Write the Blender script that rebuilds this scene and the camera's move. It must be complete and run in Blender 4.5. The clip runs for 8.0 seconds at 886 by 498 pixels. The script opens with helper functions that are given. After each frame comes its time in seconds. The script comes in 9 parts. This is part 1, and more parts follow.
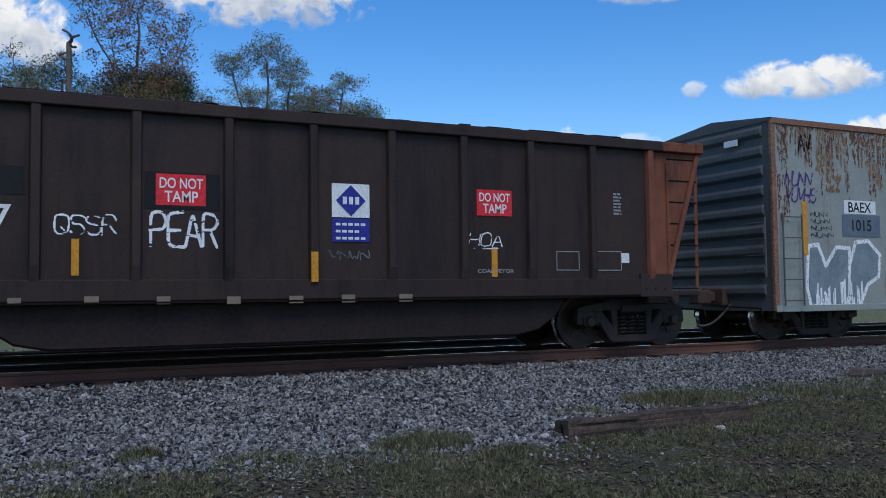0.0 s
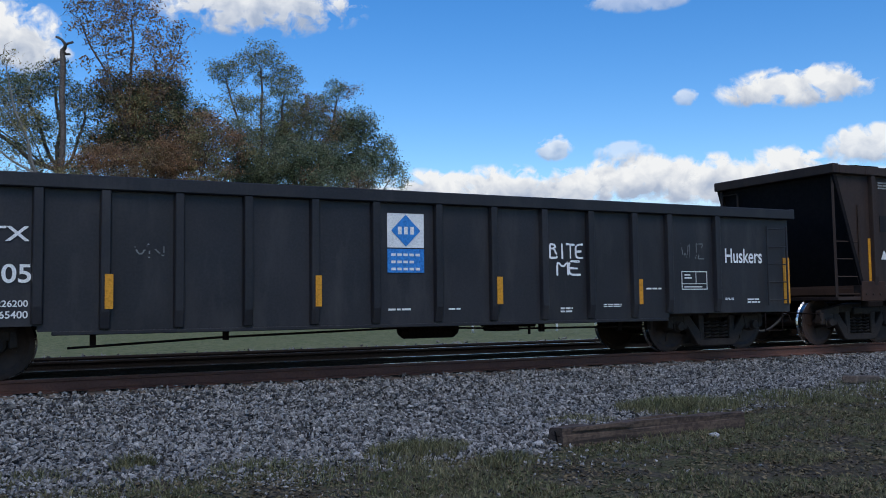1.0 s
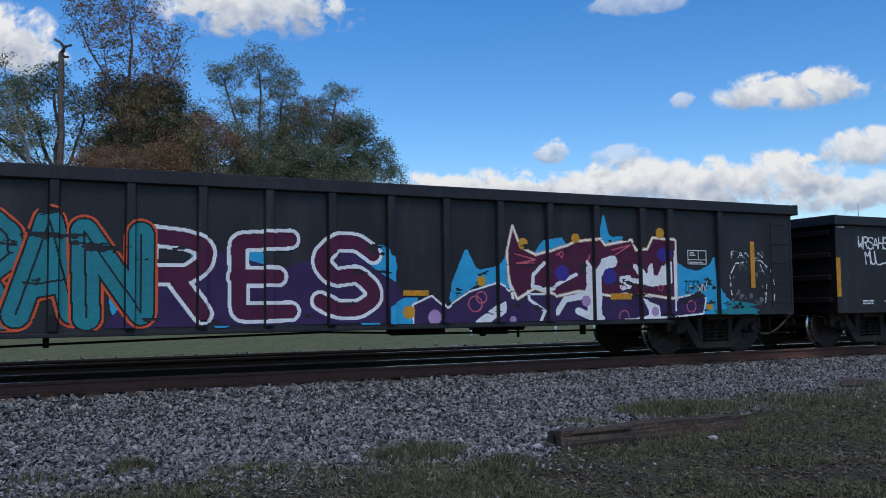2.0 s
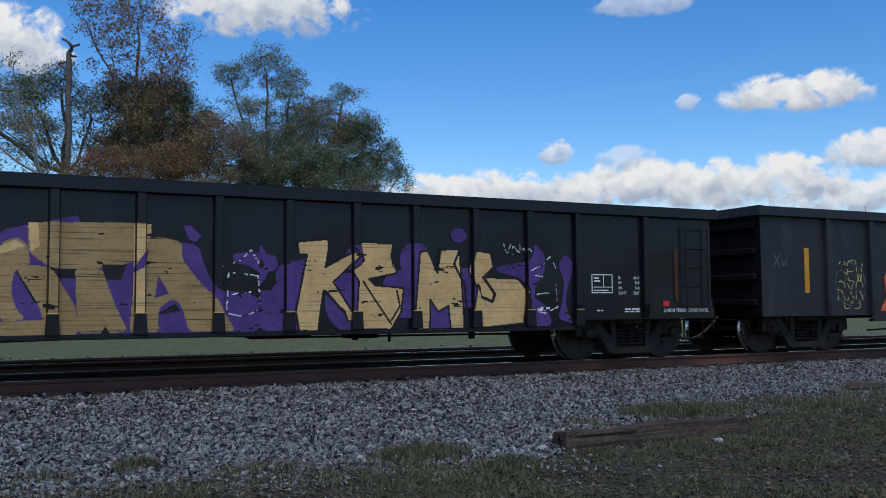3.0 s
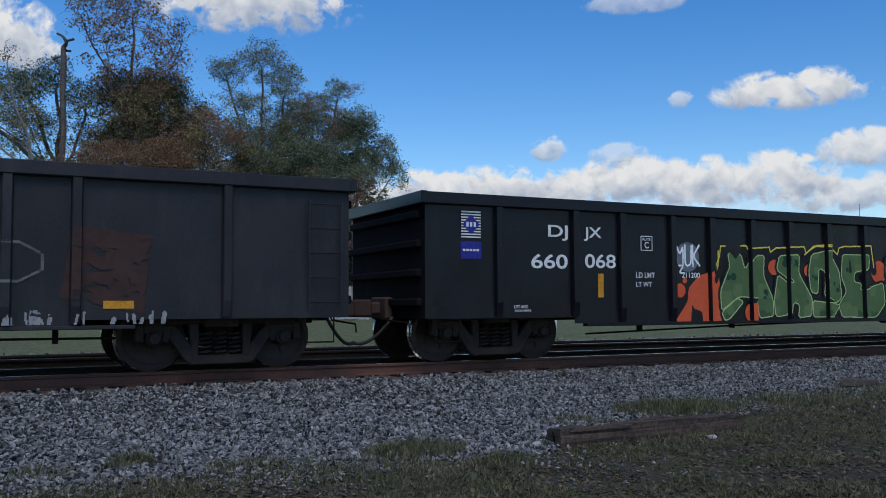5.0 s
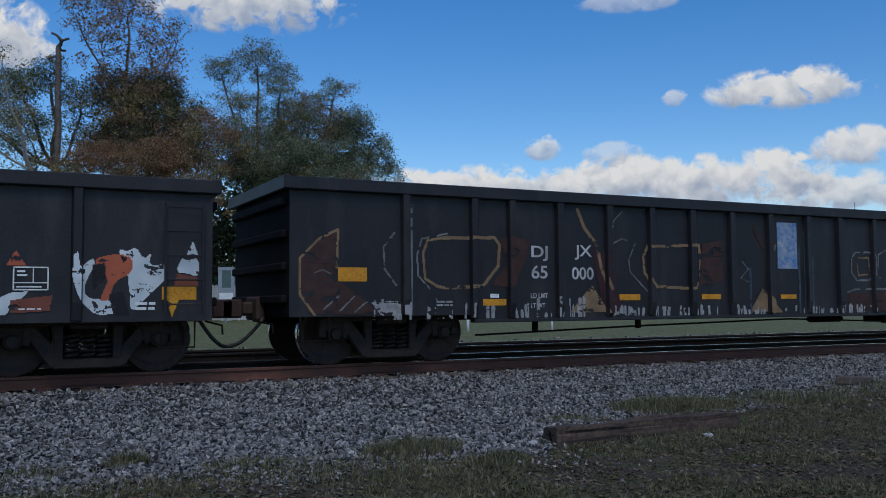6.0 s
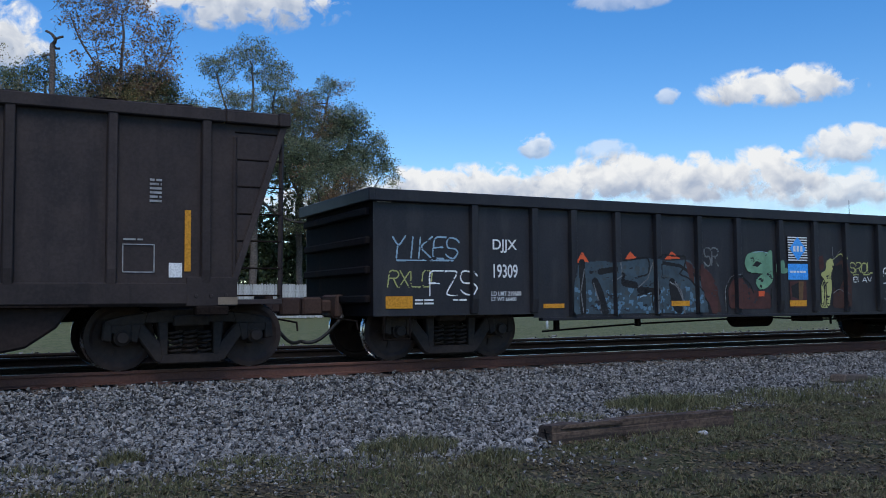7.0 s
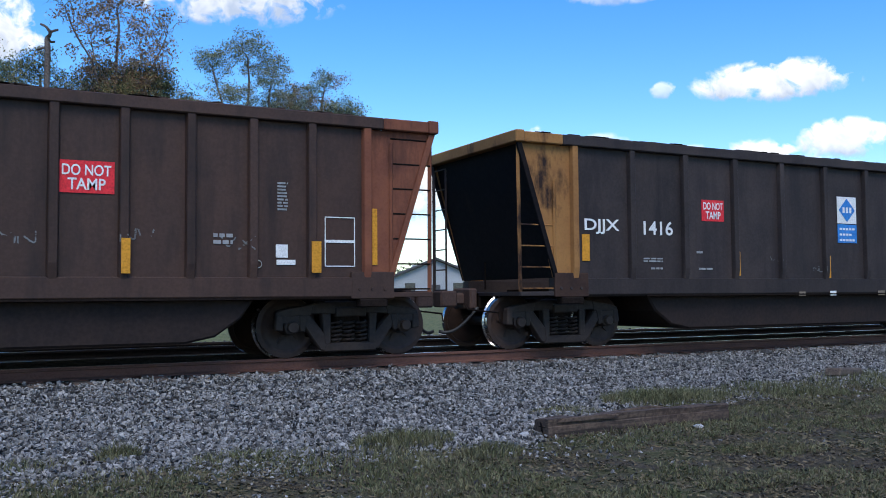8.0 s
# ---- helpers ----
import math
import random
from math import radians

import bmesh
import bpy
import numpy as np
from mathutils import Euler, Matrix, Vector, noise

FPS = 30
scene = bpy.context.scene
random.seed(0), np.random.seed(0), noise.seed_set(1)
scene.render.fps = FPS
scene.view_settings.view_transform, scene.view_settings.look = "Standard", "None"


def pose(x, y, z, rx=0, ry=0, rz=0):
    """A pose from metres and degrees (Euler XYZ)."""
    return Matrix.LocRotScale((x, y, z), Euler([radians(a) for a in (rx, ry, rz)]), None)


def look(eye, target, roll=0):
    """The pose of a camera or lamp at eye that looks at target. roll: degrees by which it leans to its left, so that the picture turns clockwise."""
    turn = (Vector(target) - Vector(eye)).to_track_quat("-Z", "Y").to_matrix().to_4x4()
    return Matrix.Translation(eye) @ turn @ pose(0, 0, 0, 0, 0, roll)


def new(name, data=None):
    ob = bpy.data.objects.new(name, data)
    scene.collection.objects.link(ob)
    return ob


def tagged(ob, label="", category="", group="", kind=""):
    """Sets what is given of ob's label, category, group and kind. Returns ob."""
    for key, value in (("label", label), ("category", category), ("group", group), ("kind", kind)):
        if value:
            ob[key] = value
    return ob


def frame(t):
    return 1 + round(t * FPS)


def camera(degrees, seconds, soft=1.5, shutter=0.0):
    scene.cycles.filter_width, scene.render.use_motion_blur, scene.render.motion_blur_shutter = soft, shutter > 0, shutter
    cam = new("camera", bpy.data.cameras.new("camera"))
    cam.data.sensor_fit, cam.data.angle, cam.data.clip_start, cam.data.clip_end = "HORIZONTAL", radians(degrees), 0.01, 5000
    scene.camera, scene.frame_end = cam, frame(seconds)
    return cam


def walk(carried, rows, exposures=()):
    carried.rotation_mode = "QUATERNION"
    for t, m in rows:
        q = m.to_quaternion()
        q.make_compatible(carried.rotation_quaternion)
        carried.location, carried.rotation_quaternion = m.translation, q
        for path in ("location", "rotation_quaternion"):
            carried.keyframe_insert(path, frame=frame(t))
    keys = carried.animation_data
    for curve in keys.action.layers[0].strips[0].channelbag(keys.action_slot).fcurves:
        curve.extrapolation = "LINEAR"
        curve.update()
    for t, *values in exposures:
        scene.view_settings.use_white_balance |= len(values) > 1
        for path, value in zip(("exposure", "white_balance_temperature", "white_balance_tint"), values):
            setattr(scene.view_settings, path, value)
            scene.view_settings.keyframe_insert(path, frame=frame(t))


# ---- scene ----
EYE = (0, 0, 0.89)


def aim(yaw, pitch, roll):
    y, p = radians(yaw), radians(pitch)
    far = Vector((math.sin(y) * math.cos(p), math.cos(y) * math.cos(p), math.sin(p)))
    return look(EYE, Vector(EYE) + far, roll)


cam = camera(52.2, 8.0, soft=0.95, shutter=0.0)
walk(cam, [
    (0.0, aim(26.301, 3.079, -0.703)), (0.5, aim(26.516, 3.322, -0.694)), (1.0, aim(26.689, 3.535, -0.715)),
    (1.5, aim(26.857, 3.691, -0.773)), (1.7, aim(26.86, 3.70, -0.77)), (2.8, aim(26.42, 3.76, -0.44)),
    (3.0, aim(26.416, 3.760, -0.424)), (3.5, aim(26.415, 3.699, -0.315)), (4.0, aim(26.477, 3.561, -0.250)),
    (4.5, aim(26.624, 3.554, -0.204)), (4.7, aim(26.65, 3.552, -0.21)), (5.8, aim(26.96, 3.476, -0.40)),
    (6.0, aim(26.971, 3.474, -0.404)), (6.5, aim(27.127, 3.403, -0.459)), (7.0, aim(27.275, 3.361, -0.457)),
    (7.5, aim(27.421, 3.235, -0.408)), (8.0, aim(27.515, 2.978, -0.465))],
    exposures=[(0, 0.17), (0.5, 0.26), (1.0, 0.18), (1.5, 0.05), (3.0, 0.05), (3.5, -0.05), (4.5, 0.05), (5.8, -0.2), (6.2, -0.1), (6.5, 0.08), (7.0, 0.16), (7.5, 0.4), (8.0, 0.70)])

# how far the train has gone along its track, second by second
TRAVEL = [(0.0, 0.60), (0.3, 5.89), (0.5, 8.82), (1.0, 18.15), (1.2, 21.70), (1.5, 26.37), (1.7, 29.88), (2.8, 48.93),
          (3.0, 53.02), (3.5, 61.14), (3.6, 62.90), (4.0, 70.49), (4.5, 78.70), (4.6, 80.47), (5.8, 101.46), (6.0, 105.54),
          (6.2, 109.13), (6.5, 113.84), (6.9, 120.94), (7.0, 123.30), (7.5, 131.63), (7.8, 137.01), (8.0, 141.19)]
TRACK_Y = 13.62

# ---- light ----
world = bpy.data.worlds.new("sky")
scene.world = world
world.use_nodes = True
wn, wl = world.node_tree.nodes, world.node_tree.links
sky = wn.new("ShaderNodeTexSky")
sky.sky_type = "NISHITA"
sky.sun_disc = False
sky.sun_elevation = radians(50)
sky.sun_rotation = radians(190)
sky.air_density, sky.dust_density, sky.ozone_density = 1.0, 0.25, 3.0
back = wn["Background"]
back.inputs["Strength"].default_value = 0.142
tone = wn.new("ShaderNodeHueSaturation")
tone.inputs["Saturation"].default_value = 1.37
tone.inputs["Hue"].default_value = 0.507
wl.new(sky.outputs["Color"], tone.inputs["Color"])
wl.new(tone.outputs["Color"], back.inputs["Color"])
sun = new("sun", bpy.data.lights.new("sun", "SUN"))
sun.data.energy = 1.55
sun.data.angle = radians(30)
sun.data.color = (1.0, 0.96, 0.91)
sun.matrix_world = look((0, 0, 0), (0.18, 0.56, -0.81))


# ---- materials ----
def mixer(nt, a, b, fac, mode="MIX"):
    m = nt.nodes.new("ShaderNodeMix")
    m.data_type, m.blend_type = "RGBA", mode
    for sock, val in ((m.inputs[0], fac), (m.inputs[6], a), (m.inputs[7], b)):
        if isinstance(val, bpy.types.NodeSocket):
            nt.links.new(val, sock)
        else:
            sock.default_value = val if sock == m.inputs[0] else (*val, 1)
    return m.outputs[2]


def ramp(nt, src, lo, hi):
    r = nt.nodes.new("ShaderNodeMapRange")
    r.inputs[1].default_value, r.inputs[2].default_value = lo, hi
    nt.links.new(src, r.inputs[0])
    return r.outputs[0]


def noise_of(nt, scale, detail=4, stretch=(1, 1, 1), rough=0.6):
    tc = nt.nodes.new("ShaderNodeTexCoord")
    mp = nt.nodes.new("ShaderNodeMapping")
    mp.inputs["Scale"].default_value = stretch
    nt.links.new(tc.outputs["Object"], mp.inputs["Vector"])
    n = nt.nodes.new("ShaderNodeTexNoise")
    n.inputs["Scale"].default_value, n.inputs["Detail"].default_value = scale, detail
    n.inputs["Roughness"].default_value = rough
    nt.links.new(mp.outputs[0], n.inputs["Vector"])
    return n.outputs["Fac"]


def surf(name, base, other, grain=20, stain=1.5, rough=0.6, metal=0.0, bump=0.2, depth=0.01, streak=None, streak_colour=None,
         streak_range=(0.55, 0.75), vary=0.0, island=0.0, transmit=0.0, spec=0.5, speck=1.0):
    """Two colours mixed at two scales, an optional third in vertical streaks, and fine relief."""
    m = bpy.data.materials.new(name)
    m.use_nodes = True
    nt = m.node_tree
    p = nt.nodes["Principled BSDF"]
    fine, wide = noise_of(nt, grain, 5), noise_of(nt, stain, 5)
    col = mixer(nt, base, other, ramp(nt, wide, 0.35, 0.68))
    col = mixer(nt, col, tuple(min(1, c * 1.45 + 0.004) for c in other), ramp(nt, fine, 0.45, 0.45 + 0.35 / speck))
    col = mixer(nt, col, tuple(c * 0.55 for c in base), ramp(nt, fine, 0.5, 0.5 - 0.28 / speck))
    if streak:
        s = noise_of(nt, 1.0, 6, streak, 0.65)
        col = mixer(nt, col, streak_colour, ramp(nt, s, *streak_range))
    if vary:
        oi = nt.nodes.new("ShaderNodeObjectInfo")
        v = ramp(nt, oi.outputs["Random"], 0, 1)
        hs = nt.nodes.new("ShaderNodeHueSaturation")
        mr = nt.nodes.new("ShaderNodeMapRange")
        mr.inputs[3].default_value, mr.inputs[4].default_value = 1 - vary, 1 + vary
        nt.links.new(v, mr.inputs[0])
        nt.links.new(mr.outputs[0], hs.inputs["Value"])
        nt.links.new(col, hs.inputs["Color"])
        col = hs.outputs["Color"]
    if island:
        ge = nt.nodes.new("ShaderNodeNewGeometry")
        hs = nt.nodes.new("ShaderNodeHueSaturation")
        mr = nt.nodes.new("ShaderNodeMapRange")
        mr.inputs[3].default_value, mr.inputs[4].default_value = 1 - island, 1 + island
        nt.links.new(ge.outputs["Random Per Island"], mr.inputs[0])
        nt.links.new(mr.outputs[0], hs.inputs["Value"])
        nt.links.new(col, hs.inputs["Color"])
        col = hs.outputs["Color"]
    nt.links.new(col, p.inputs["Base Color"])
    p.inputs["Metallic"].default_value = metal
    p.inputs["Specular IOR Level"].default_value = spec
    mr = nt.nodes.new("ShaderNodeMapRange")
    mr.inputs[3].default_value, mr.inputs[4].default_value = max(0.05, rough - 0.12), min(1, rough + 0.12)
    nt.links.new(wide, mr.inputs[0])
    nt.links.new(mr.outputs[0], p.inputs["Roughness"])
    if bump:
        b = nt.nodes.new("ShaderNodeBump")
        b.inputs["Strength"].default_value, b.inputs["Distance"].default_value = bump, depth
        nt.links.new(fine, b.inputs["Height"])
        nt.links.new(b.outputs[0], p.inputs["Normal"])
    if transmit:
        tr = nt.nodes.new("ShaderNodeBsdfTranslucent")
        nt.links.new(col, tr.inputs["Color"])
        ms = nt.nodes.new("ShaderNodeMixShader")
        ms.inputs[0].default_value = transmit
        nt.links.new(p.outputs[0], ms.inputs[1])
        nt.links.new(tr.outputs[0], ms.inputs[2])
        nt.links.new(ms.outputs[0], nt.nodes["Material Output"].inputs["Surface"])
    return m


RUST = (0.12, 0.05, 0.025)
DUST = (0.11, 0.10, 0.095)
black_paint = surf("black_car_paint", (0.0120, 0.0115, 0.0145), (0.0215, 0.0200, 0.0222), 30, 1.1, 0.50, 0, 0.05, 0.003,
                   (2.6, 2.6, 0.7), (0.040, 0.037, 0.037), (0.52, 0.80), vary=0.18, spec=0.3, speck=0.35)
new_black = surf("fresh_black_car_paint", (0.0050, 0.0049, 0.0078), (0.0082, 0.0079, 0.0112), 30, 0.9, 0.30, 0, 0.04, 0.003,
                 (2.2, 2.2, 0.8), (0.018, 0.019, 0.023), (0.56, 0.85), vary=0.1, spec=0.24, speck=0.3)
brown_black = surf("weathered_brown_black_paint", (0.026, 0.0200, 0.0195), (0.048, 0.036, 0.033), 25, 1.3, 0.65, 0, 0.06, 0.003,
                   (3, 3, 0.5), (0.018, 0.014, 0.015), (0.50, 0.76), vary=0.15, spec=0.2, speck=0.3)
brown_paint = surf("rust_stained_brown_paint", (0.040, 0.023, 0.018), (0.062, 0.034, 0.025), 25, 0.9, 0.62, 0, 0.06, 0.003,
                   (3, 3, 0.5), (0.020, 0.014, 0.013), (0.50, 0.74), vary=0.18, spec=0.22, speck=0.3)
dark_brown = surf("sooty_brown_black_paint", (0.028, 0.0185, 0.0155), (0.042, 0.026, 0.020), 25, 0.9, 0.62, 0, 0.06, 0.003,
                  (3, 3, 0.5), (0.015, 0.011, 0.011), (0.50, 0.74), vary=0.18, spec=0.2, speck=0.3)
rust_red = surf("rust_red_steel", (0.225, 0.078, 0.040), (0.125, 0.046, 0.030), 22, 1.3, 0.8, 0, 0.2, 0.004,
                (2.2, 2.2, 0.5), (0.045, 0.022, 0.017), (0.55, 0.76), spec=0.2, speck=0.5)
rust_orange = surf("ochre_rusted_steel", (0.32, 0.155, 0.050), (0.20, 0.090, 0.034), 22, 1.1, 0.8, 0, 0.2, 0.004, (1.6, 1.6, 0.7), (0.025, 0.014, 0.011), (0.52, 0.64), spec=0.2, speck=0.5)
frame_steel = surf("grimy_underframe_steel", (0.0095, 0.007, 0.006), (0.015, 0.010, 0.008), 30, 3, 0.85, 0, 0.3, 0.006, spec=0.06)
truck_steel = surf("grimy_cast_truck_steel", (0.024, 0.017, 0.015), (0.040, 0.028, 0.022), 14, 3, 0.7, 0, 0.12, 0.003, spec=0.25, speck=0.5)
wheel_steel = surf("brown_wheel_plate_steel", (0.030, 0.019, 0.016), (0.050, 0.030, 0.023), 10, 3, 0.6, 0.2, 0.06, 0.002, spec=0.3, speck=0.4)
tread_steel = surf("bright_worn_wheel_tread", (0.55, 0.55, 0.56), (0.42, 0.41, 0.40), 40, 8, 0.25, 1.0, 0.05, 0.001)
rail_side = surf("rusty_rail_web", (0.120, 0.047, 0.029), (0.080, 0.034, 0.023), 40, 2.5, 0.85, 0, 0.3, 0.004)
# rail web darkened in its colour for the shade of the train
shaded_rail = surf("rail_web_in_train_shade", (0.018, 0.015, 0.014), (0.026, 0.020, 0.018), 40, 2.5, 0.85, 0, 0.3, 0.004, spec=0.2)
rail_top = surf("polished_rail_head", (0.55, 0.54, 0.53), (0.45, 0.43, 0.41), 30, 3, 0.22, 1.0, 0.03, 0.001)
tie_wood = surf("creosoted_tie_wood", (0.060, 0.042, 0.030), (0.095, 0.070, 0.052), 25, 4, 0.85, 0, 0.5, 0.01, (1.2, 22, 22), (0.035, 0.024, 0.018), (0.5, 0.7))
yellow = surf("amber_reflective_stripe", (0.60, 0.265, 0.022), (0.47, 0.205, 0.02), 30, 4, 0.5, 0, 0.05, 0.002, spec=0.2)
white_paint = surf("white_stencil_paint", (0.72, 0.72, 0.70), (0.60, 0.60, 0.58), 60, 6, 0.6, 0, 0.05, 0.001)
dull_white = surf("worn_white_stencil_paint", (0.36, 0.36, 0.35), (0.16, 0.16, 0.16), 80, 10, 0.7, 0, 0.05, 0.001)
red_sign = surf("red_warning_panel_paint", (0.68, 0.035, 0.045), (0.58, 0.03, 0.038), 40, 3, 0.6, 0, 0.05, 0.001, spec=0.15)
blue_sign = surf("blue_panel_paint", (0.03, 0.16, 0.45), (0.035, 0.20, 0.50), 40, 3, 0.6, 0, 0.05, 0.001, spec=0.15)
navy_sign = surf("navy_panel_paint", (0.025, 0.03, 0.20), (0.03, 0.035, 0.24), 40, 3, 0.6, 0, 0.05, 0.001, spec=0.15)
sky_sign = surf("bright_blue_panel_paint", (0.03, 0.26, 0.72), (0.04, 0.30, 0.75), 40, 3, 0.5, 0, 0.05, 0.001)
rubber = surf("black_rubber_hose", (0.015, 0.015, 0.016), (0.025, 0.025, 0.025), 40, 5, 0.6, 0, 0.1, 0.002)


# ---- mesh building ----
class Shape:
    """Vertices and faces of one mesh, with a material slot for each face."""

    def __init__(self):
        self.v, self.f, self.m = [], [], []

    def face(self, pts, mat=0):
        n = len(self.v)
        self.v += [tuple(p) for p in pts]
        self.f.append(tuple(range(n, n + len(pts))))
        self.m.append(mat)

    def box(self, x0, x1, y0, y1, z0, z1, mat=0, turn=None):
        n = len(self.v)
        pts = [Vector((x, y, z)) for x in (x0, x1) for y in (y0, y1) for z in (z0, z1)]
        if turn is not None:
            pts = [turn @ p for p in pts]
        self.v += [tuple(p) for p in pts]
        for q in ((0, 1, 3, 2), (4, 6, 7, 5), (0, 4, 5, 1), (2, 3, 7, 6), (0, 2, 6, 4), (1, 5, 7, 3)):
            self.f.append(tuple(n + i for i in q))
            self.m.append(mat)
        return self

    def prism(self, outline, axis, a, b, mat=0):
        """An outline of (p, q) pairs drawn out from a to b along x, y or z."""
        def put(p, q, d):
            return {"x": (d, p, q), "y": (p, d, q), "z": (p, q, d)}[axis]
        n, k = len(self.v), len(outline)
        self.v += [put(p, q, a) for p, q in outline] + [put(p, q, b) for p, q in outline]
        self.f += [tuple(range(n + k - 1, n - 1, -1)), tuple(range(n + k, n + 2 * k))]
        self.f += [(n + i, n + (i + 1) % k, n + k + (i + 1) % k, n + k + i) for i in range(k)]
        self.m += [mat] * (k + 2)
        return self

    def tube(self, path, radii, sides=8, mat=0, cap=True):
        n, path = len(self.v), [Vector(p) for p in path]
        if not hasattr(radii, "__len__"):
            radii = [radii] * len(path)
        for i, p in enumerate(path):
            d = path[min(i + 1, len(path) - 1)] - path[max(i - 1, 0)]
            d = d.normalized() if d.length > 1e-9 else Vector((0, 0, 1))
            side = d.cross(Vector((0, 1, 0)) if abs(d.y) < 0.9 else Vector((1, 0, 0))).normalized()
            up = d.cross(side)
            for k in range(sides):
                a = 2 * math.pi * k / sides
                self.v.append(tuple(p + radii[i] * (math.cos(a) * side + math.sin(a) * up)))
        for i in range(len(path) - 1):
            for k in range(sides):
                a, b = n + i * sides + k, n + i * sides + (k + 1) % sides
                self.f.append((a, b, b + sides, a + sides))
                self.m.append(mat)
        if cap:
            self.f += [tuple(range(n + sides - 1, n - 1, -1)), tuple(range(len(self.v) - sides, len(self.v)))]
            self.m += [mat, mat]
        return self

    def lathe(self, profile, sides=32, mats=None, axis="y"):
        """Turn (radius, along) pairs about an axis through the origin."""
        n, k = len(self.v), len(profile)
        for s in range(sides):
            a = 2 * math.pi * s / sides
            for r, d in profile:
                self.v.append((r * math.cos(a), d, r * math.sin(a)) if axis == "y" else (r * math.cos(a), r * math.sin(a), d))
        for s in range(sides):
            for i in range(k - 1):
                a, b = n + s * k + i, n + ((s + 1) % sides) * k + i
                self.f.append((a, b, b + 1, a + 1))
                self.m.append(mats[i] if mats else 0)
        return self

    def mesh(self, name, mats, bevel=0.0, smooth=False):
        me = bpy.data.meshes.new(name)
        me.from_pydata(self.v, [], self.f)
        for m in (mats if isinstance(mats, (list, tuple)) else [mats]):
            me.materials.append(m)
        me.polygons.foreach_set("material_index", self.m)
        bm = bmesh.new()
        bm.from_mesh(me)
        if len(bm.faces) < 4000:
            bmesh.ops.recalc_face_normals(bm, faces=bm.faces)
        if bevel:
            bmesh.ops.bevel(bm, geom=[e for e in bm.edges if len(e.link_faces) == 2 and e.calc_face_angle(0) > 0.5],
                            offset=bevel, segments=1, affect="EDGES", clamp_overlap=True)
        bm.to_mesh(me)
        bm.free()
        if smooth:
            me.polygons.foreach_set("use_smooth", [True] * len(me.polygons))
        return me


def part(name, shape, material, parent=None, label="", bevel=0.0, smooth=False, at=None):
    """One mesh object, from a Shape or a mesh, under a thing or a part."""
    me = shape if isinstance(shape, bpy.types.Mesh) else shape.mesh(name, material, bevel, smooth)
    ob = new(name, me)
    if parent is not None:
        ob.parent = parent
    if at is not None:
        ob.matrix_basis = at
    return tagged(ob, label)


def setting(name, shape, material, label, category, **more):
    return tagged(part(name, shape, material, None, **more), label, category, kind="structure")


# ---- ground, ballast and track ----
def smooth(a, b, t):
    t = min(1, max(0, (t - a) / (b - a)))
    return t * t * (3 - 2 * t)


EDGE_X = (0.0, 1.0, 1.9, 2.8, 3.7, 4.1, 4.7, 5.5, 7.05, 8.7, 10.5, 12.6)
EDGE_Y = (8.0, 7.6, 7.7, 7.7, 7.45, 6.75, 7.2, 7.9, 8.9, 9.15, 9.4, 9.5)


def gravel_edge(x):
    """How near the camera's side the loose ballast comes, along the track."""
    line = np.interp(x, EDGE_X, EDGE_Y) if x < 14 else EDGE_Y[-1] + 0.03 * (x - 14)
    return float(line) + 0.28 * noise.noise((x * 0.9, 3.1, 0)) + 0.14 * noise.noise((x * 2.6, 7.1, 0))


def ground_z(x, y):
    z = -0.47
    z += 0.11 * smooth(8.2, 11.2, y) + 0.16 * smooth(10.8, 12.55, y)
    z -= 0.03 * smooth(14.9, 15.6, y) - 0.03 * smooth(15.9, 16.4, y)
    z += 0.12 * smooth(19.2, 20.5, y) + 0.12 * smooth(22, 46, y)
    loose = smooth(7.0, 9.5, y) * (1 - smooth(12.4, 12.6, y))
    z += 0.035 * noise.noise((x * 1.3, y * 1.3, 0)) * (1 if y < 12 else 0.2)
    z += 0.02 * loose * noise.noise((x * 4, y * 4, 7))
    return z


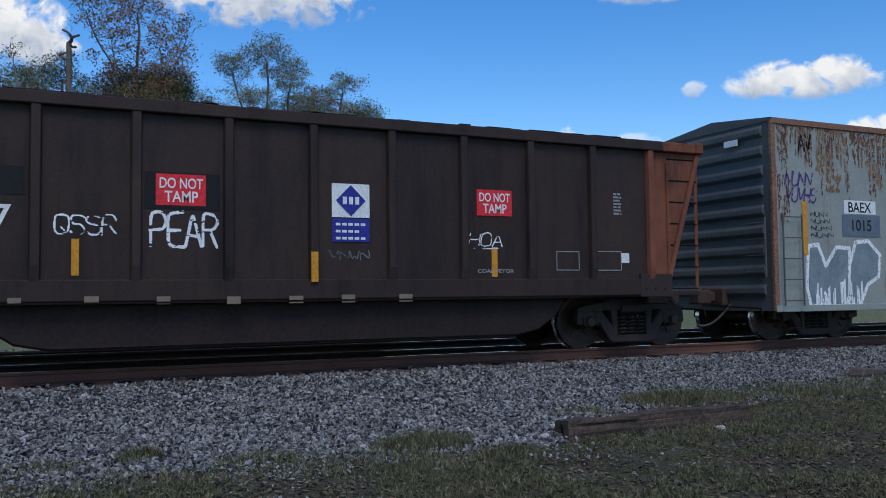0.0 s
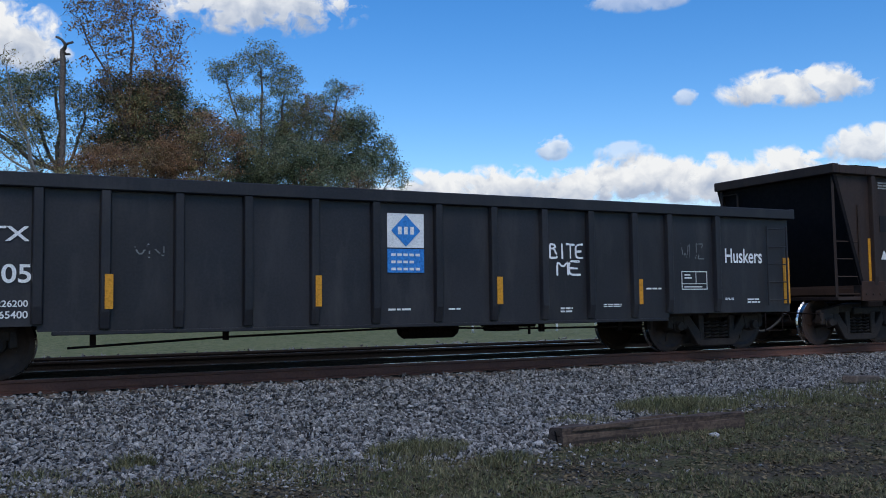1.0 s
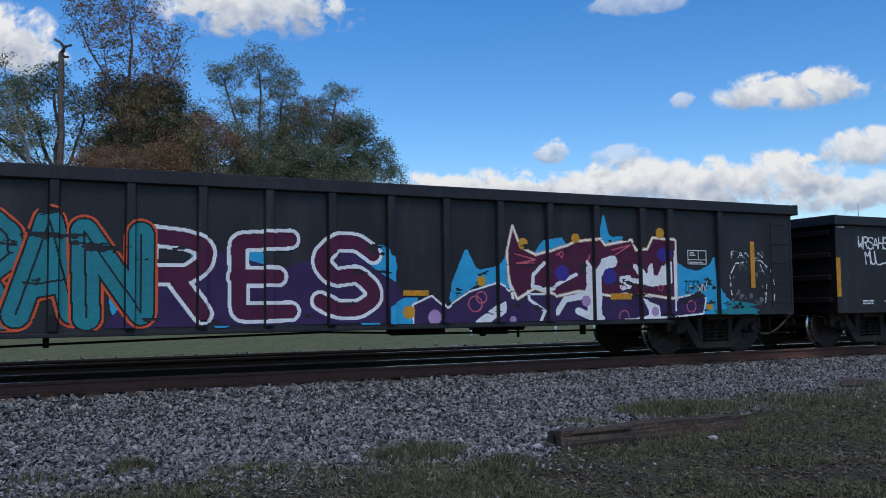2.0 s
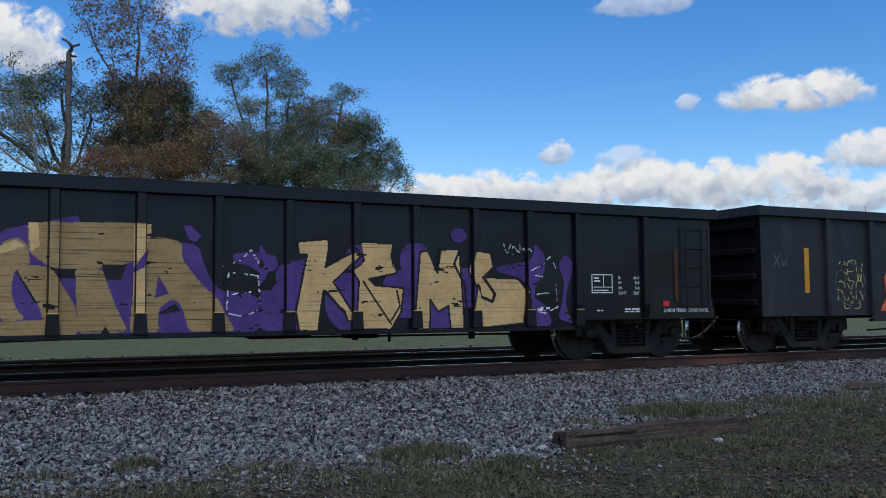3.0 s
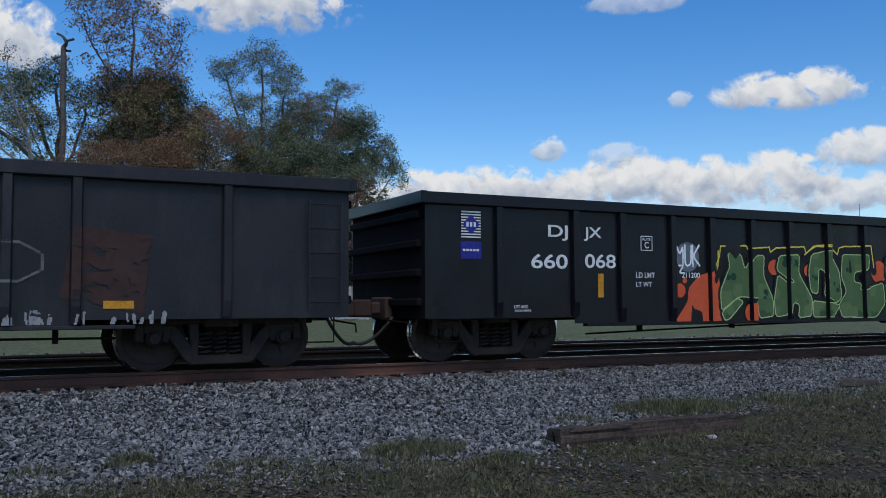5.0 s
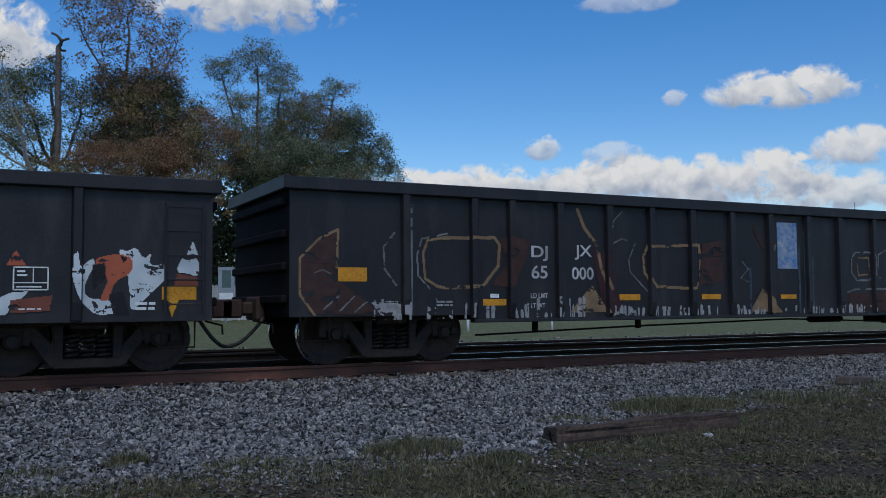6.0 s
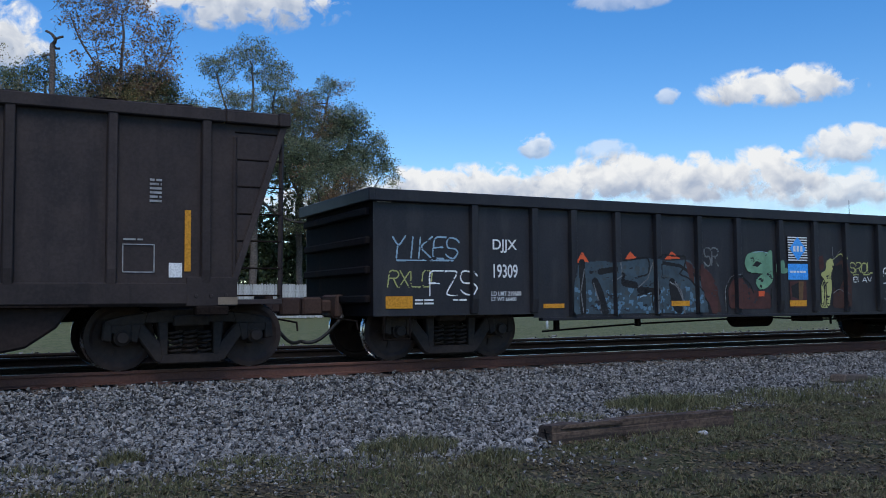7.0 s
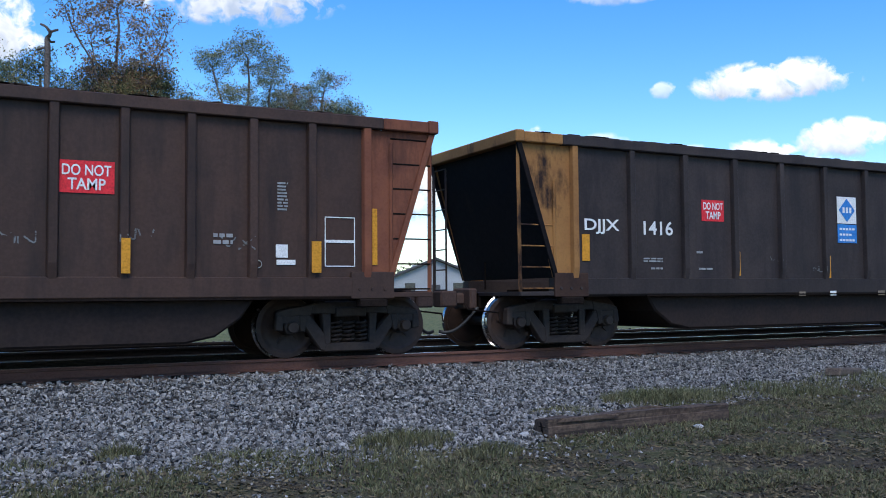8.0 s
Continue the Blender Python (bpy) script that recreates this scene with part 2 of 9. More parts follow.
def ground_material():
    m = bpy.data.materials.new("grass_and_ballast_ground")
    m.use_nodes = True
    nt = m.node_tree
    p = nt.nodes["Principled BSDF"]
    at = nt.nodes.new("ShaderNodeAttribute")
    at.attribute_name = "gravel"
    fine, mid, wide = noise_of(nt, 30, 6), noise_of(nt, 3.0, 6), noise_of(nt, 0.35, 5)
    soil = mixer(nt, (0.028, 0.022, 0.016), (0.105, 0.088, 0.064), ramp(nt, fine, 0.38, 0.62))
    soil = mixer(nt, soil, (0.17, 0.14, 0.09), ramp(nt, noise_of(nt, 75, 3), 0.58, 0.72))
    grass = mixer(nt, (0.030, 0.034, 0.012), (0.105, 0.100, 0.045), ramp(nt, fine, 0.35, 0.65))
    turf = mixer(nt, grass, soil, ramp(nt, mid, 0.44, 0.58))
    turf = mixer(nt, turf, (0.055, 0.040, 0.025), ramp(nt, wide, 0.50, 0.70))
    fld = nt.nodes.new("ShaderNodeAttribute")
    fld.attribute_name = "meadow"
    meadow = mixer(nt, (0.135, 0.150, 0.058), (0.21, 0.20, 0.098), ramp(nt, mid, 0.4, 0.65))
    meadow = mixer(nt, meadow, (0.20, 0.17, 0.10), ramp(nt, wide, 0.56, 0.75))
    meadow = mixer(nt, meadow, (0.06, 0.075, 0.03), ramp(nt, noise_of(nt, 9, 5), 0.46, 0.66))
    turf = mixer(nt, turf, meadow, fld.outputs["Fac"])
    vo = nt.nodes.new("ShaderNodeTexVoronoi")
    vo.inputs["Scale"].default_value = 22
    tc = nt.nodes.new("ShaderNodeTexCoord")
    nt.links.new(tc.outputs["Object"], vo.inputs["Vector"])
    sep = nt.nodes.new("ShaderNodeSeparateColor")
    nt.links.new(vo.outputs["Color"], sep.inputs[0])
    stone = mixer(nt, (0.035, 0.035, 0.037), (0.13, 0.13, 0.135), sep.outputs[0])
    stone = mixer(nt, stone, (0.02, 0.02, 0.022), ramp(nt, vo.outputs["Distance"], 0.3, 0.6))
    add = nt.nodes.new("ShaderNodeMath")
    add.operation = "MULTIPLY_ADD"
    nt.links.new(mid, add.inputs[0])
    add.inputs[1].default_value = 0.5
    nt.links.new(at.outputs["Fac"], add.inputs[2])
    col = mixer(nt, turf, stone, ramp(nt, add.outputs[0], 0.62, 0.86))
    # the train's shade on the trackbed, painted in with a rust-dust brown
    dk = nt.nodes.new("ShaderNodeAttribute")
    dk.attribute_name = "shade_and_rust"
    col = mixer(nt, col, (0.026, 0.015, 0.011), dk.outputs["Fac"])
    nt.links.new(col, p.inputs["Base Color"])
    p.inputs["Roughness"].default_value = 0.95
    p.inputs["Specular IOR Level"].default_value = 0.2
    b = nt.nodes.new("ShaderNodeBump")
    b.inputs["Strength"].default_value, b.inputs["Distance"].default_value = 0.7, 0.03
    nt.links.new(fine, b.inputs["Height"])
    nt.links.new(b.outputs[0], p.inputs["Normal"])
    return m


def make_ground():
    def axis(lo, hi, fine_lo, fine_hi, step):
        out, v = [], fine_lo
        while v <= fine_hi:
            out.append(v)
            v += step
        s, a, b = step, fine_lo, out[-1]
        while b < hi:
            s *= 1.35
            b += s
            out.append(b)
        s = step
        while a > lo:
            s *= 1.35
            a -= s
            out.insert(0, a)
        return out
    xs, ys = axis(-4000, 4000, -6, 30, 0.24), axis(-4000, 4000, 3, 22, 0.2)
    verts = [(x, y, ground_z(x, y)) for y in ys for x in xs]
    n = len(xs)
    faces = [(j * n + i, j * n + i + 1, (j + 1) * n + i + 1, (j + 1) * n + i) for j in range(len(ys) - 1) for i in range(n - 1)]
    me = bpy.data.meshes.new("ground")
    me.from_pydata(verts, [], faces)
    g = me.attributes.new("gravel", "FLOAT", "POINT")
    o = me.attributes.new("shade_and_rust", "FLOAT", "POINT")
    d = me.attributes.new("meadow", "FLOAT", "POINT")
    d.data.foreach_set("value", [smooth(19.6, 20.5, q[1]) for q in verts])
    gv, ov = [], []
    for x, y, z in verts:
        gv.append(smooth(-0.5, 0.5, y - gravel_edge(x)) * (1 - smooth(20.0, 20.5, y)))
        # mask of the painted shade and rust, from near rail past the siding
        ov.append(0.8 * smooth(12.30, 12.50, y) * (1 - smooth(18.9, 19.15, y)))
    g.data.foreach_set("value", gv)
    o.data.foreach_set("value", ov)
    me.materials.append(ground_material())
    me.polygons.foreach_set("use_smooth", [True] * len(faces))
    tagged(new("ground", me), "patchy grass and grey ballast ground beside the railway", "ground", kind="structure")


def rail_outline(yc, top=0.0):
    half = [(0.070, -0.172), (0.070, -0.160), (0.012, -0.140), (0.010, -0.050), (0.036, -0.040), (0.037, -0.008), (0.028, 0.0)]
    return [(yc + a, top + b) for a, b in half] + [(yc - a, top + b) for a, b in reversed(half)]


def make_track():
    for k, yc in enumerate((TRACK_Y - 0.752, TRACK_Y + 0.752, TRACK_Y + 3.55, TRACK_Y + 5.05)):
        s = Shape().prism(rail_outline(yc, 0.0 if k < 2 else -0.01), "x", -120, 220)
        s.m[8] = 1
        # only the front rail keeps plain rust; the others carry painted shade
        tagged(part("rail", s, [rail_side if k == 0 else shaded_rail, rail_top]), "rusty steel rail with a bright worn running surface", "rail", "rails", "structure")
    rng = random.Random(4)
    tie = Shape().box(-0.115, 0.115, -1.32, 1.32, -0.36, -0.182).mesh("railway_tie", tie_wood, 0.012)
    plate = Shape().box(-0.09, 0.09, -0.18, 0.18, -0.182, -0.168).mesh("tie_plate", rail_side, 0.004)
    for row, yc in ((0, TRACK_Y), (1, TRACK_Y + 4.3)):
        for i in range(62):
            x = -5 + i * 0.52 + rng.uniform(-0.03, 0.03)
            t = tagged(part("railway_tie", tie, None, at=pose(x, yc + rng.uniform(-0.04, 0.04), 0, 0, 0, rng.uniform(-1, 1))),
                       "dark creosoted wooden railway tie bedded in ballast", "railway tie", "ties under the rails", "structure")
            for side in (-0.752, 0.752):
                part("tie_plate", plate, None, t, at=pose(0, side, 0))


def stones():
    rng = np.random.default_rng(5)
    rocks = []
    for k in range(18):
        r = np.random.default_rng(100 + k)
        bm = bmesh.new()
        for q in r.normal(size=(9, 3)):
            bm.verts.new(q / np.linalg.norm(q) * r.uniform(0.8, 1.05))
        bmesh.ops.convex_hull(bm, input=bm.verts)
        loose = [v for v in bm.verts if not v.link_faces]
        bmesh.ops.delete(bm, geom=loose, context="VERTS")
        bm.verts.index_update()
        vs = np.array([v.co[:] for v in bm.verts]) * r.permutation([0.6, 1.0, 1.35]) * r.uniform(0.85, 1.15, 3)
        rocks.append((vs, np.array([[v.index for v in f.verts] for f in bm.faces])))
        bm.free()
    V, F, base, count = [], [], 0, 0
    while count < 72000:
        if rng.random() < 0.03:
            x, y, keep = rng.uniform(-4, 34), rng.normal(19.75, 0.28), 1.0
        else:
            y = rng.uniform(5.4, 12.86)
            x = rng.uniform(-0.5, 1.36 * y + 0.8) if rng.random() < 0.86 else rng.uniform(-4.5, 31)
            past = y - gravel_edge(x)
            keep = smooth(-1.1, 0.3, past + 0.9 * noise.noise((x * 1.1, y * 1.1, 5)))
            if past < 0:
                keep = max(keep, 0.05 * smooth(-2.6, -0.4, past + 1.2 * noise.noise((x * 0.7, y * 0.7, 15))), 0.006)
            if y > 12.42 and rng.random() > 0.10 + 0.75 * (noise.noise((x * 1.9, 0, 3)) > 0.05) * (y < 12.62):
                continue
        if rng.random() > keep:
            continue
        vs, fs = rocks[int(rng.integers(18))]
        size = (0.014 + 0.021 * rng.random() ** 1.7) * (0.7 if y < gravel_edge(x) - 0.3 else 1.5 if y > 19 else 0.86 if x > 8 else 1)
        a, b = rng.uniform(0, 6.28, 2)
        ca, sa, cb, sb = math.cos(a), math.sin(a), math.cos(b), math.sin(b)
        R = np.array([[ca, -sa, 0], [sa, ca, 0], [0, 0, 1]]) @ np.array([[1, 0, 0], [0, cb, -sb], [0, sb, cb]])
        z = ground_z(x, y) + size * rng.uniform(0.0, 0.95)
        V.append(vs @ R.T * size + (x, y, z))
        F.append(fs + base)
        base += len(vs)
        count += 1
    V, F = np.concatenate(V), np.concatenate(F)
    me = bpy.data.meshes.new("ballast_stones")
    me.vertices.add(len(V))
    me.vertices.foreach_set("co", V.astype(np.float32).ravel())
    me.loops.add(F.size)
    me.loops.foreach_set("vertex_index", F.astype(np.int32).ravel())
    me.polygons.add(len(F))
    me.polygons.foreach_set("loop_start", np.arange(0, F.size, 3, dtype=np.int32))
    me.polygons.foreach_set("use_smooth", [False] * len(F))
    me.update(calc_edges=True)
    me.materials.append(surf("crushed_granite_ballast", (0.117, 0.115, 0.113), (0.202, 0.190, 0.174), 60, 9, 0.9, 0, 0.2, 0.004, island=0.9, spec=0.25))
    tagged(new("ballast_stones", me), "loose grey crushed granite ballast stones", "ballast", kind="stuff")


# ---- railway cars ----
class Car:
    """What the lettering needs to know: the posts and the face of the side at each place along it."""

    def __init__(self, name, label, start, length, posts, top, low, paint, post_w=0.15, post_d=0.085, group="freight cars in the train"):
        self.ob = tagged(new(name), label, "freight car", group)
        self.ob.empty_display_size = 0.5
        self.start, self.length, self.posts, self.top, self.low, self.paint = start, length, [p - start for p in posts], top, low, paint
        self.post_w, self.post_d, self.side = post_w, post_d, -1.5
        CARS.append(self)

    def face(self, x):
        """y of the outermost surface at x, measured along the car."""
        for p in self.posts:
            if abs(x - p) < self.post_w * 0.36:
                return self.side - self.post_d
        return self.side


CARS, AXLES = [], []


def truck_meshes():
    out = {}
    s = Shape()
    # cast side frame: deep top member, sloping arms down to the spring seat, jaws over the bearings
    a, b = -1.08, -0.94
    for line in ([(-0.62, 0.64), (0.62, 0.64), (0.58, 0.79), (0.30, 0.83), (-0.30, 0.83), (-0.58, 0.79)],
                 [(-1.12, 0.60), (-0.60, 0.62), (-0.57, 0.79), (-0.95, 0.73), (-1.12, 0.68)], [(0.60, 0.62), (1.12, 0.60), (1.12, 0.68), (0.95, 0.73), (0.57, 0.79)],
                 [(-0.80, 0.61), (-0.62, 0.63), (-0.30, 0.25), (-0.36, 0.10), (-0.46, 0.12)], [(0.62, 0.63), (0.80, 0.61), (0.46, 0.12), (0.36, 0.10), (0.30, 0.25)],
                 [(-0.42, 0.09), (0.42, 0.09), (0.38, 0.22), (-0.38, 0.22)],
                 [(-0.40, 0.20), (-0.30, 0.20), (-0.30, 0.66), (-0.44, 0.66)], [(0.30, 0.20), (0.40, 0.20), (0.44, 0.66), (0.30, 0.66)],
                 [(-1.14, 0.42), (-1.02, 0.40), (-1.02, 0.64), (-1.12, 0.64)], [(1.02, 0.40), (1.14, 0.42), (1.12, 0.64), (1.02, 0.64)],
                 [(-0.78, 0.40), (-0.70, 0.38), (-0.64, 0.64), (-0.78, 0.64)], [(0.70, 0.38), (0.78, 0.40), (0.78, 0.64), (0.64, 0.64)]):
        s.prism(line, "y", a, b)
        a -= 0.0015
    s.box(-0.24, 0.24, -1.13, -1.0, 0.60, 0.74)
    out["side_frame"] = s.mesh("side_frame", truck_steel, 0.016)
    s = Shape()
    for k in range(40):
        a0, a1 = k * 0.8, (k + 1) * 0.8
        s.tube([(0.088 * math.cos(a0), -1.0 + 0.088 * math.sin(a0), 0.22 + 0.0078 * k), (0.088 * math.cos(a1), -1.0 + 0.088 * math.sin(a1), 0.2278 + 0.0078 * k)], 0.019, 5, cap=False)
    bm = bmesh.new()
    me = s.mesh("coil_spring", truck_steel, smooth=True)
    bm.from_mesh(me)
    bmesh.ops.remove_doubles(bm, verts=bm.verts, dist=0.012)
    bm.to_mesh(me)
    bm.free()
    out["coil_spring"] = me
    s = Shape()
    s.lathe([(0.0, -1.16), (0.07, -1.16), (0.085, -1.14), (0.085, -1.09), (0.11, -1.08), (0.11, -0.92), (0.0, -0.92)], 16)
    s.box(-0.16, 0.16, -1.08, -0.92, 0.06, 0.16)
    out["bearing_cap"] = s.mesh("bearing_cap", truck_steel, 0.0)
    s = Shape().box(-0.2, 0.2, -1.0, 1.0, 0.42, 0.70).box(-0.3, 0.3, -0.3, 0.3, 0.6, 0.85)
    for e in (-0.55, 0.55):
        s.box(e - 0.05, e + 0.05, -0.85, 0.85, 0.30, 0.38)
    out["bolster"] = s.mesh("truck", frame_steel, 0.02)
    s = Shape()
    prof = [(0.085, 0.04), (0.12, 0.05), (0.13, 0.0), (0.34, -0.025), (0.385, -0.045), (0.41, -0.045), (0.452, -0.040), (0.457, -0.03), (0.459, 0.05), (0.485, 0.07), (0.48, 0.095),
            (0.41, 0.095), (0.385, 0.05), (0.13, 0.06), (0.085, 0.08)]
    s.lathe(prof, 48, [0, 0, 0, 0, 0, 0, 1, 1, 1, 1, 0, 0, 0, 0])
    for k in range(5):
        a = k * 2 * math.pi / 5
        s.box(-0.02, 0.02, -0.035, -0.018, 0.17, 0.27, 0, Matrix.Rotation(a, 4, "Y"))
    out["wheel"] = s.mesh("wheel", [wheel_steel, tread_steel], smooth=False)
    out["axle"] = Shape().tube([(0, -1.05, 0), (0, 1.05, 0)], 0.085, 12).mesh("axle", wheel_steel, smooth=True)
    return out


def run_gear(car, near, length):
    """Two trucks; near: distance of the outer axle from the car's end."""
    T = TRUCK
    for mid in (near + 0.889, length - near - 0.889):
        truck = part("truck", T["bolster"], None, car.ob, "grimy cast steel freight truck", at=pose(mid, 0, 0))
        for side in (0, 180):
            part("side_frame", T["side_frame"], None, truck, at=pose(0, 0, 0, 0, 0, side))
            for x in (-0.2, 0.0, 0.2):
                part("coil_spring", T["coil_spring"], None, truck, at=pose(x, 0, 0, 0, 0, side))
            for e in (-0.889, 0.889):
                part("bearing_cap", T["bearing_cap"], None, truck, at=pose(e, 0, 0.457, 0, 0, side))
        for e in (-0.889, 0.889):
            ax = part("axle", T["axle"], None, car.ob, at=pose(mid + e, 0, 0.457))
            part("wheel", T["wheel"], None, ax, "brown steel wheel with a bright rim", at=pose(0, -0.765, 0))
            part("wheel", T["wheel"], None, ax, "brown steel wheel with a bright rim", at=pose(0, 0.765, 0, 0, 0, 180))
            AXLES.append((ax, mid + e))


def couplers(car, length):
    for x, d in ((0, -1), (length, 1)):
        s = Shape()
        s.box(min(x - 0.1 * d, x + 0.36 * d), max(x - 0.1 * d, x + 0.36 * d), -0.09, 0.09, 0.74, 0.94)
        s.box(min(x + 0.3 * d, x + 0.62 * d), max(x + 0.3 * d, x + 0.62 * d), -0.17, 0.15, 0.70, 0.98)
        s.box(min(x, x + 0.14 * d), max(x, x + 0.14 * d), -0.32, 0.32, 0.66, 1.02)
        part("coupler", s, COUPLER_STEEL, car.ob, "rusty knuckle coupler", bevel=0.03)
        s = Shape()
        pts = [(x + d * (0.05 + 0.58 * u), -0.42 + 0.32 * u, 0.70 - 0.42 * math.sin(u * 1.9)) for u in [k / 8 for k in range(9)]]
        s.tube(pts, 0.028, 8)
        part("air_hose", s, rubber, car.ob, "sagging black rubber air hose", smooth=True)
        s = Shape().tube([(x + 0.18 * d, -1.3, 0.62), (x + 0.18 * d, -0.3, 0.66), (x + 0.18 * d, -0.2, 0.74)], 0.014, 6)
        s.tube([(x + 0.18 * d, -1.3, 0.62), (x + 0.18 * d, -1.34, 0.5)], 0.014, 6)
        part("uncoupling_lever", s, frame_steel, car.ob)


def ladder(car, x0, x1, y, z0, z1, mat, rungs=5, deep=0.09, top_tilt=0.0):
    s = Shape()
    for x in (x0, x1):
        s.tube([(x, y, z0), (x, y, z1)], 0.017, 6)
    lad = part("ladder", s, mat, car.ob)
    for k in range(rungs):
        z = z0 + 0.1 + (z1 - z0 - 0.15) * k / max(1, rungs - 1)
        part("rung", Shape().tube([(x0, y, z), (x1, y, z)], 0.011, 6), mat, lad)


def dented(x0, x1, z0, z1, y, thick, seed, amount):
    """A steel sheet with shallow dents, thickness to the back."""
    nx, nz = max(2, int((x1 - x0) / 0.18)), max(2, int((z1 - z0) / 0.18))
    s = Shape()
    grid = [[(x0 + (x1 - x0) * i / nx, y + amount * noise.noise((x0 + (x1 - x0) * i / nx * 1.5, seed, (z0 + (z1 - z0) * j / nz) * 1.3)) * (0 < i < nx),
              z0 + (z1 - z0) * j / nz) for i in range(nx + 1)] for j in range(nz + 1)]
    for row in grid:
        s.v += row
    n = nx + 1
    s.f += [(j * n + i, j * n + i + 1, (j + 1) * n + i + 1, (j + 1) * n + i) for j in range(nz) for i in range(nx)]
    b = len(s.v)
    s.v += [(x0, y + thick, z0), (x1, y + thick, z0), (x1, y + thick, z1), (x0, y + thick, z1)]
    s.f.append((b + 3, b + 2, b + 1, b))
    low, high = [i for i in range(n)], [nz * n + i for i in range(n)]
    s.f.append(tuple([b, b + 1] + low[::-1]))
    s.f.append(tuple([b + 2, b + 3] + high))
    s.f.append(tuple([b + 3, b] + [j * n for j in range(nz + 1)]))
    s.f.append(tuple([b + 1, b + 2] + [j * n + nx for j in range(nz, -1, -1)]))
    s.m = [0] * len(s.f)
    return s


def post_shape(x, y, z0, z1, w, d):
    """A pressed hat section, tapered towards its foot."""
    s = Shape()
    a, b = w / 2, w * 0.36
    def ring(z, k):
        return [(x - a, y + 0.004, z), (x - b, y - d * k, z), (x + b, y - d * k, z), (x + a, y + 0.004, z)]
    rows = ring(z0, 0.55) + ring(z0 + 0.22, 1) + ring(z1, 1)
    s.v = rows
    for r in (0, 4):
        s.f += [(r + i, r + i + 1, r + 5 + i, r + 4 + i) for i in range(3)]
        s.f.append((r + 3, r, r + 4, r + 7))
    s.f += [(3, 2, 1, 0), (8, 9, 10, 11)]
    s.m = [0] * len(s.f)
    return s


def gondola(label, start, length, posts, top, low, mid_low, paint, near_axle, seed, ends_low=0.7):
    car = Car("gondola_car", label, start, length, posts, top, low, paint)
    ob, L, Y = car.ob, length, car.side
    cuts = [0.0] + car.posts + [L]
    chord = 0.18
    for a, b in zip(cuts, cuts[1:]):
        m = (a + b) / 2
        z0 = mid_low if 2.9 < m < L - 2.9 else low
        part("side_panel", dented(a + 0.001, b - 0.001, z0, top - chord + 0.01, Y, 0.012, seed, 0.016 if paint == new_black else 0.010), paint, ob)
        part("far_side_panel", Shape().box(a, b, -Y - 0.012, -Y, z0, top - chord + 0.01), paint, ob)
    for p in car.posts:
        z0 = mid_low if 2.9 < p < L - 2.9 else low
        part("side_post", post_shape(p, Y, z0 + 0.02, top - chord + 0.01, car.post_w, car.post_d), paint, ob, bevel=0.008)
        part("far_side_post", Shape().box(p - 0.07, p + 0.07, -Y, -Y + 0.085, z0, top - chord), paint, ob)
    for y0, y1 in ((Y - 0.10, Y + 0.04), (-Y - 0.04, -Y + 0.10)):
        part("top_chord", Shape().box(-0.02, L + 0.02, y0, y1, top - chord, top), paint, ob, bevel=0.014)
    for x0, x1 in ((0.0, 0.012), (L - 0.012, L)):
        # end colour includes the shade from the next car, besides soot
        part("end_wall", Shape().box(x0, x1, Y + 0.013, -Y - 0.013, low, top - 0.02), SOOT_AND_SHADE, ob)
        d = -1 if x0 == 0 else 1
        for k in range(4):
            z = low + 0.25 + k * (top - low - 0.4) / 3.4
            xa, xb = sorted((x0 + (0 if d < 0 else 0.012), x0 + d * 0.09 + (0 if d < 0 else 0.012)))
            part("end_rib", Shape().box(xa, xb, Y + 0.1, -Y - 0.1, z - 0.06, z + 0.06), SOOT_AND_SHADE, ob, bevel=0.02)
        xa, xb = sorted((x0, x0 + d * 0.11))
        part("end_chord", Shape().box(xa, xb, Y - 0.1, -Y + 0.1, top - chord, top + 0.01), paint, ob, bevel=0.014)
    part("floor", Shape().box(0.02, L - 0.02, Y + 0.02, -Y - 0.02, low + 0.15, low + 0.21), frame_steel, ob)
    part("side_sill", Shape().box(2.9, L - 2.9, Y - 0.03, Y + 0.10, mid_low - 0.05, mid_low), paint, ob, bevel=0.008)
    part("centre_sill", Shape().box(0.1, L - 0.1, -0.2, 0.2, 0.62, low + 0.14), frame_steel, ob, bevel=0.02)
    for p in car.posts[2:-2:2]:
        part("cross_bearer", Shape().box(p - 0.08, p + 0.08, Y + 0.1, -Y - 0.1, 0.66, low + 0.15), frame_steel, ob)
    # brake gear under the floor
    B = L * 0.55 if L < 17 else 11.73
    s = Shape().tube([(B - 0.50, -0.5, 0.53), (B - 0.43, -0.5, 0.53), (B + 0.43, -0.5, 0.53), (B + 0.50, -0.5, 0.53)], [0.12, 0.17, 0.17, 0.12] if L < 17 else [0.04, 0.07, 0.07, 0.04], 16)
    s.box(B - 0.3, B - 0.24, -0.55, -0.45, 0.53, low + 0.15).box(B + 0.24, B + 0.3, -0.55, -0.45, 0.53, low + 0.15)
    part("air_reservoir", s, frame_steel, ob)
    s = Shape().box(B + 0.9, B + 1.35, -1.1, -0.7, 0.46, low + 0.1)
    s.tube([(B + 0.7, -1.0, 0.58), (B + 1.7, -1.0, 0.56)], 0.05, 8).tube([(B + 1.5, -1.15, 0.4), (B + 1.5, -1.15, low)], 0.025, 6)
    part("brake_valve", s, frame_steel, ob, bevel=0.01)
    s = Shape().tube([(3.1, -1.2, 0.40), (L * 0.33, -1.2, 0.49), (L * 0.52, -1.2, 0.56), (L * 0.62, -1.2, 0.50), (L - 3.1, -1.2, 0.48)], 0.016, 6)
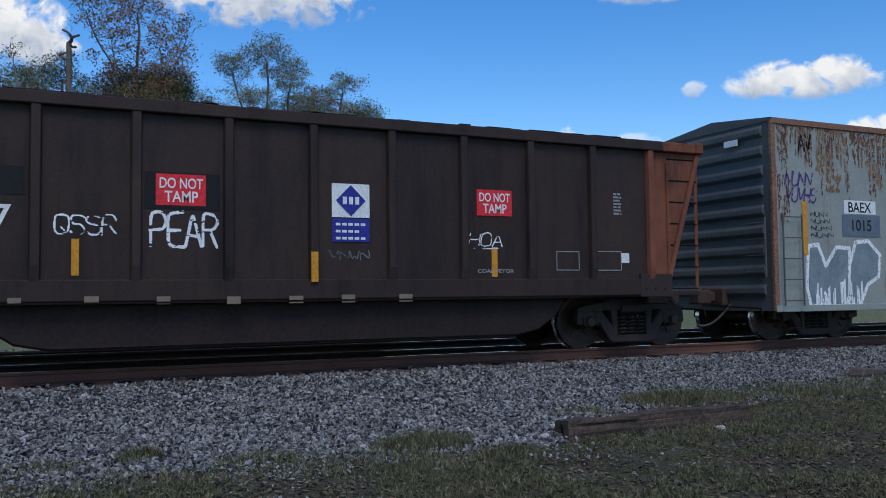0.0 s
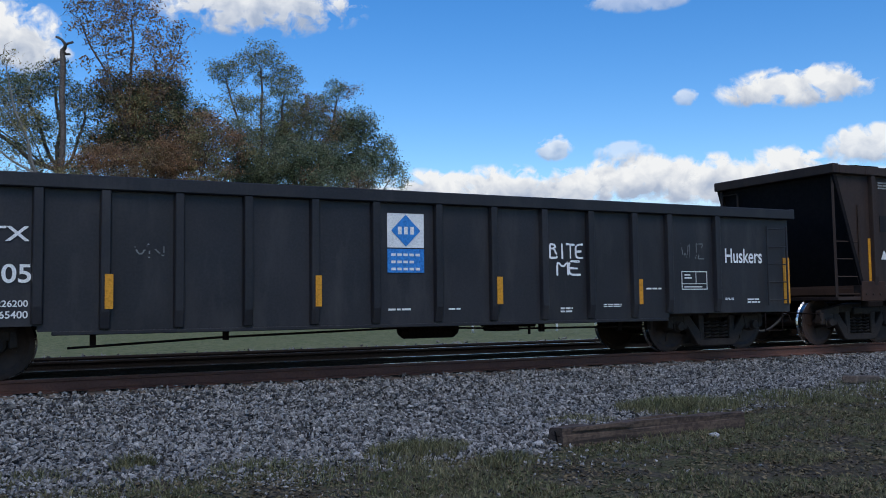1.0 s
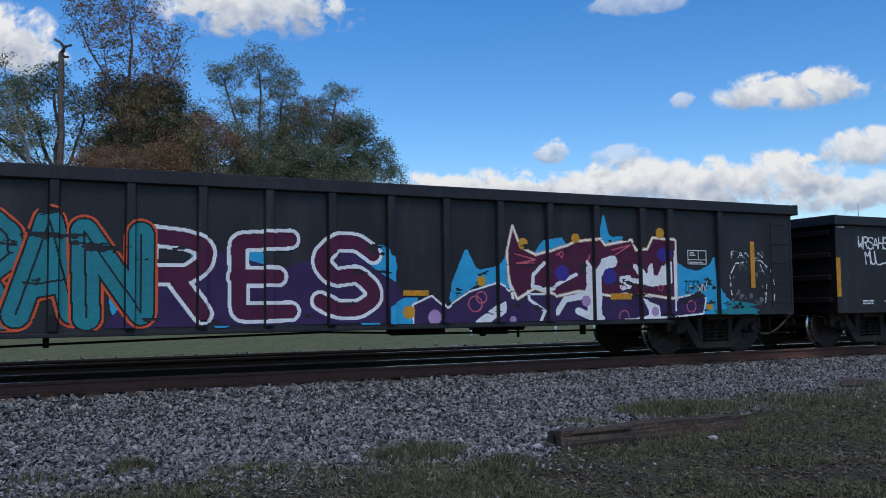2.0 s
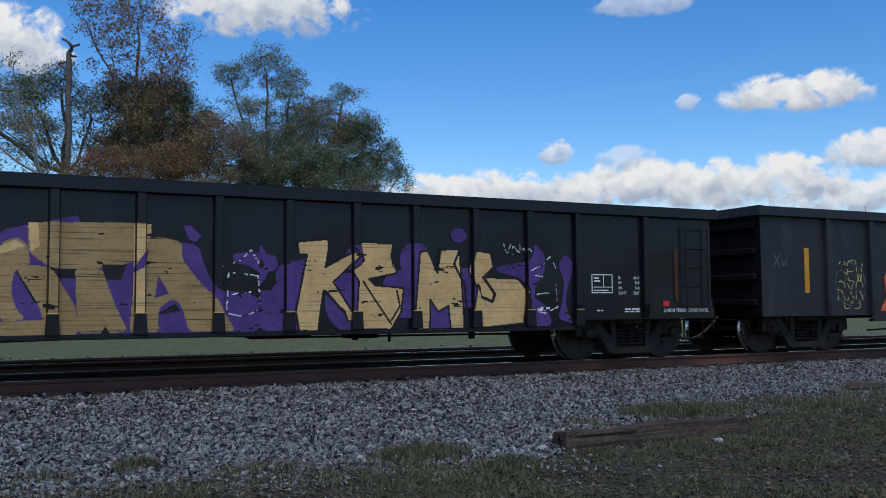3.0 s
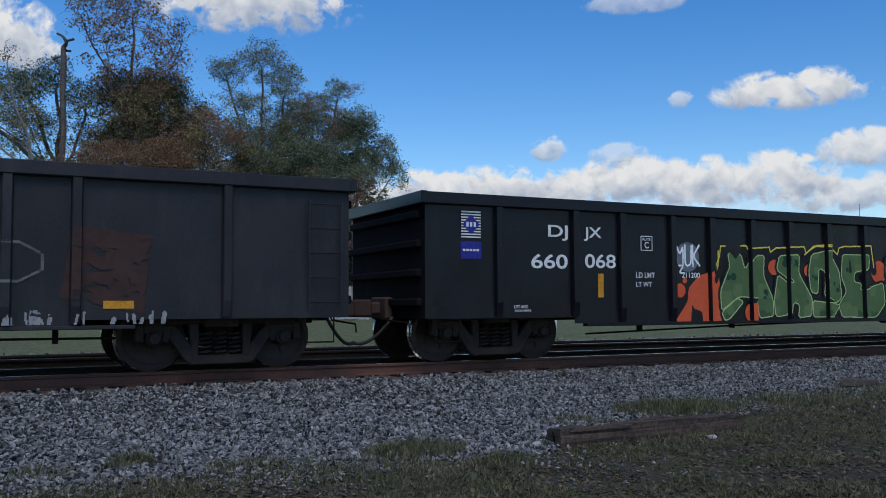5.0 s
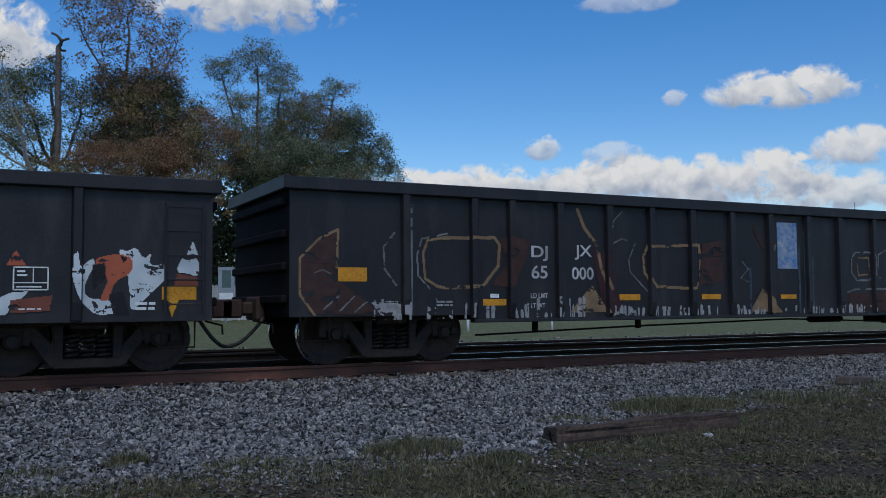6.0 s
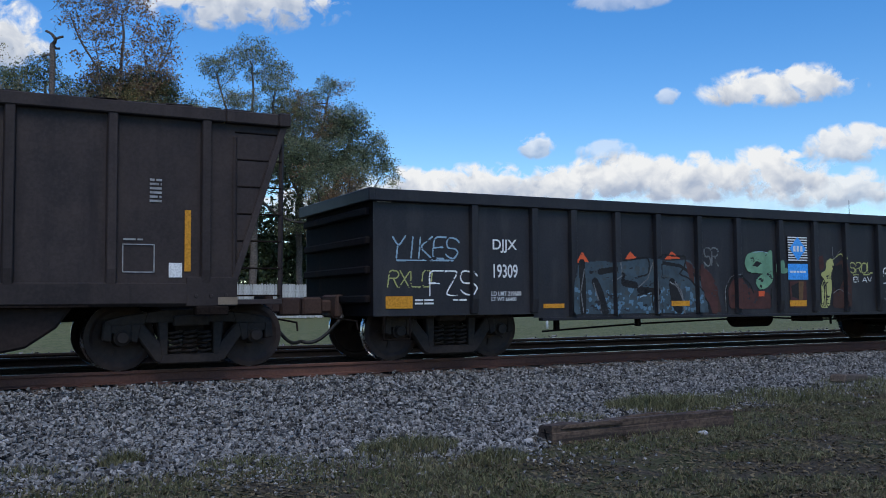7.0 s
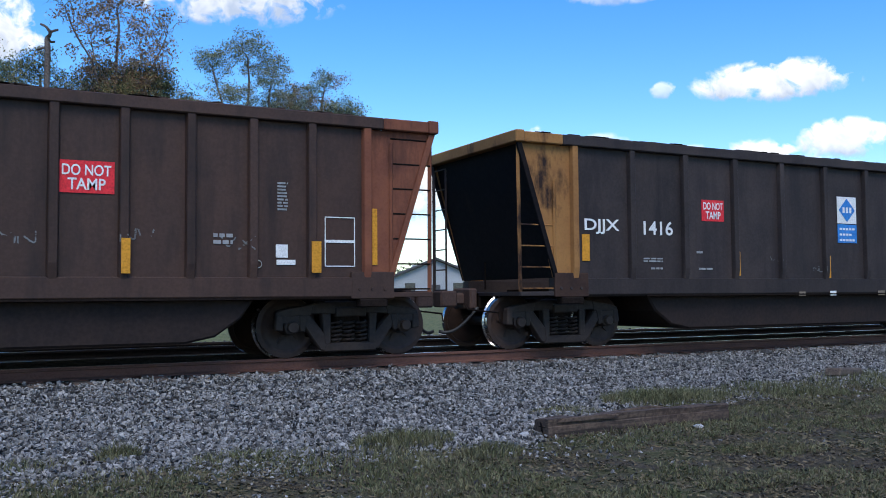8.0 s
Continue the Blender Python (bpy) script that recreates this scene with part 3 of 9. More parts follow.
    for x, z in ((L * 0.22, 0.42), (L * 0.33, 0.45), (L * 0.66, 0.44), (L * 0.76, 0.42), (L * 0.80, 0.42)):
        s.box(x - 0.035, x + 0.035, -1.24, -1.16, z, low + 0.1)
    part("brake_rod", s, frame_steel, ob)
    ladder(car, L - 0.62, L - 0.14, Y - 0.09, low + 0.12, top - 0.32, paint, 5)
    for x0 in (0.15, L - 0.65):
        s = Shape().tube([(x0, Y - 0.02, low), (x0, Y - 0.02, low - 0.34), (x0 + 0.42, Y - 0.02, low - 0.34), (x0 + 0.42, Y - 0.02, low)], 0.014, 6)
        part("sill_step", s, frame_steel, ob)
    run_gear(car, near_axle, L)
    couplers(car, L)
    return car


def coal_gondola(label, start, paint, front_paint, rear_paint, seed, spacing=1.185, count=11):
    """A tall bathtub gondola with sloping ends over the trucks."""
    L, top, low = 14.15, 3.5, 0.86
    posts = [start + 13.0 - spacing * (count - 1 - k) for k in range(count)]
    car = Car("coal_gondola_car", label, start, L, posts, top, low, paint)
    ob, Y, P = car.ob, car.side, car.posts
    for a, b in zip(P, P[1:]):
        part("side_panel", dented(a + 0.001, b - 0.001, 1.16, top - 0.17, Y, 0.012, seed, 0.006), paint, ob)
        part("far_side_panel", Shape().box(a, b, -Y - 0.012, -Y, 1.16, top - 0.17), paint, ob)
    for k, p in enumerate(P):
        pp = rear_paint if k == 0 else front_paint if k == len(P) - 1 else paint
        part("side_post", post_shape(p, Y, 1.12, top - 0.16, car.post_w, car.post_d), pp, ob, bevel=0.008)
        part("far_side_post", Shape().box(p - 0.07, p + 0.07, -Y, -Y + 0.085, 1.12, top - 0.16), paint, ob)
    for y0, y1 in ((Y - 0.10, Y + 0.04), (-Y - 0.04, -Y + 0.10)):
        part("top_chord", Shape().box(0.9, L - 0.9, y0, y1, top - 0.17, top), paint, ob, bevel=0.016)
        part("top_chord", Shape().box(0.174, 0.9, y0, y1, top - 0.17, top), rear_paint, ob, bevel=0.016)
        part("top_chord", Shape().box(L - 0.9, L - 0.174, y0, y1, top - 0.17, top), front_paint, ob, bevel=0.016)
    rng = random.Random(seed)
    s = Shape()
    for k in range(46):
        x = rng.uniform(0.3, L - 0.3)
        s.box(x - rng.uniform(0.02, 0.2), x + rng.uniform(0.02, 0.2), Y - 0.09, Y - 0.02, top - 0.004, top + rng.uniform(0.004, 0.02))
    tagged(part("top_weld_bead", s, paint, ob), kind="stuff")
    for y0, y1 in ((Y - 0.05, Y + 0.16), (-Y - 0.16, -Y + 0.05)):
        part("side_sill", Shape().prism([(y0 if y0 < 0 else y1, 0.90), ((y0 + 0.0) if y0 < 0 else y1, 1.16), (y0 + 0.06 if y0 < 0 else y1 - 0.06, 1.17), (y1 if y0 < 0 else y0, 1.17), (y1 if y0 < 0 else y0, 0.86), (y0 + 0.05 if y0 < 0 else y1 - 0.05, 0.86)],
                                        "x", 0.75, L - 0.75), paint, ob, bevel=0.006)
    # sloping ends: the side sheet is cut back from the top corner to the sill
    for x_top, x_mid, d, pp in ((0.12, P[0], -1, rear_paint), (L - 0.12, P[-1], 1, front_paint)):
        foot = x_mid + d * 0.42
        cheek = [(x_mid, 1.17), (foot, 1.17), (x_top, top - 0.17), (x_mid, top - 0.17)]
        for y0, y1 in ((Y, Y + 0.012), (-Y - 0.012, -Y)):
            part("end_cheek", Shape().prism(cheek, "y", y0, y1), pp, ob)
        s = Shape()
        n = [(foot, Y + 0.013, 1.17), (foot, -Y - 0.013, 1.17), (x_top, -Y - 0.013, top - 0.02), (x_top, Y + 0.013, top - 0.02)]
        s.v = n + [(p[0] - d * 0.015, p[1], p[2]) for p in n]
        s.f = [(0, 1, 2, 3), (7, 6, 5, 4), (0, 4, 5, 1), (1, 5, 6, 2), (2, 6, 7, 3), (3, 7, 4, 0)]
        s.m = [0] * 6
        part("slope_sheet", s, SOOT_AND_SHADE, ob)
        # flange along the cut edge of the cheek, and a stiffener down its middle
        for y0, y1 in ((Y - 0.05, Y + 0.0), (-Y, -Y + 0.05)):
            w = -d * 0.09
            part("slope_flange", Shape().prism([(foot, 1.17), (foot + w, 1.17), (x_top - d * 0.02, top - 0.18), (x_top - d * 0.02 - w * 1.1, top - 0.18)], "y", y0, y1), SOOT_AND_SHADE if d < 0 else pp, ob, bevel=0.008)
        xa, xb = sorted((x_top - d * 0.05, x_top + d * 0.12))
        part("end_chord", Shape().box(xa, xb, Y - 0.1, -Y + 0.1, top - 0.17, top + 0.02), pp, ob, bevel=0.016)
        # corner post and end ladder
        xe = x_top + d * 0.02
        s = Shape().tube([(xe - d * 0.02, Y + 0.02, 0.95), (xe, Y + 0.02, top - 0.17)], 0.035, 4)
        s.tube([(xe - d * 0.66, Y - 0.02, 0.98), (xe - d * 0.66, Y - 0.02, top - (0.35 if d > 0 else 0.75))], 0.028, 4)
        fr = part("end_ladder", s, pp, ob)
        for k in range(7 if d > 0 else 4):
            z = 1.0 + k * (0.37 if d > 0 else 0.34)
            part("rung", Shape().tube([(xe, Y + 0.0, z), (xe - d * 0.66, Y - 0.0, z)], 0.012, 6), frame_steel if d > 0 else pp, fr)
        s = Shape().tube([(xe, -Y - 0.02, 0.95), (xe, -Y - 0.02, top - 0.17)], 0.035, 4)
        for k in range(7):
            z = 1.0 + k * 0.37
            s.tube([(xe, -Y - 0.02, z), (xe, -Y - 0.5, z)], 0.012, 6)
        s.tube([(xe, -Y - 0.5, 0.95), (xe, -Y - 0.5, top - 0.3)], 0.02, 6)
        part("far_end_ladder", s, paint, ob)
        xa, xb = sorted((x_top - d * 0.72, x_top + d * 0.02))
        part("end_platform", Shape().box(xa, xb, Y - 0.02, -Y + 0.02, 0.88, 0.95), paint, ob, bevel=0.008)
        xa, xb = sorted((x_mid + d * 0.42, x_mid - d * 0.25))
        part("bolster_gusset", Shape().box(xa, xb, Y - 0.055, Y - 0.005, 0.86, 1.25), paint if d > 0 else SILL_RUST, ob, bevel=0.01)
        part("jacking_pad", Shape().box(xa + 0.12, xb - 0.12, Y - 0.09, Y + 0.1, 0.74, 0.86), frame_steel, ob, bevel=0.015)
        for q in range(3):
            part("gusset_bolt", Shape().lathe([(0.0, -0.012), (0.022, -0.012), (0.026, 0.0)], 8), paint, ob, at=pose(xa + 0.12 + 0.2 * q, Y - 0.056, 1.0))
        s = Shape()
        s.tube([(xe - d * 0.5, 0.45, 1.0), (xe - d * 0.5, 0.45, 1.5)], 0.02, 6)
        part("brake_staff", s, frame_steel, ob)
    # tub hanging between the trucks
    tub = [(2.75, 0.88), (2.95, 0.6), (3.3, 0.36), (3.7, 0.28), (L - 3.7, 0.28), (L - 3.3, 0.36), (L - 2.95, 0.6), (L - 2.75, 0.88)]
    part("tub", Shape().prism(tub, "y", -1.38, 1.38), TUB_STEEL, ob, bevel=0.03)
    part("floor", Shape().box(1.6, L - 1.6, Y + 0.02, -Y - 0.02, 0.89, 1.0), frame_steel, ob)
    part("centre_sill", Shape().box(0.1, L - 0.1, -0.2, 0.2, 0.66, 0.95), frame_steel, ob, bevel=0.02)
    part("sill_lip", Shape().box(2.6, L - 2.6, Y - 0.075, Y - 0.05, 0.86, 0.885), frame_steel, ob)
    run_gear(car, 0.35, L)
    couplers(car, L)
    return car


def boxcar():
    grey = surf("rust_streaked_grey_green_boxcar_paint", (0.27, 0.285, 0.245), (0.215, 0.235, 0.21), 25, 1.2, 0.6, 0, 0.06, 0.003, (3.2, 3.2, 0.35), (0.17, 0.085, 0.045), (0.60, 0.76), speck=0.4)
    # darker grey than the sides, for ends, roof and ladders
    endg = surf("dark_grey_boxcar_end", (0.080, 0.084, 0.080), (0.060, 0.064, 0.062), 25, 1.2, 0.65, 0, 0.12, 0.004, (3, 3, 0.4), (0.10, 0.06, 0.04), (0.6, 0.8))
    rusty = surf("rusted_boxcar_edge", (0.16, 0.065, 0.04), (0.22, 0.12, 0.07), 30, 3, 0.85, 0, 0.2, 0.005)
    L, top, low = 16.0, 4.14, 0.57
    car = Car("boxcar", "grey-green rust-streaked boxcar with white graffiti", 12.15, L, [12.15 + 1.5 + k * 1.45 for k in range(10)], top, low, grey)
    ob, Y = car.ob, car.side
    cuts = [0.0] + car.posts + [L]
    for a, b in zip(cuts, cuts[1:]):
        part("side_panel", dented(a, b - 0.004, low, top - 0.12, Y, 0.012, 3, 0.006), grey, ob)
        part("far_side_panel", Shape().box(a, b, -Y - 0.012, -Y, low, top - 0.12), grey, ob)
    car.posts = []
    part("corner_post", Shape().box(-0.02, 0.09, Y - 0.02, Y + 0.06, low, top - 0.04), rusty, ob, bevel=0.012)
    part("side_sill", Shape().box(0, L, Y - 0.03, Y - 0.002, low - 0.02, low + 0.1), grey, ob, bevel=0.008)
    part("eave_rail", Shape().box(0, L, Y - 0.03, Y + 0.05, top - 0.12, top), rusty, ob, bevel=0.012)
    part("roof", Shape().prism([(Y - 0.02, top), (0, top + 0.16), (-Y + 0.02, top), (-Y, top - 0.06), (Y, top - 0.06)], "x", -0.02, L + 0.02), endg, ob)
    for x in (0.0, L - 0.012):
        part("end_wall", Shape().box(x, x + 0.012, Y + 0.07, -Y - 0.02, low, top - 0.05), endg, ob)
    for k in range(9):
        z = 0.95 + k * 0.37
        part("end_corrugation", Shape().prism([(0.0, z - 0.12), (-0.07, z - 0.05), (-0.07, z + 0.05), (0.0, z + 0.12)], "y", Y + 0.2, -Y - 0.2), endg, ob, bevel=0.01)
    part("underframe", Shape().box(0.3, L - 0.3, -0.3, 0.3, 0.6, 0.9).box(0.1, L - 0.1, Y + 0.05, -Y - 0.05, low, low + 0.1), frame_steel, ob)
    ladder(car, 0.14, 0.62, Y - 0.09, 0.66, 2.35, endg, 5)
    part("placard", Shape().box(-0.1, -0.085, -0.75, -0.4, 3.72, 3.84), white_paint, ob)
    s = Shape().tube([(-0.12, -1.4, 1.2), (-0.12, -1.4, 2.3)], 0.02, 6)
    for k in range(4):
        s.tube([(-0.12, -1.4, 1.3 + 0.3 * k), (-0.12, -0.95, 1.3 + 0.3 * k)], 0.012, 6)
    part("end_ladder", s, endg, ob)
    s = Shape().tube([(0.15, Y - 0.02, low), (0.15, Y - 0.02, 0.25), (0.6, Y - 0.02, 0.25), (0.6, Y - 0.02, low)], 0.016, 6)
    part("sill_step", s, frame_steel, ob)
    run_gear(car, 0.6, L)
    couplers(car, L)
    return car


# sooty steel, darkened further to paint in the shade between cars
SOOT_AND_SHADE = surf("sooty_end_sheet_with_gap_shade", (0.006, 0.0055, 0.0065), (0.014, 0.010, 0.010), 12, 1.2, 0.8, 0, 0.15, 0.004, (2, 2, 0.6), (0.035, 0.020, 0.012), (0.60, 0.85), spec=0.1, speck=0.4)
TUB_STEEL = surf("dirty_brown_tub_steel", (0.019, 0.0135, 0.0125), (0.030, 0.020, 0.017), 16, 1.5, 0.75, 0, 0.1, 0.004, spec=0.15, speck=0.4)
SILL_RUST = surf("rust_brown_sill_steel", (0.060, 0.032, 0.022), (0.030, 0.018, 0.015), 25, 2.5, 0.8, 0, 0.2, 0.004, spec=0.15, speck=0.5)
COUPLER_STEEL = surf("rusty_coupler_casting", (0.060, 0.030, 0.022), (0.045, 0.025, 0.02), 30, 4, 0.8, 0, 0.3, 0.005)
make_ground()
make_track()
TRUCK = truck_meshes()

car_a = boxcar()
car_b = coal_gondola("tall brown-black coal gondola with red warning panels", -3.71, dark_brown, rust_red, dark_brown, 1)
car_c = gondola("weathered black gondola with a blue and white emblem", -20.35, 15.47,
                [-18.73, -17.62, -16.84, -15.93, -15.02, -14.08, -13.16, -12.15, -11.2, -10.28, -9.38, -8.49, -7.74, -6.66], 2.57, 0.69, 0.62, black_paint, 0.52, 2)
car_d = gondola("black gondola covered in purple, maroon and blue graffiti", -40.55, 19.02,
                [-38.88, -37.68, -36.98, -36.13, -35.11] + [-34.22 + 0.905 * k for k in range(6)] + [-28.79, -27.85, -26.93, -26.03, -25.08, -24.48, -23.35], 2.71, 0.70, 0.63, black_paint, 0.66, 3)
car_e = gondola("clean black gondola with tan and purple graffiti", -60.96, 19.2,
                [-59.54, -58.18, -57.24, -56.28, -55.27, -54.3, -53.33, -52.37, -51.34, -50.35, -49.38, -48.39, -47.46, -46.46, -45.5, -44.59, -43.22], 2.58, 0.69, 0.58, new_black, 0.55, 4)
car_f = gondola("clean black gondola with green and orange graffiti", -81.45, 19.2,
                [-80.2, -78.77, -77.83, -76.75, -75.87, -74.9, -73.95, -72.94, -71.92, -70.94, -69.99, -69.09, -68.07, -67.0, -66.1, -65.09, -63.66], 2.58, 0.68, 0.58, new_black, 0.55, 5)
car_g = gondola("dull black gondola with faded brown and grey graffiti", -101.76, 19.1,
                [-100.0, -98.85, -98.18, -97.28, -96.3, -95.4, -94.5, -93.57, -92.63, -91.64, -90.78, -89.8, -88.91, -87.9, -87.07, -86.28, -84.4], 2.68, 0.72, 0.65, black_paint, 0.82, 6)
car_h = gondola("black gondola with mixed faded graffiti and amber plates", -118.19, 15.37,
                [-116.53, -115.44, -114.69, -113.8, -112.93, -112.0, -111.07, -110.0, -109.08, -108.2, -107.25, -106.36, -105.63, -104.5], 2.55, 0.69, 0.63, black_paint, 0.6, 7)
car_i = coal_gondola("tall dark coal gondola with an ochre rusted end", -133.61, brown_black, brown_black, rust_orange, 8)
car_j = coal_gondola("tall brown coal gondola with a rust-red end", -149.13, brown_paint, rust_red, brown_paint, 9, 0.838, 15)


# ---- loose things on the ground ----
def timber():
    """An old railway tie left lying in the grass, split along its length."""
    s = Shape()
    n, w, h, L = 26, 0.23, 0.175, 2.36
    rng = random.Random(2)
    for i in range(n + 1):
        x = L * i / n
        worn = 0.02 + 0.05 * smooth(1.5, 2.66, x) + 0.03 * noise.noise((x * 2.5, 0, 4))
        bow = 0.02 * math.sin(x)
        j = [0.008 * noise.noise((x * 6, k, 1)) for k in range(6)]
        s.v += [(x, bow - w / 2 + j[0], -0.04), (x, bow - w / 2 + j[1], h * 0.52), (x, bow - w / 2 + 0.012 + j[1], h * 0.56), (x, bow - w / 2 + 0.004 + j[2], h - worn * 0.6),
                (x, bow - w / 2 + 0.03, h + j[3] - worn * 0.3), (x, bow + 0.02, h - 0.008 + j[4] - worn * 0.5), (x, bow + w / 2 - 0.03, h + j[5] - worn), (x, bow + w / 2, h * 0.8 - worn), (x, bow + w / 2, -0.04)]
    k = 9
    for i in range(n):
        for q in range(k - 1):
            a = i * k + q
            s.f.append((a, a + 1, a + k + 1, a + k))
    s.f += [tuple(range(k)), tuple(range(n * k + k - 1, n * k - 1, -1))]
    s.m = [0] * len(s.f)
    t = part("old_timber", s, OLD_WOOD, None, "weathered brown railway timber lying in the grass", at=pose(4.86, 7.32, ground_z(5.5, 7.4) + 0.01, 0, -0.3, 0.9))
    tagged(t, "", "timber")
    for x0, x1, y0, y1, z in ((0.95, 1.5, 0.02, 0.075, 0.165), (1.55, 1.95, -0.06, 0.0, 0.150), (1.75, 2.2, 0.03, 0.09, 0.135), (0.1, 0.8, -0.118, -0.10, 0.150)):
        s = Shape().prism([(x0, z - 0.02), (x1, z - 0.03), (x1 + 0.06, z + 0.004), (x1 - 0.1, z + 0.022), (x0 + 0.08, z + 0.014)], "y", y0, y1)
        part("splinter", s, OLD_WOOD, t, "lifted splinter along the grain", bevel=0.004)
    part("end_crack", Shape().prism([(-0.03, 0.03), (0.0, 0.05), (0.02, 0.13), (-0.01, 0.12)], "x", -0.004, 0.012).box(-0.004, 0.01, -0.07, 0.06, 0.085, 0.091), CRACK, t, "dark drying crack")
    s = Shape().prism([(-0.5, 0), (0.5, 0), (0.46, 0.1), (-0.44, 0.12)], "y", -0.12, 0.12)
    t = part("broken_tie", s, tie_wood, None, "dark broken piece of tie half sunk in ballast", bevel=0.02, at=pose(12.15, 9.75, ground_z(12.15, 9.75) + 0.02, 0, 2, 18))
    tagged(t, "", "timber")
    for x, y, r in ((13.0, 12.1, 0.10), (6.5, 6.95, 0.055), (4.69, 7.37, 0.05), (3.0, 7.75, 0.045)):
        bm = bmesh.new()
        bmesh.ops.create_icosphere(bm, subdivisions=2, radius=r)
        for v in bm.verts:
            v.co *= 1 + 0.3 * noise.noise(v.co * (1.3 / r) + Vector((x, y, 0)))
            v.co.z *= 0.65
        me = bpy.data.meshes.new("stone")
        bm.to_mesh(me)
        bm.free()
        dark = r > 0.09
        me.materials.append(DARK_STONE if dark else PALE_STONE)
        tagged(part("stone", me, None, None, "dark lump of rock on the ballast" if dark else "pale stone lying in the grass", at=pose(x, y, ground_z(x, y) + r * 0.3)), "", "stone", "loose stones")


CRACK = surf("dark_wood_crack", (0.010, 0.008, 0.007), (0.016, 0.012, 0.010), 30, 5, 0.95, 0, 0.2, 0.003, spec=0.1)
OLD_WOOD = surf("split_weathered_timber", (0.050, 0.029, 0.020), (0.095, 0.064, 0.045), 25, 3, 0.9, 0, 0.6, 0.012, (1.0, 26, 26), (0.018, 0.012, 0.009), (0.48, 0.66))
DARK_STONE = surf("dark_rock", (0.035, 0.034, 0.034), (0.06, 0.058, 0.056), 40, 8, 0.9, 0, 0.4, 0.01)
PALE_STONE = surf("pale_rock", (0.40, 0.39, 0.37), (0.30, 0.29, 0.28), 40, 8, 0.9, 0, 0.4, 0.01)


def fill(name, V, F, mat):
    me = bpy.data.meshes.new(name)
    k = F.shape[1]
    me.vertices.add(len(V))
    me.vertices.foreach_set("co", V.astype(np.float32).ravel())
    me.loops.add(F.size)
    me.loops.foreach_set("vertex_index", F.astype(np.int32).ravel())
    me.polygons.add(len(F))
    me.polygons.foreach_set("loop_start", np.arange(0, F.size, k, dtype=np.int32))
    me.update(calc_edges=True)
    me.materials.append(mat)
    return me


def grass():
    rng = np.random.default_rng(8)
    pts = []
    # the thin turf
    while len(pts) < 70000:
        y = rng.uniform(3.8, 11.8)
        x = rng.uniform(-0.15 * y - 0.5, 1.45 * y + 1.5) if rng.random() < 0.9 else rng.uniform(10, 30)
        past = y - gravel_edge(x)
        keep = (1 - smooth(-1.5, 0.45, past + 0.9 * noise.noise((x * 0.9, y * 1.4, 31)))) * smooth(-0.05, 0.30, noise.noise((x * 0.8, y * 1.1, 2)) + 0.6 * noise.noise((x * 2.6, y * 2.6, 9)) + 0.10)
        if rng.random() < keep:
            pts.append((x, y, rng.uniform(0.02, 0.06)))
    # clumps that stand out
    for cx, cy, r, n, h in ((1.12, 8.15, 0.13, 420, 0.13), (3.55, 7.6, 0.34, 1300, 0.13), (2.0, 7.6, 0.26, 500, 0.09), (3.95, 6.75, 0.22, 600, 0.10), (7.5, 8.95, 0.42, 1900, 0.15), (8.2, 8.95, 0.42, 1500, 0.13),
                            (6.05, 8.65, 0.32, 600, 0.08), (0.35, 8.0, 0.35, 500, 0.08), (7.3, 7.6, 0.8, 1400, 0.07), (5.9, 7.0, 0.6, 900, 0.07), (9.8, 8.9, 0.7, 1500, 0.11), (12.2, 9.1, 0.9, 1500, 0.12),
                            (0.9, 7.1, 0.5, 800, 0.07), (2.9, 7.0, 0.7, 1200, 0.08)):
        for _ in range(n):
            a, d = rng.uniform(0, 6.28), r * math.sqrt(rng.random())
            pts.append((cx + d * math.cos(a) * 1.5, cy + d * math.sin(a), 1.5 * h * rng.uniform(0.45, 1.15) * (1 - 0.5 * d / r)))
    V, F = [], []
    for k, (x, y, h) in enumerate(pts):
        a = rng.uniform(0, 6.28)
        w = rng.uniform(0.003, 0.006)
        lx, ly = rng.normal(0, 0.45, 2) * h
        z = ground_z(x, y) - 0.01
        dx, dy = w * math.cos(a), w * math.sin(a)
        V += [(x - dx, y - dy, z), (x + dx, y + dy, z), (x + lx * 0.35 + dx * 0.8, y + ly * 0.35 + dy * 0.8, z + h * 0.6), (x + lx * 0.35 - dx * 0.8, y + ly * 0.35 - dy * 0.8, z + h * 0.6),
              (x + lx, y + ly, z + h)]
        b = 5 * k
        F += [(b, b + 1, b + 2), (b, b + 2, b + 3), (b + 3, b + 2, b + 4)]
    mat = surf("patchy_green_and_straw_grass", (0.104, 0.114, 0.050), (0.165, 0.148, 0.082), 6, 1.1, 0.7, 0, 0, island=0.5, transmit=0.25, spec=0.2)
    tagged(new("grass", fill("grass", np.array(V), np.array(F), mat)), "thin patchy green and straw-coloured grass", "grass", kind="stuff")


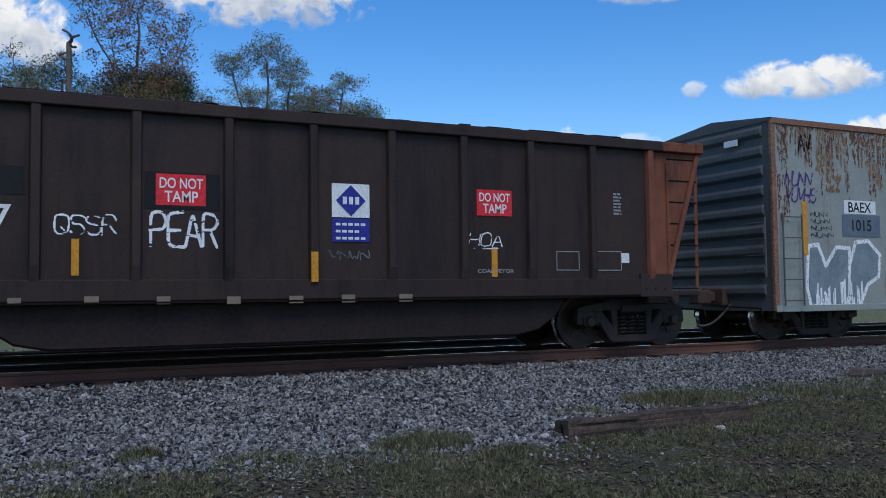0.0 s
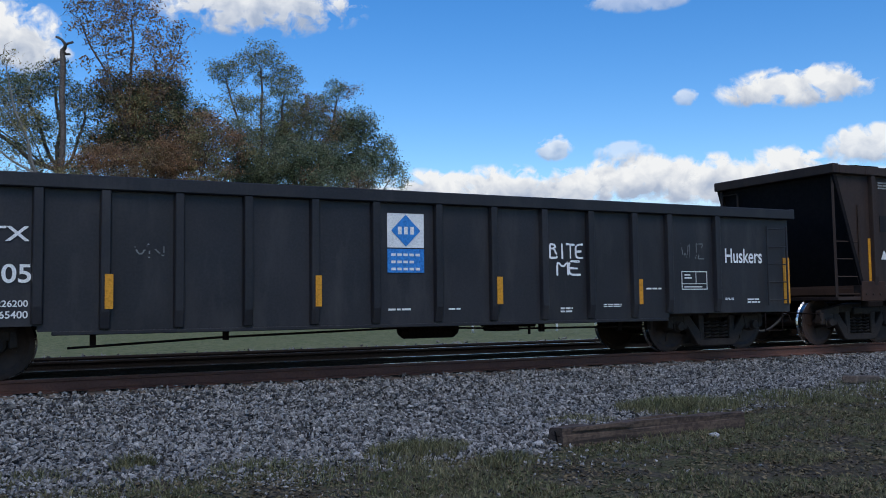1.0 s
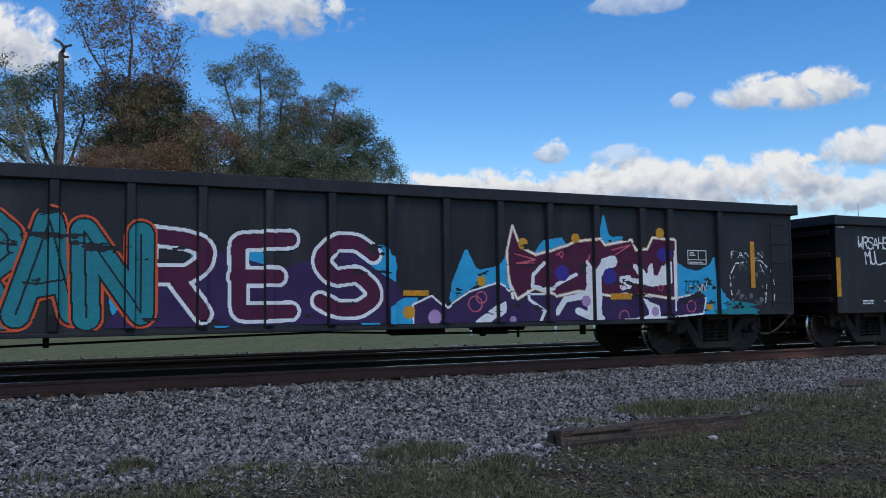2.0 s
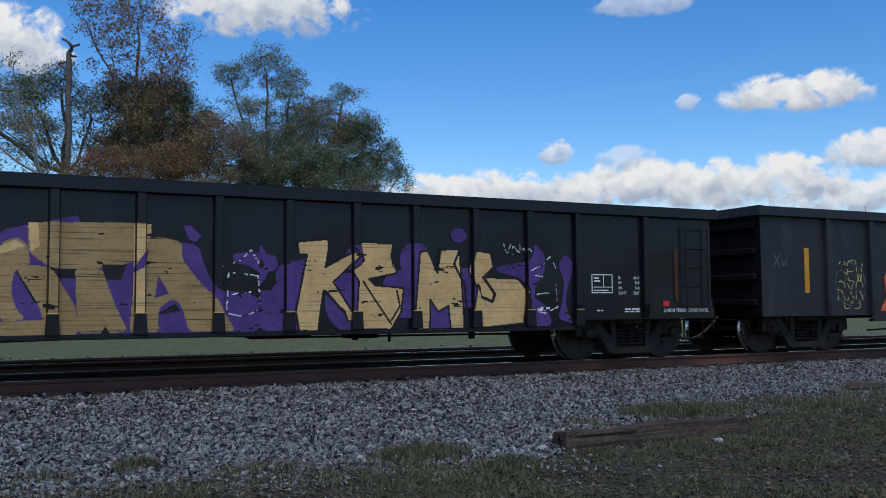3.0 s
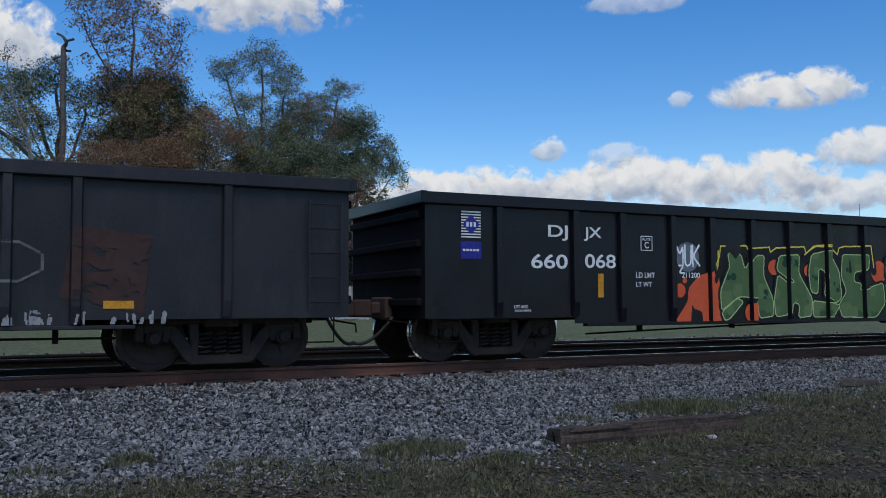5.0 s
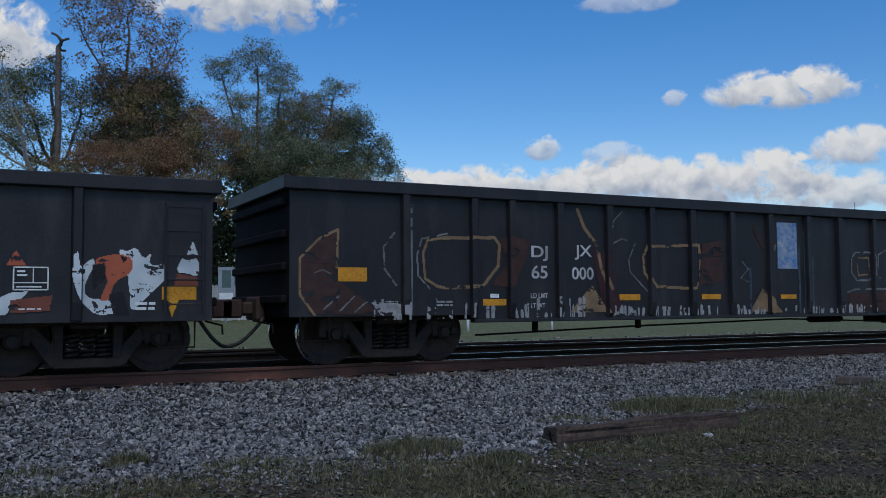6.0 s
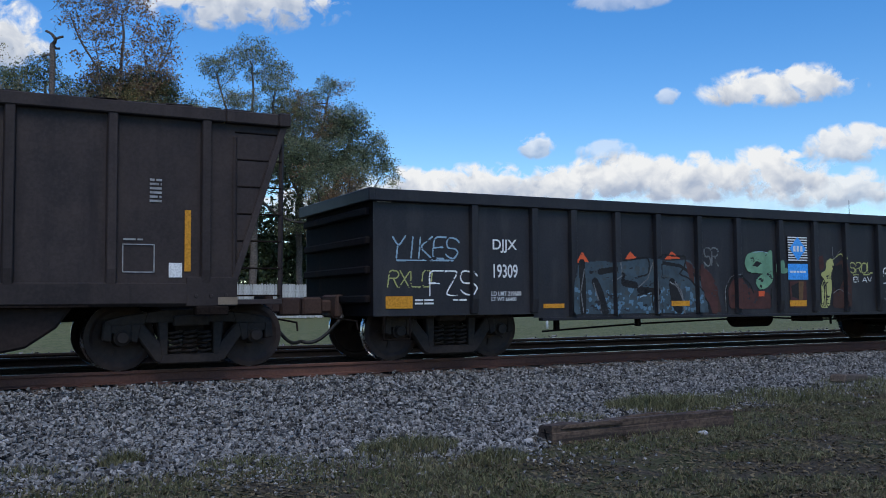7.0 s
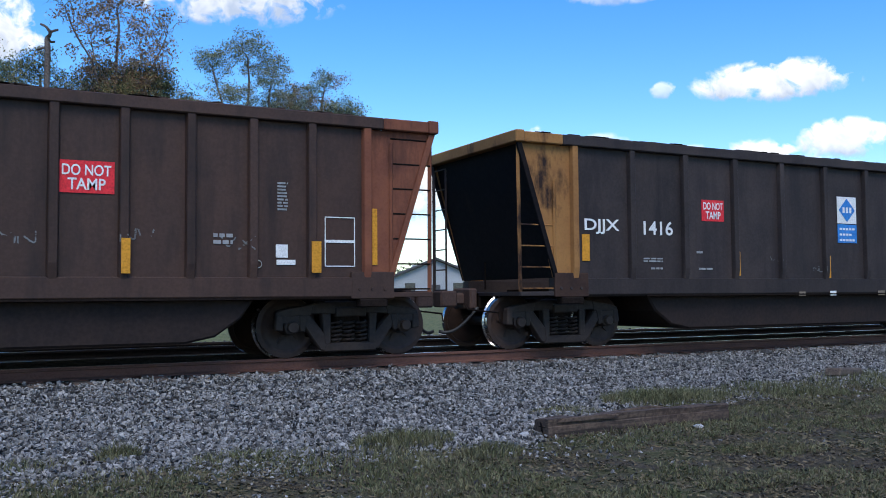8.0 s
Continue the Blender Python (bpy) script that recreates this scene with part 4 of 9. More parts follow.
def litter():
    """Dead blades, stalks and crumbs of leaf lying on the turf."""
    rng = np.random.default_rng(18)
    V, F = [], []
    while len(F) < 30000:
        y = rng.uniform(3.8, 11.8)
        x = rng.uniform(-0.15 * y - 0.5, 1.45 * y + 1.5)
        if rng.random() > (1 - smooth(-1.0, 0.3, y - gravel_edge(x))) * (0.35 + 0.9 * max(0, 0.4 + noise.noise((x * 1.3, y * 1.3, 21)))):
            continue
        a, n = rng.uniform(0, 6.28), rng.uniform(0.015, 0.055)
        w = rng.uniform(0.002, 0.004) if rng.random() < 0.8 else rng.uniform(0.006, 0.014)
        dx, dy, z = math.cos(a), math.sin(a), ground_z(x, y) + rng.uniform(0.004, 0.018)
        b = len(V)
        V += [(x - dy * w, y + dx * w, z), (x + dy * w, y - dx * w, z + 0.003), (x + dx * n + dy * w, y + dy * n - dx * w, z + rng.uniform(0, 0.02)), (x + dx * n - dy * w, y + dy * n + dx * w, z + rng.uniform(0, 0.02))]
        F.append((b, b + 1, b + 2, b + 3))
    mat = surf("dry_straw_and_leaf_litter", (0.135, 0.110, 0.062), (0.085, 0.062, 0.036), 9, 2.0, 0.8, 0, 0, island=0.6, spec=0.2)
    tagged(new("leaf_litter", fill("leaf_litter", np.array(V), np.array(F), mat)), "dry straw stalks and brown leaf litter on the turf", "litter", kind="stuff")


# ---- trees, fence and the distance ----
BARK = surf("grey_brown_bark", (0.075, 0.060, 0.052), (0.12, 0.10, 0.086), 12, 1.5, 0.9, 0, 0.6, 0.03)
TWIG_BARK = surf("red_brown_twig_bark", (0.105, 0.075, 0.065), (0.16, 0.125, 0.11), 12, 1.5, 0.9, 0, 0.4, 0.02)
PALE_BARK = surf("pale_grey_bark", (0.28, 0.25, 0.22), (0.19, 0.17, 0.15), 12, 1.5, 0.9, 0, 0.5, 0.03)
LEAF_BROWN = surf("russet_autumn_leaves", (0.36, 0.175, 0.092), (0.24, 0.175, 0.100), 1.5, 0.35, 0.6, 0, 0, island=0.6, transmit=0.45, spec=0.3)
LEAF_GREEN = surf("dull_green_leaves", (0.150, 0.195, 0.105), (0.235, 0.24, 0.14), 1.5, 0.3, 0.55, 0, 0, island=0.6, transmit=0.45, spec=0.35)
LEAF_OLIVE = surf("olive_and_yellow_leaves", (0.205, 0.205, 0.09), (0.32, 0.255, 0.12), 1.5, 0.4, 0.6, 0, 0, island=0.6, transmit=0.45, spec=0.3)
LEAF_DARK = surf("dark_evergreen_leaves", (0.054, 0.078, 0.040), (0.088, 0.108, 0.052), 1.5, 0.4, 0.55, 0, 0, island=0.6, transmit=0.2, spec=0.3)


def leaves(tips, spread, per, size, rng, droop=0.0):
    """Small pointed leaf quads in loose clumps round the twig tips."""
    tips = np.repeat(np.array(tips), per, axis=0)
    n = len(tips)
    c = tips + rng.normal(0, 1, (n, 3)) * spread * np.array([1, 1, 0.7])
    c[:, 2] -= droop * rng.random(n)
    a = rng.normal(0, 1, (n, 3))
    a /= np.linalg.norm(a, axis=1)[:, None]
    b = np.cross(a, rng.normal(0, 1, (n, 3)))
    b /= np.linalg.norm(b, axis=1)[:, None] + 1e-9
    s = size * rng.uniform(0.5, 1.35, (n, 1))
    V = np.stack([c - a * s, c + b * s * 0.55, c + a * s, c - b * s * 0.55], 1).reshape(-1, 3)
    return V, np.arange(4 * n).reshape(-1, 4)


def grow(skeleton, lobes, count, seed, step=0.3, reach=1.5, kill=0.34):
    """Branches that feel their way through the lobes of a crown, each node growing towards the free space nearest to it."""
    r = np.random.default_rng(seed)
    size = np.array([a * a * c for _, _, _, a, c in lobes])
    space = []
    for (x, y, z, rx, rz), n in zip(lobes, (count * size ** 0.7 / (size ** 0.7).sum()).astype(int)):
        d = r.normal(size=(n, 3))
        d /= np.linalg.norm(d, axis=1)[:, None]
        d *= r.random((n, 1)) ** 0.42
        space.append(d * (rx, rx * 0.9, rz) + (x, y, z))
    for path in skeleton[1:]:
        space += [np.array(q) + r.normal(0, 0.55, (3, 3)) for q in path[2:]]
    space = np.concatenate(space)
    nodes, parent = [], []
    for path in skeleton:
        for k, q in enumerate(path[1:] if nodes else path):
            parent.append(len(nodes) - 1 if k else path_root(nodes, path[0]))
            nodes.append(np.array(q))
    near, dist = np.zeros(len(space), int), np.full(len(space), 1e9)

    def look_at(first):
        for k in range(first, len(nodes)):
            d = np.linalg.norm(space - nodes[k], axis=1)
            hit = d < dist
            near[hit], dist[hit] = k, d[hit]
    look_at(0)
    for _ in range(90):
        space, near, dist = space[dist > kill], near[dist > kill], dist[dist > kill]
        live = dist < reach
        if not live.any():
            break
        first = len(nodes)
        for k in np.unique(near[live]):
            pull = space[live & (near == k)] - nodes[k]
            d = (pull / np.linalg.norm(pull, axis=1)[:, None]).mean(0) + r.normal(0, 0.22, 3)
            nodes.append(nodes[k] + step * d / (np.linalg.norm(d) + 1e-9))
            parent.append(int(k))
        look_at(first)
        if len(nodes) > 9000:
            break
    return np.array(nodes), parent


def path_root(nodes, q):
    return int(np.argmin([np.linalg.norm(n - np.array(q)) for n in nodes])) if nodes else -1


def tree(label, x, y, fork, lobes, leaf, bark, seed, count=900, per=14, size=0.06, trunk=0.26, spread=0.2, droop=0.0, bare=0.0, lean=0.0, twiggy=0.007):
    """A trunk to the fork, leaders into each lobe of the crown, branches through the lobes and leaves on the last twigs.
    lobes: x, height, half width and half height of each, x along the row of trees."""
    nr, rng = np.random.default_rng(seed), random.Random(seed)
    ob = tagged(new("tree"), label, "tree", "trees behind the fence")
    ob.matrix_basis = pose(x, y, ground_z(x, y) - 0.1)
    local = [(a - x, rng.uniform(-0.7, 0.7), h, rx, rz) for a, h, rx, rz in lobes]
    top = Vector((lean, 0, fork))
    skeleton = [[tuple(top * (k / 7) + 0.16 * noise.noise_vector((k * 0.6, seed, 2)) * (k > 0)) for k in range(8)]]
    root = Vector(skeleton[0][-1])
    for i, (a, b, h, rx, rz) in enumerate(local):
        end = Vector((a, b, h - 0.75 * rz))
        n = max(4, int((end - root).length / 0.4))
        bow = Vector((0, 0, -0.12 * abs(end.x - root.x)))
        skeleton.append([tuple(root.lerp(end, k / n) + bow * math.sin(k / n * 3.14) + 0.55 * math.sin(k / n * 3.14) * noise.noise_vector((k * 0.17, seed, i * 5.0))) for k in range(n + 1)])
    nodes, parent = grow(skeleton, local, int(2.3 * count), seed)
    kids = [[] for _ in nodes]
    for k, q in enumerate(parent):
        if q >= 0:
            kids[q].append(k)
    order, stack = [], [0]
    while stack:
        k = stack.pop()
        order.append(k)
        stack += kids[k]
    load = np.zeros(len(nodes))
    for k in reversed(order):
        load[k] = sum(load[c] for c in kids[k]) if kids[k] else 1.0
    rad = np.maximum(twiggy, trunk * (load / load[0]) ** 0.62)
    twig, starts = Shape(), [0]
    while starts:
        k = starts.pop()
        line = [parent[k], k] if parent[k] >= 0 else [k]
        while kids[k]:
            best = max(kids[k], key=lambda c: load[c])
            starts += [c for c in kids[k] if c != best]
            k = best
            line.append(k)
        if len(line) < 2:
            continue
        pts, rr = [tuple(nodes[q]) for q in line], [float(rad[q]) for q in line]
        rr[0] = min(rr[0], rr[1] * 1.3)
        if line[0] == 0:
            part("trunk", Shape().tube(pts, [rr[0] * 1.25] + rr[1:], 9), bark, ob, smooth=True)
        elif rr[1] > 0.026:
            part("limb", Shape().tube(pts, rr, 6), bark, ob, smooth=True)
        else:
            twig.tube(pts, rr, 3, cap=False)
    tips = [k for k in range(len(nodes)) if load[k] <= 2 and nodes[k][2] > fork * 0.5]
    fine = []
    for k in tips:
        for _ in range(2 if leaf else 0):
            d = Vector((rng.gauss(0, 1), rng.gauss(0, 1), rng.gauss(0.15, 0.6))).normalized() * rng.uniform(0.15, 0.42)
            e = Vector(nodes[k]) + d
            twig.tube([tuple(nodes[k]), tuple(Vector(nodes[k]) + d * 0.55 + Vector((0, 0, 0.03))), tuple(e)], [0.006, 0.005, 0.003], 3, cap=False)
            fine.append(tuple(e))
        fine.append(tuple(nodes[k]))
    tagged(part("fine_branching", twig, bark, ob), "", kind="stuff")
    if leaf:
        thin = [q for q in fine if noise.noise(Vector(q) * 0.8 + Vector((seed, 3, 0))) > bare - 0.35]
        group = sorted(thin, key=lambda q: noise.noise(Vector(q) * 0.4 + Vector((seed, 0, 0))) + rng.uniform(-0.15, 0.15))
        chunk = len(group) // len(leaf) + 1
        for k, lf in enumerate(leaf):
            V, F = leaves(group[k * chunk:(k + 1) * chunk], spread, int(2.1 * per), size, nr, droop)
            tagged(part("crown", fill("crown", V, F, lf), None, ob), "", kind="stuff")
    return ob


def thicket(label, x0, x1, y, height, leaf, seed, count=7000, size=0.15):
    nr = np.random.default_rng(seed)
    ob = tagged(new("thicket"), label, "shrubs", "undergrowth behind the fence")
    ob.matrix_basis = pose(0, y, ground_z((x0 + x1) / 2, y))
    tips = []
    s = Shape()
    while len(tips) < 620:
        x, d = nr.uniform(x0, x1), nr.uniform(-1.6, 1.6)
        top = height * (0.62 + 0.5 * noise.noise((x * 0.45, seed, 0)) + 0.25 * noise.noise((x * 1.7, seed, 4)))
        z = top * nr.random() ** 0.7
        tips.append((x, d, max(0.1, z)))
        if len(tips) % 6 == 0:
            s.tube([(x * 0.97 + 0.03 * (x0 + x1) / 2, d * 0.6, 0), (x, d, z)], [0.04, 0.012], 4, cap=False)
    part("stem", s, BARK, ob)
    V, F = leaves(tips, 0.5, 2 * count // 620, size, nr)
    tagged(part("foliage", fill("foliage", V, F, leaf), None, ob), "", kind="stuff")


def fence():
    wood = surf("silver_weathered_fence_boards", (0.42, 0.41, 0.38), (0.30, 0.29, 0.27), 12, 1.2, 0.9, 0, 0.3, 0.01, (14, 14, 0.6), (0.55, 0.54, 0.50), (0.5, 0.7), vary=0.18)
    ob = tagged(new("fence"), "tall silver-grey weathered board fence below the trees", "fence")
    ob.matrix_basis = pose(0, 48, 0.1)
    board = Shape().prism([(-0.07, 0), (0.07, 0), (0.07, 1.78), (0.035, 1.86), (-0.035, 1.86), (-0.07, 1.78)], "y", -0.012, 0.012).mesh("fence_board", wood)
    rng = random.Random(6)
    for k in range(150):
        part("fence_board", board, None, ob, at=pose(-3 + 0.152 * k, 0, rng.uniform(-0.03, 0.02), 0, rng.uniform(-0.6, 0.6), 0))
    for z in (0.35, 1.45):
        part("fence_rail", Shape().box(-3.1, 19.8, 0.014, 0.06, z, z + 0.09), wood, ob)
    post = Shape().box(-0.05, 0.05, 0.06, 0.16, -0.1, 1.8).mesh("fence_post", wood)
    for k in range(10):
        part("fence_post", post, None, ob, at=pose(-3 + 2.4 * k, 0, 0))


def signs():
    pole_wood = surf("grey_wooden_pole", (0.20, 0.18, 0.16), (0.28, 0.26, 0.23), 20, 2, 0.9, 0, 0.3, 0.01, (12, 12, 0.6), (0.12, 0.105, 0.09), (0.5, 0.7))
    glass = surf("pale_lamp_housing", (0.62, 0.63, 0.62), (0.5, 0.5, 0.5), 20, 3, 0.4)
    ob = tagged(new("street_lamp"), "grey wooden pole with a boxy pale lamp on top", "street lamp")
    ob.matrix_basis = pose(3.28, 46, 0.0)
    part("pole", Shape().tube([(0, 0, 0), (0, 0, 3.4), (0, 0, 6.75)], [0.15, 0.13, 0.11], 12), pole_wood, ob, smooth=True)
    part("lamp_head", Shape().box(-0.22, 0.22, -0.3, 0.1, 6.7, 7.1), glass, ob, bevel=0.05)
    part("lamp_cap", Shape().box(-0.2, 0.2, -0.28, 0.08, 7.1, 7.18), pole_wood, ob, bevel=0.03)
    steel = surf("galvanised_sign_steel", (0.35, 0.36, 0.37), (0.28, 0.28, 0.29), 30, 3, 0.5, 0.6)
    face = surf("sun_faded_sign_face", (0.72, 0.42, 0.40), (0.66, 0.36, 0.35), 30, 2, 0.5)
    blackp = surf("black_sign_paint", (0.03, 0.02, 0.02), (0.04, 0.03, 0.03), 30, 3, 0.5)
    ob = tagged(new("crossing_sign"), "round faded railway crossing sign with a black cross", "road sign")
    ob.matrix_basis = pose(3.42, 45, 0.0)
    part("post", Shape().tube([(0, 0.03, 0), (0, 0.03, 2.25)], 0.035, 8), steel, ob)
    part("disc", Shape().lathe([(0.0, -0.01), (0.33, -0.01), (0.335, 0.0), (0.33, 0.01), (0.0, 0.01)], 28), face, ob, at=pose(0, 0, 1.95))
    part("cross_bar", Shape().box(-0.31, 0.31, -0.018, -0.012, 1.92, 1.98), blackp, ob)
    part("cross_bar", Shape().box(-0.03, 0.03, -0.024, -0.019, 1.64, 2.26), blackp, ob)
    part("lower_plate", Shape().box(-0.2, 0.2, -0.01, 0.01, 0.95, 1.2), white_paint, ob, bevel=0.004)
    ob = tagged(new("small_sign"), "small square blue sign with a white emblem", "road sign")
    ob.matrix_basis = pose(6.75, 45.5, 0.0)
    part("post", Shape().tube([(0, 0.03, 0), (0, 0.03, 1.7)], 0.03, 8), steel, ob)
    part("plate", Shape().box(-0.19, 0.19, -0.01, 0.01, 1.4, 1.78), blue_sign, ob, bevel=0.004)
    part("emblem", Shape().box(-0.08, 0.08, -0.016, -0.011, 1.5, 1.68), white_paint, ob)
    ob = tagged(new("notice_board"), "upright grey notice board with dark panels and white plate", "sign")
    ob.matrix_basis = pose(10.55, 44, 0.0)
    part("post", Shape().tube([(0, 0.03, 0), (0, 0.03, 2.4)], 0.04, 8), steel, ob)
    part("board", Shape().box(-0.4, 0.4, -0.015, 0.015, 0.9, 2.75), steel, ob, bevel=0.01)
    part("panel", Shape().box(-0.22, 0.22, -0.022, -0.016, 1.75, 2.6), surf("dark_green_sign_panel", (0.05, 0.09, 0.08), (0.07, 0.11, 0.10), 30, 4, 0.6), ob)
    part("plate", Shape().box(-0.34, 0.34, -0.022, -0.016, 1.0, 1.5), white_paint, ob)
    for k, (x, y) in enumerate(((14.56, 26.8), (17.73, 26.5))):
        ob = tagged(new("marker_post"), "short white plastic marker post in the grass", "post", "white marker posts")
        ob.matrix_basis = pose(x, y, ground_z(x, y))
        part("post", Shape().tube([(0, 0, -0.05), (0, 0, 0.42), (0, 0, 0.45)], [0.045, 0.045, 0.02], 8), white_paint, ob, smooth=True)


def distance_things():
    wall = surf("pale_house_siding", (0.36, 0.37, 0.38), (0.29, 0.30, 0.31), 10, 0.6, 0.7, 0, 0.1, 0.01)
    roof = surf("dark_shingle_roof", (0.05, 0.05, 0.055), (0.075, 0.072, 0.07), 10, 0.8, 0.9, 0, 0.2, 0.02)
    glass = surf("dark_window_glass", (0.03, 0.035, 0.04), (0.04, 0.045, 0.05), 5, 1, 0.1)
    ob = tagged(new("house"), "pale single-storey house with a dark gable roof", "house")
    ob.matrix_basis = pose(47.5, 93, 0.1, 0, 0, -20)
    part("wall", Shape().prism([(-5, 0), (5, 0), (5, 2.9), (0, 4.9), (-5, 2.9)], "y", 0, 9), wall, ob)
    part("roof", Shape().prism([(-5.5, 2.75), (0, 5.0), (5.5, 2.75), (5.5, 2.95), (0, 5.25), (-5.5, 2.95)], "y", -0.5, 9.5), roof, ob)
    for x in (-3.0, 2.6):
        w = part("window", Shape().box(x - 0.6, x + 0.6, -0.03, 0.03, 1.0, 2.3), glass, ob)
        part("window_frame", Shape().box(x - 0.7, x + 0.7, -0.05, -0.031, 0.92, 1.0).box(x - 0.7, x + 0.7, -0.05, -0.031, 2.3, 2.38), wall, w)
    part("door", Shape().box(-0.5, 0.5, -0.04, 0.03, 0.05, 2.1), roof, ob)
    ob = tagged(new("shed"), "long pale metal shed beyond the field", "shed")
    ob.matrix_basis = pose(62, 108, 0.1, 0, 0, -25)
    part("wall", Shape().box(-9, 9, 0, 8, 0, 3.6), wall, ob)
    part("roof", Shape().prism([(-0.4, 3.5), (4, 5.0), (8.4, 3.5), (8.4, 3.65), (4, 5.2), (-0.4, 3.65)], "x", -9.4, 9.4), wall, ob)
    mast_steel = surf("grey_mast_steel", (0.16, 0.17, 0.18), (0.12, 0.13, 0.14), 5, 1, 0.6)
    ob = tagged(new("radio_mast"), "thin grey radio mast far beyond the field", "mast")
    ob.matrix_basis = pose(252, 200, 0)
    part("mast", Shape().tube([(0, 0, 0), (0, 0, 14), (0, 0, 33)], [0.25, 0.18, 0.08], 6), mast_steel, ob)
    nr = np.random.default_rng(30)
    for k, (x, y, w, h) in enumerate(((38, 150, 30, 11), (78, 165, 34, 9), (125, 170, 50, 8), (190, 175, 60, 7), (-30, 120, 30, 10))):
        tips = np.stack([nr.uniform(-w / 2, w / 2, 420), nr.uniform(-3, 3, 420), h * nr.random(420) ** 0.6], 1)
        tips[:, 2] *= 0.65 + 0.35 * np.array([noise.noise((a * 0.15, k, 0)) for a in tips[:, 0]])
        V, F = leaves(tips, 0.9, 12, 0.34, nr)
        me = fill("far_woods", V, F, LEAF_GREEN)
        o = new("far_woods", me)
        o.matrix_basis = pose(x, y, 0)
        tagged(o, "distant low line of dull green woods", "woods", kind="stuff")


def cloud_material():
    m = bpy.data.materials.new("sunlit_cumulus")
    m.use_nodes = True
    nt = m.node_tree
    N, L = nt.nodes, nt.links
    N.remove(N["Principled BSDF"])
    tc = N.new("ShaderNodeTexCoord")
    oi = N.new("ShaderNodeObjectInfo")
    gen = N.new("ShaderNodeVectorMath")
    gen.operation = "MULTIPLY_ADD"
    gen.inputs[1].default_value, gen.inputs[2].default_value = (2, 2, 0), (-1, -1, 0)
    L.new(tc.outputs["Generated"], gen.inputs[0])
    off = N.new("ShaderNodeVectorMath")
    off.operation = "MULTIPLY_ADD"
    off.inputs[1].default_value = (1, 1, 1)
    comb = N.new("ShaderNodeCombineXYZ")
    mul = N.new("ShaderNodeMath")
    mul.operation = "MULTIPLY"
    mul.inputs[1].default_value = 4000
    L.new(oi.outputs["Random"], mul.inputs[0])
    L.new(mul.outputs[0], comb.inputs[2])
    L.new(tc.outputs["Object"], off.inputs[0])
    L.new(comb.outputs[0], off.inputs[2])

    def fbm(scale, detail, rough):
        n = N.new("ShaderNodeTexNoise")
        n.inputs["Scale"].default_value, n.inputs["Detail"].default_value, n.inputs["Roughness"].default_value = scale, detail, rough
        n.inputs["Distortion"].default_value = 0.35
        L.new(off.outputs[0], n.inputs["Vector"])
        return n.outputs["Fac"]

    def calc(op, a, b):
        n = N.new("ShaderNodeMath")
        n.operation = op
        for sock, val in ((n.inputs[0], a), (n.inputs[1], b)):
            if isinstance(val, bpy.types.NodeSocket):
                L.new(val, sock)
            else:
                sock.default_value = val
        return n.outputs[0]
    big, small = fbm(0.024, 8, 0.56), fbm(0.026, 5, 0.5)
    ln = N.new("ShaderNodeVectorMath")
    ln.operation = "LENGTH"
    L.new(gen.outputs[0], ln.inputs[0])
    fall = calc("SUBTRACT", 1.0, ln.outputs["Value"])
    dens = calc("ADD", calc("MULTIPLY", fall, 0.80), calc("MULTIPLY", calc("SUBTRACT", big, 0.51), 2.0))
    dens = calc("MULTIPLY", dens, ramp(nt, fall, 0.0, 0.25))
    alpha = ramp(nt, dens, 0.03, 0.36)
    thick = N.new("ShaderNodeAttribute")
    thick.attribute_type = "OBJECT"
    thick.attribute_name = "thickness"
    alpha = calc("MULTIPLY", alpha, thick.outputs["Fac"])
    sep = N.new("ShaderNodeSeparateXYZ")
    L.new(gen.outputs[0], sep.inputs[0])
    shade = calc("ADD", calc("MULTIPLY", sep.outputs[1], 0.40), calc("MULTIPLY", calc("SUBTRACT", small, 0.5), 0.85))
    col = mixer(nt, (0.44, 0.52, 0.67), (0.97, 0.985, 1.0), ramp(nt, shade, -0.28, 0.14))
    em = N.new("ShaderNodeEmission")
    L.new(col, em.inputs["Color"])
    em.inputs["Strength"].default_value = 0.80
    tr = N.new("ShaderNodeBsdfTransparent")
    ms = N.new("ShaderNodeMixShader")
    L.new(alpha, ms.inputs[0])
    L.new(tr.outputs[0], ms.inputs[1])
    L.new(em.outputs[0], ms.inputs[2])
    L.new(ms.outputs[0], N["Material Output"].inputs["Surface"])
    return m


CLOUDS = []


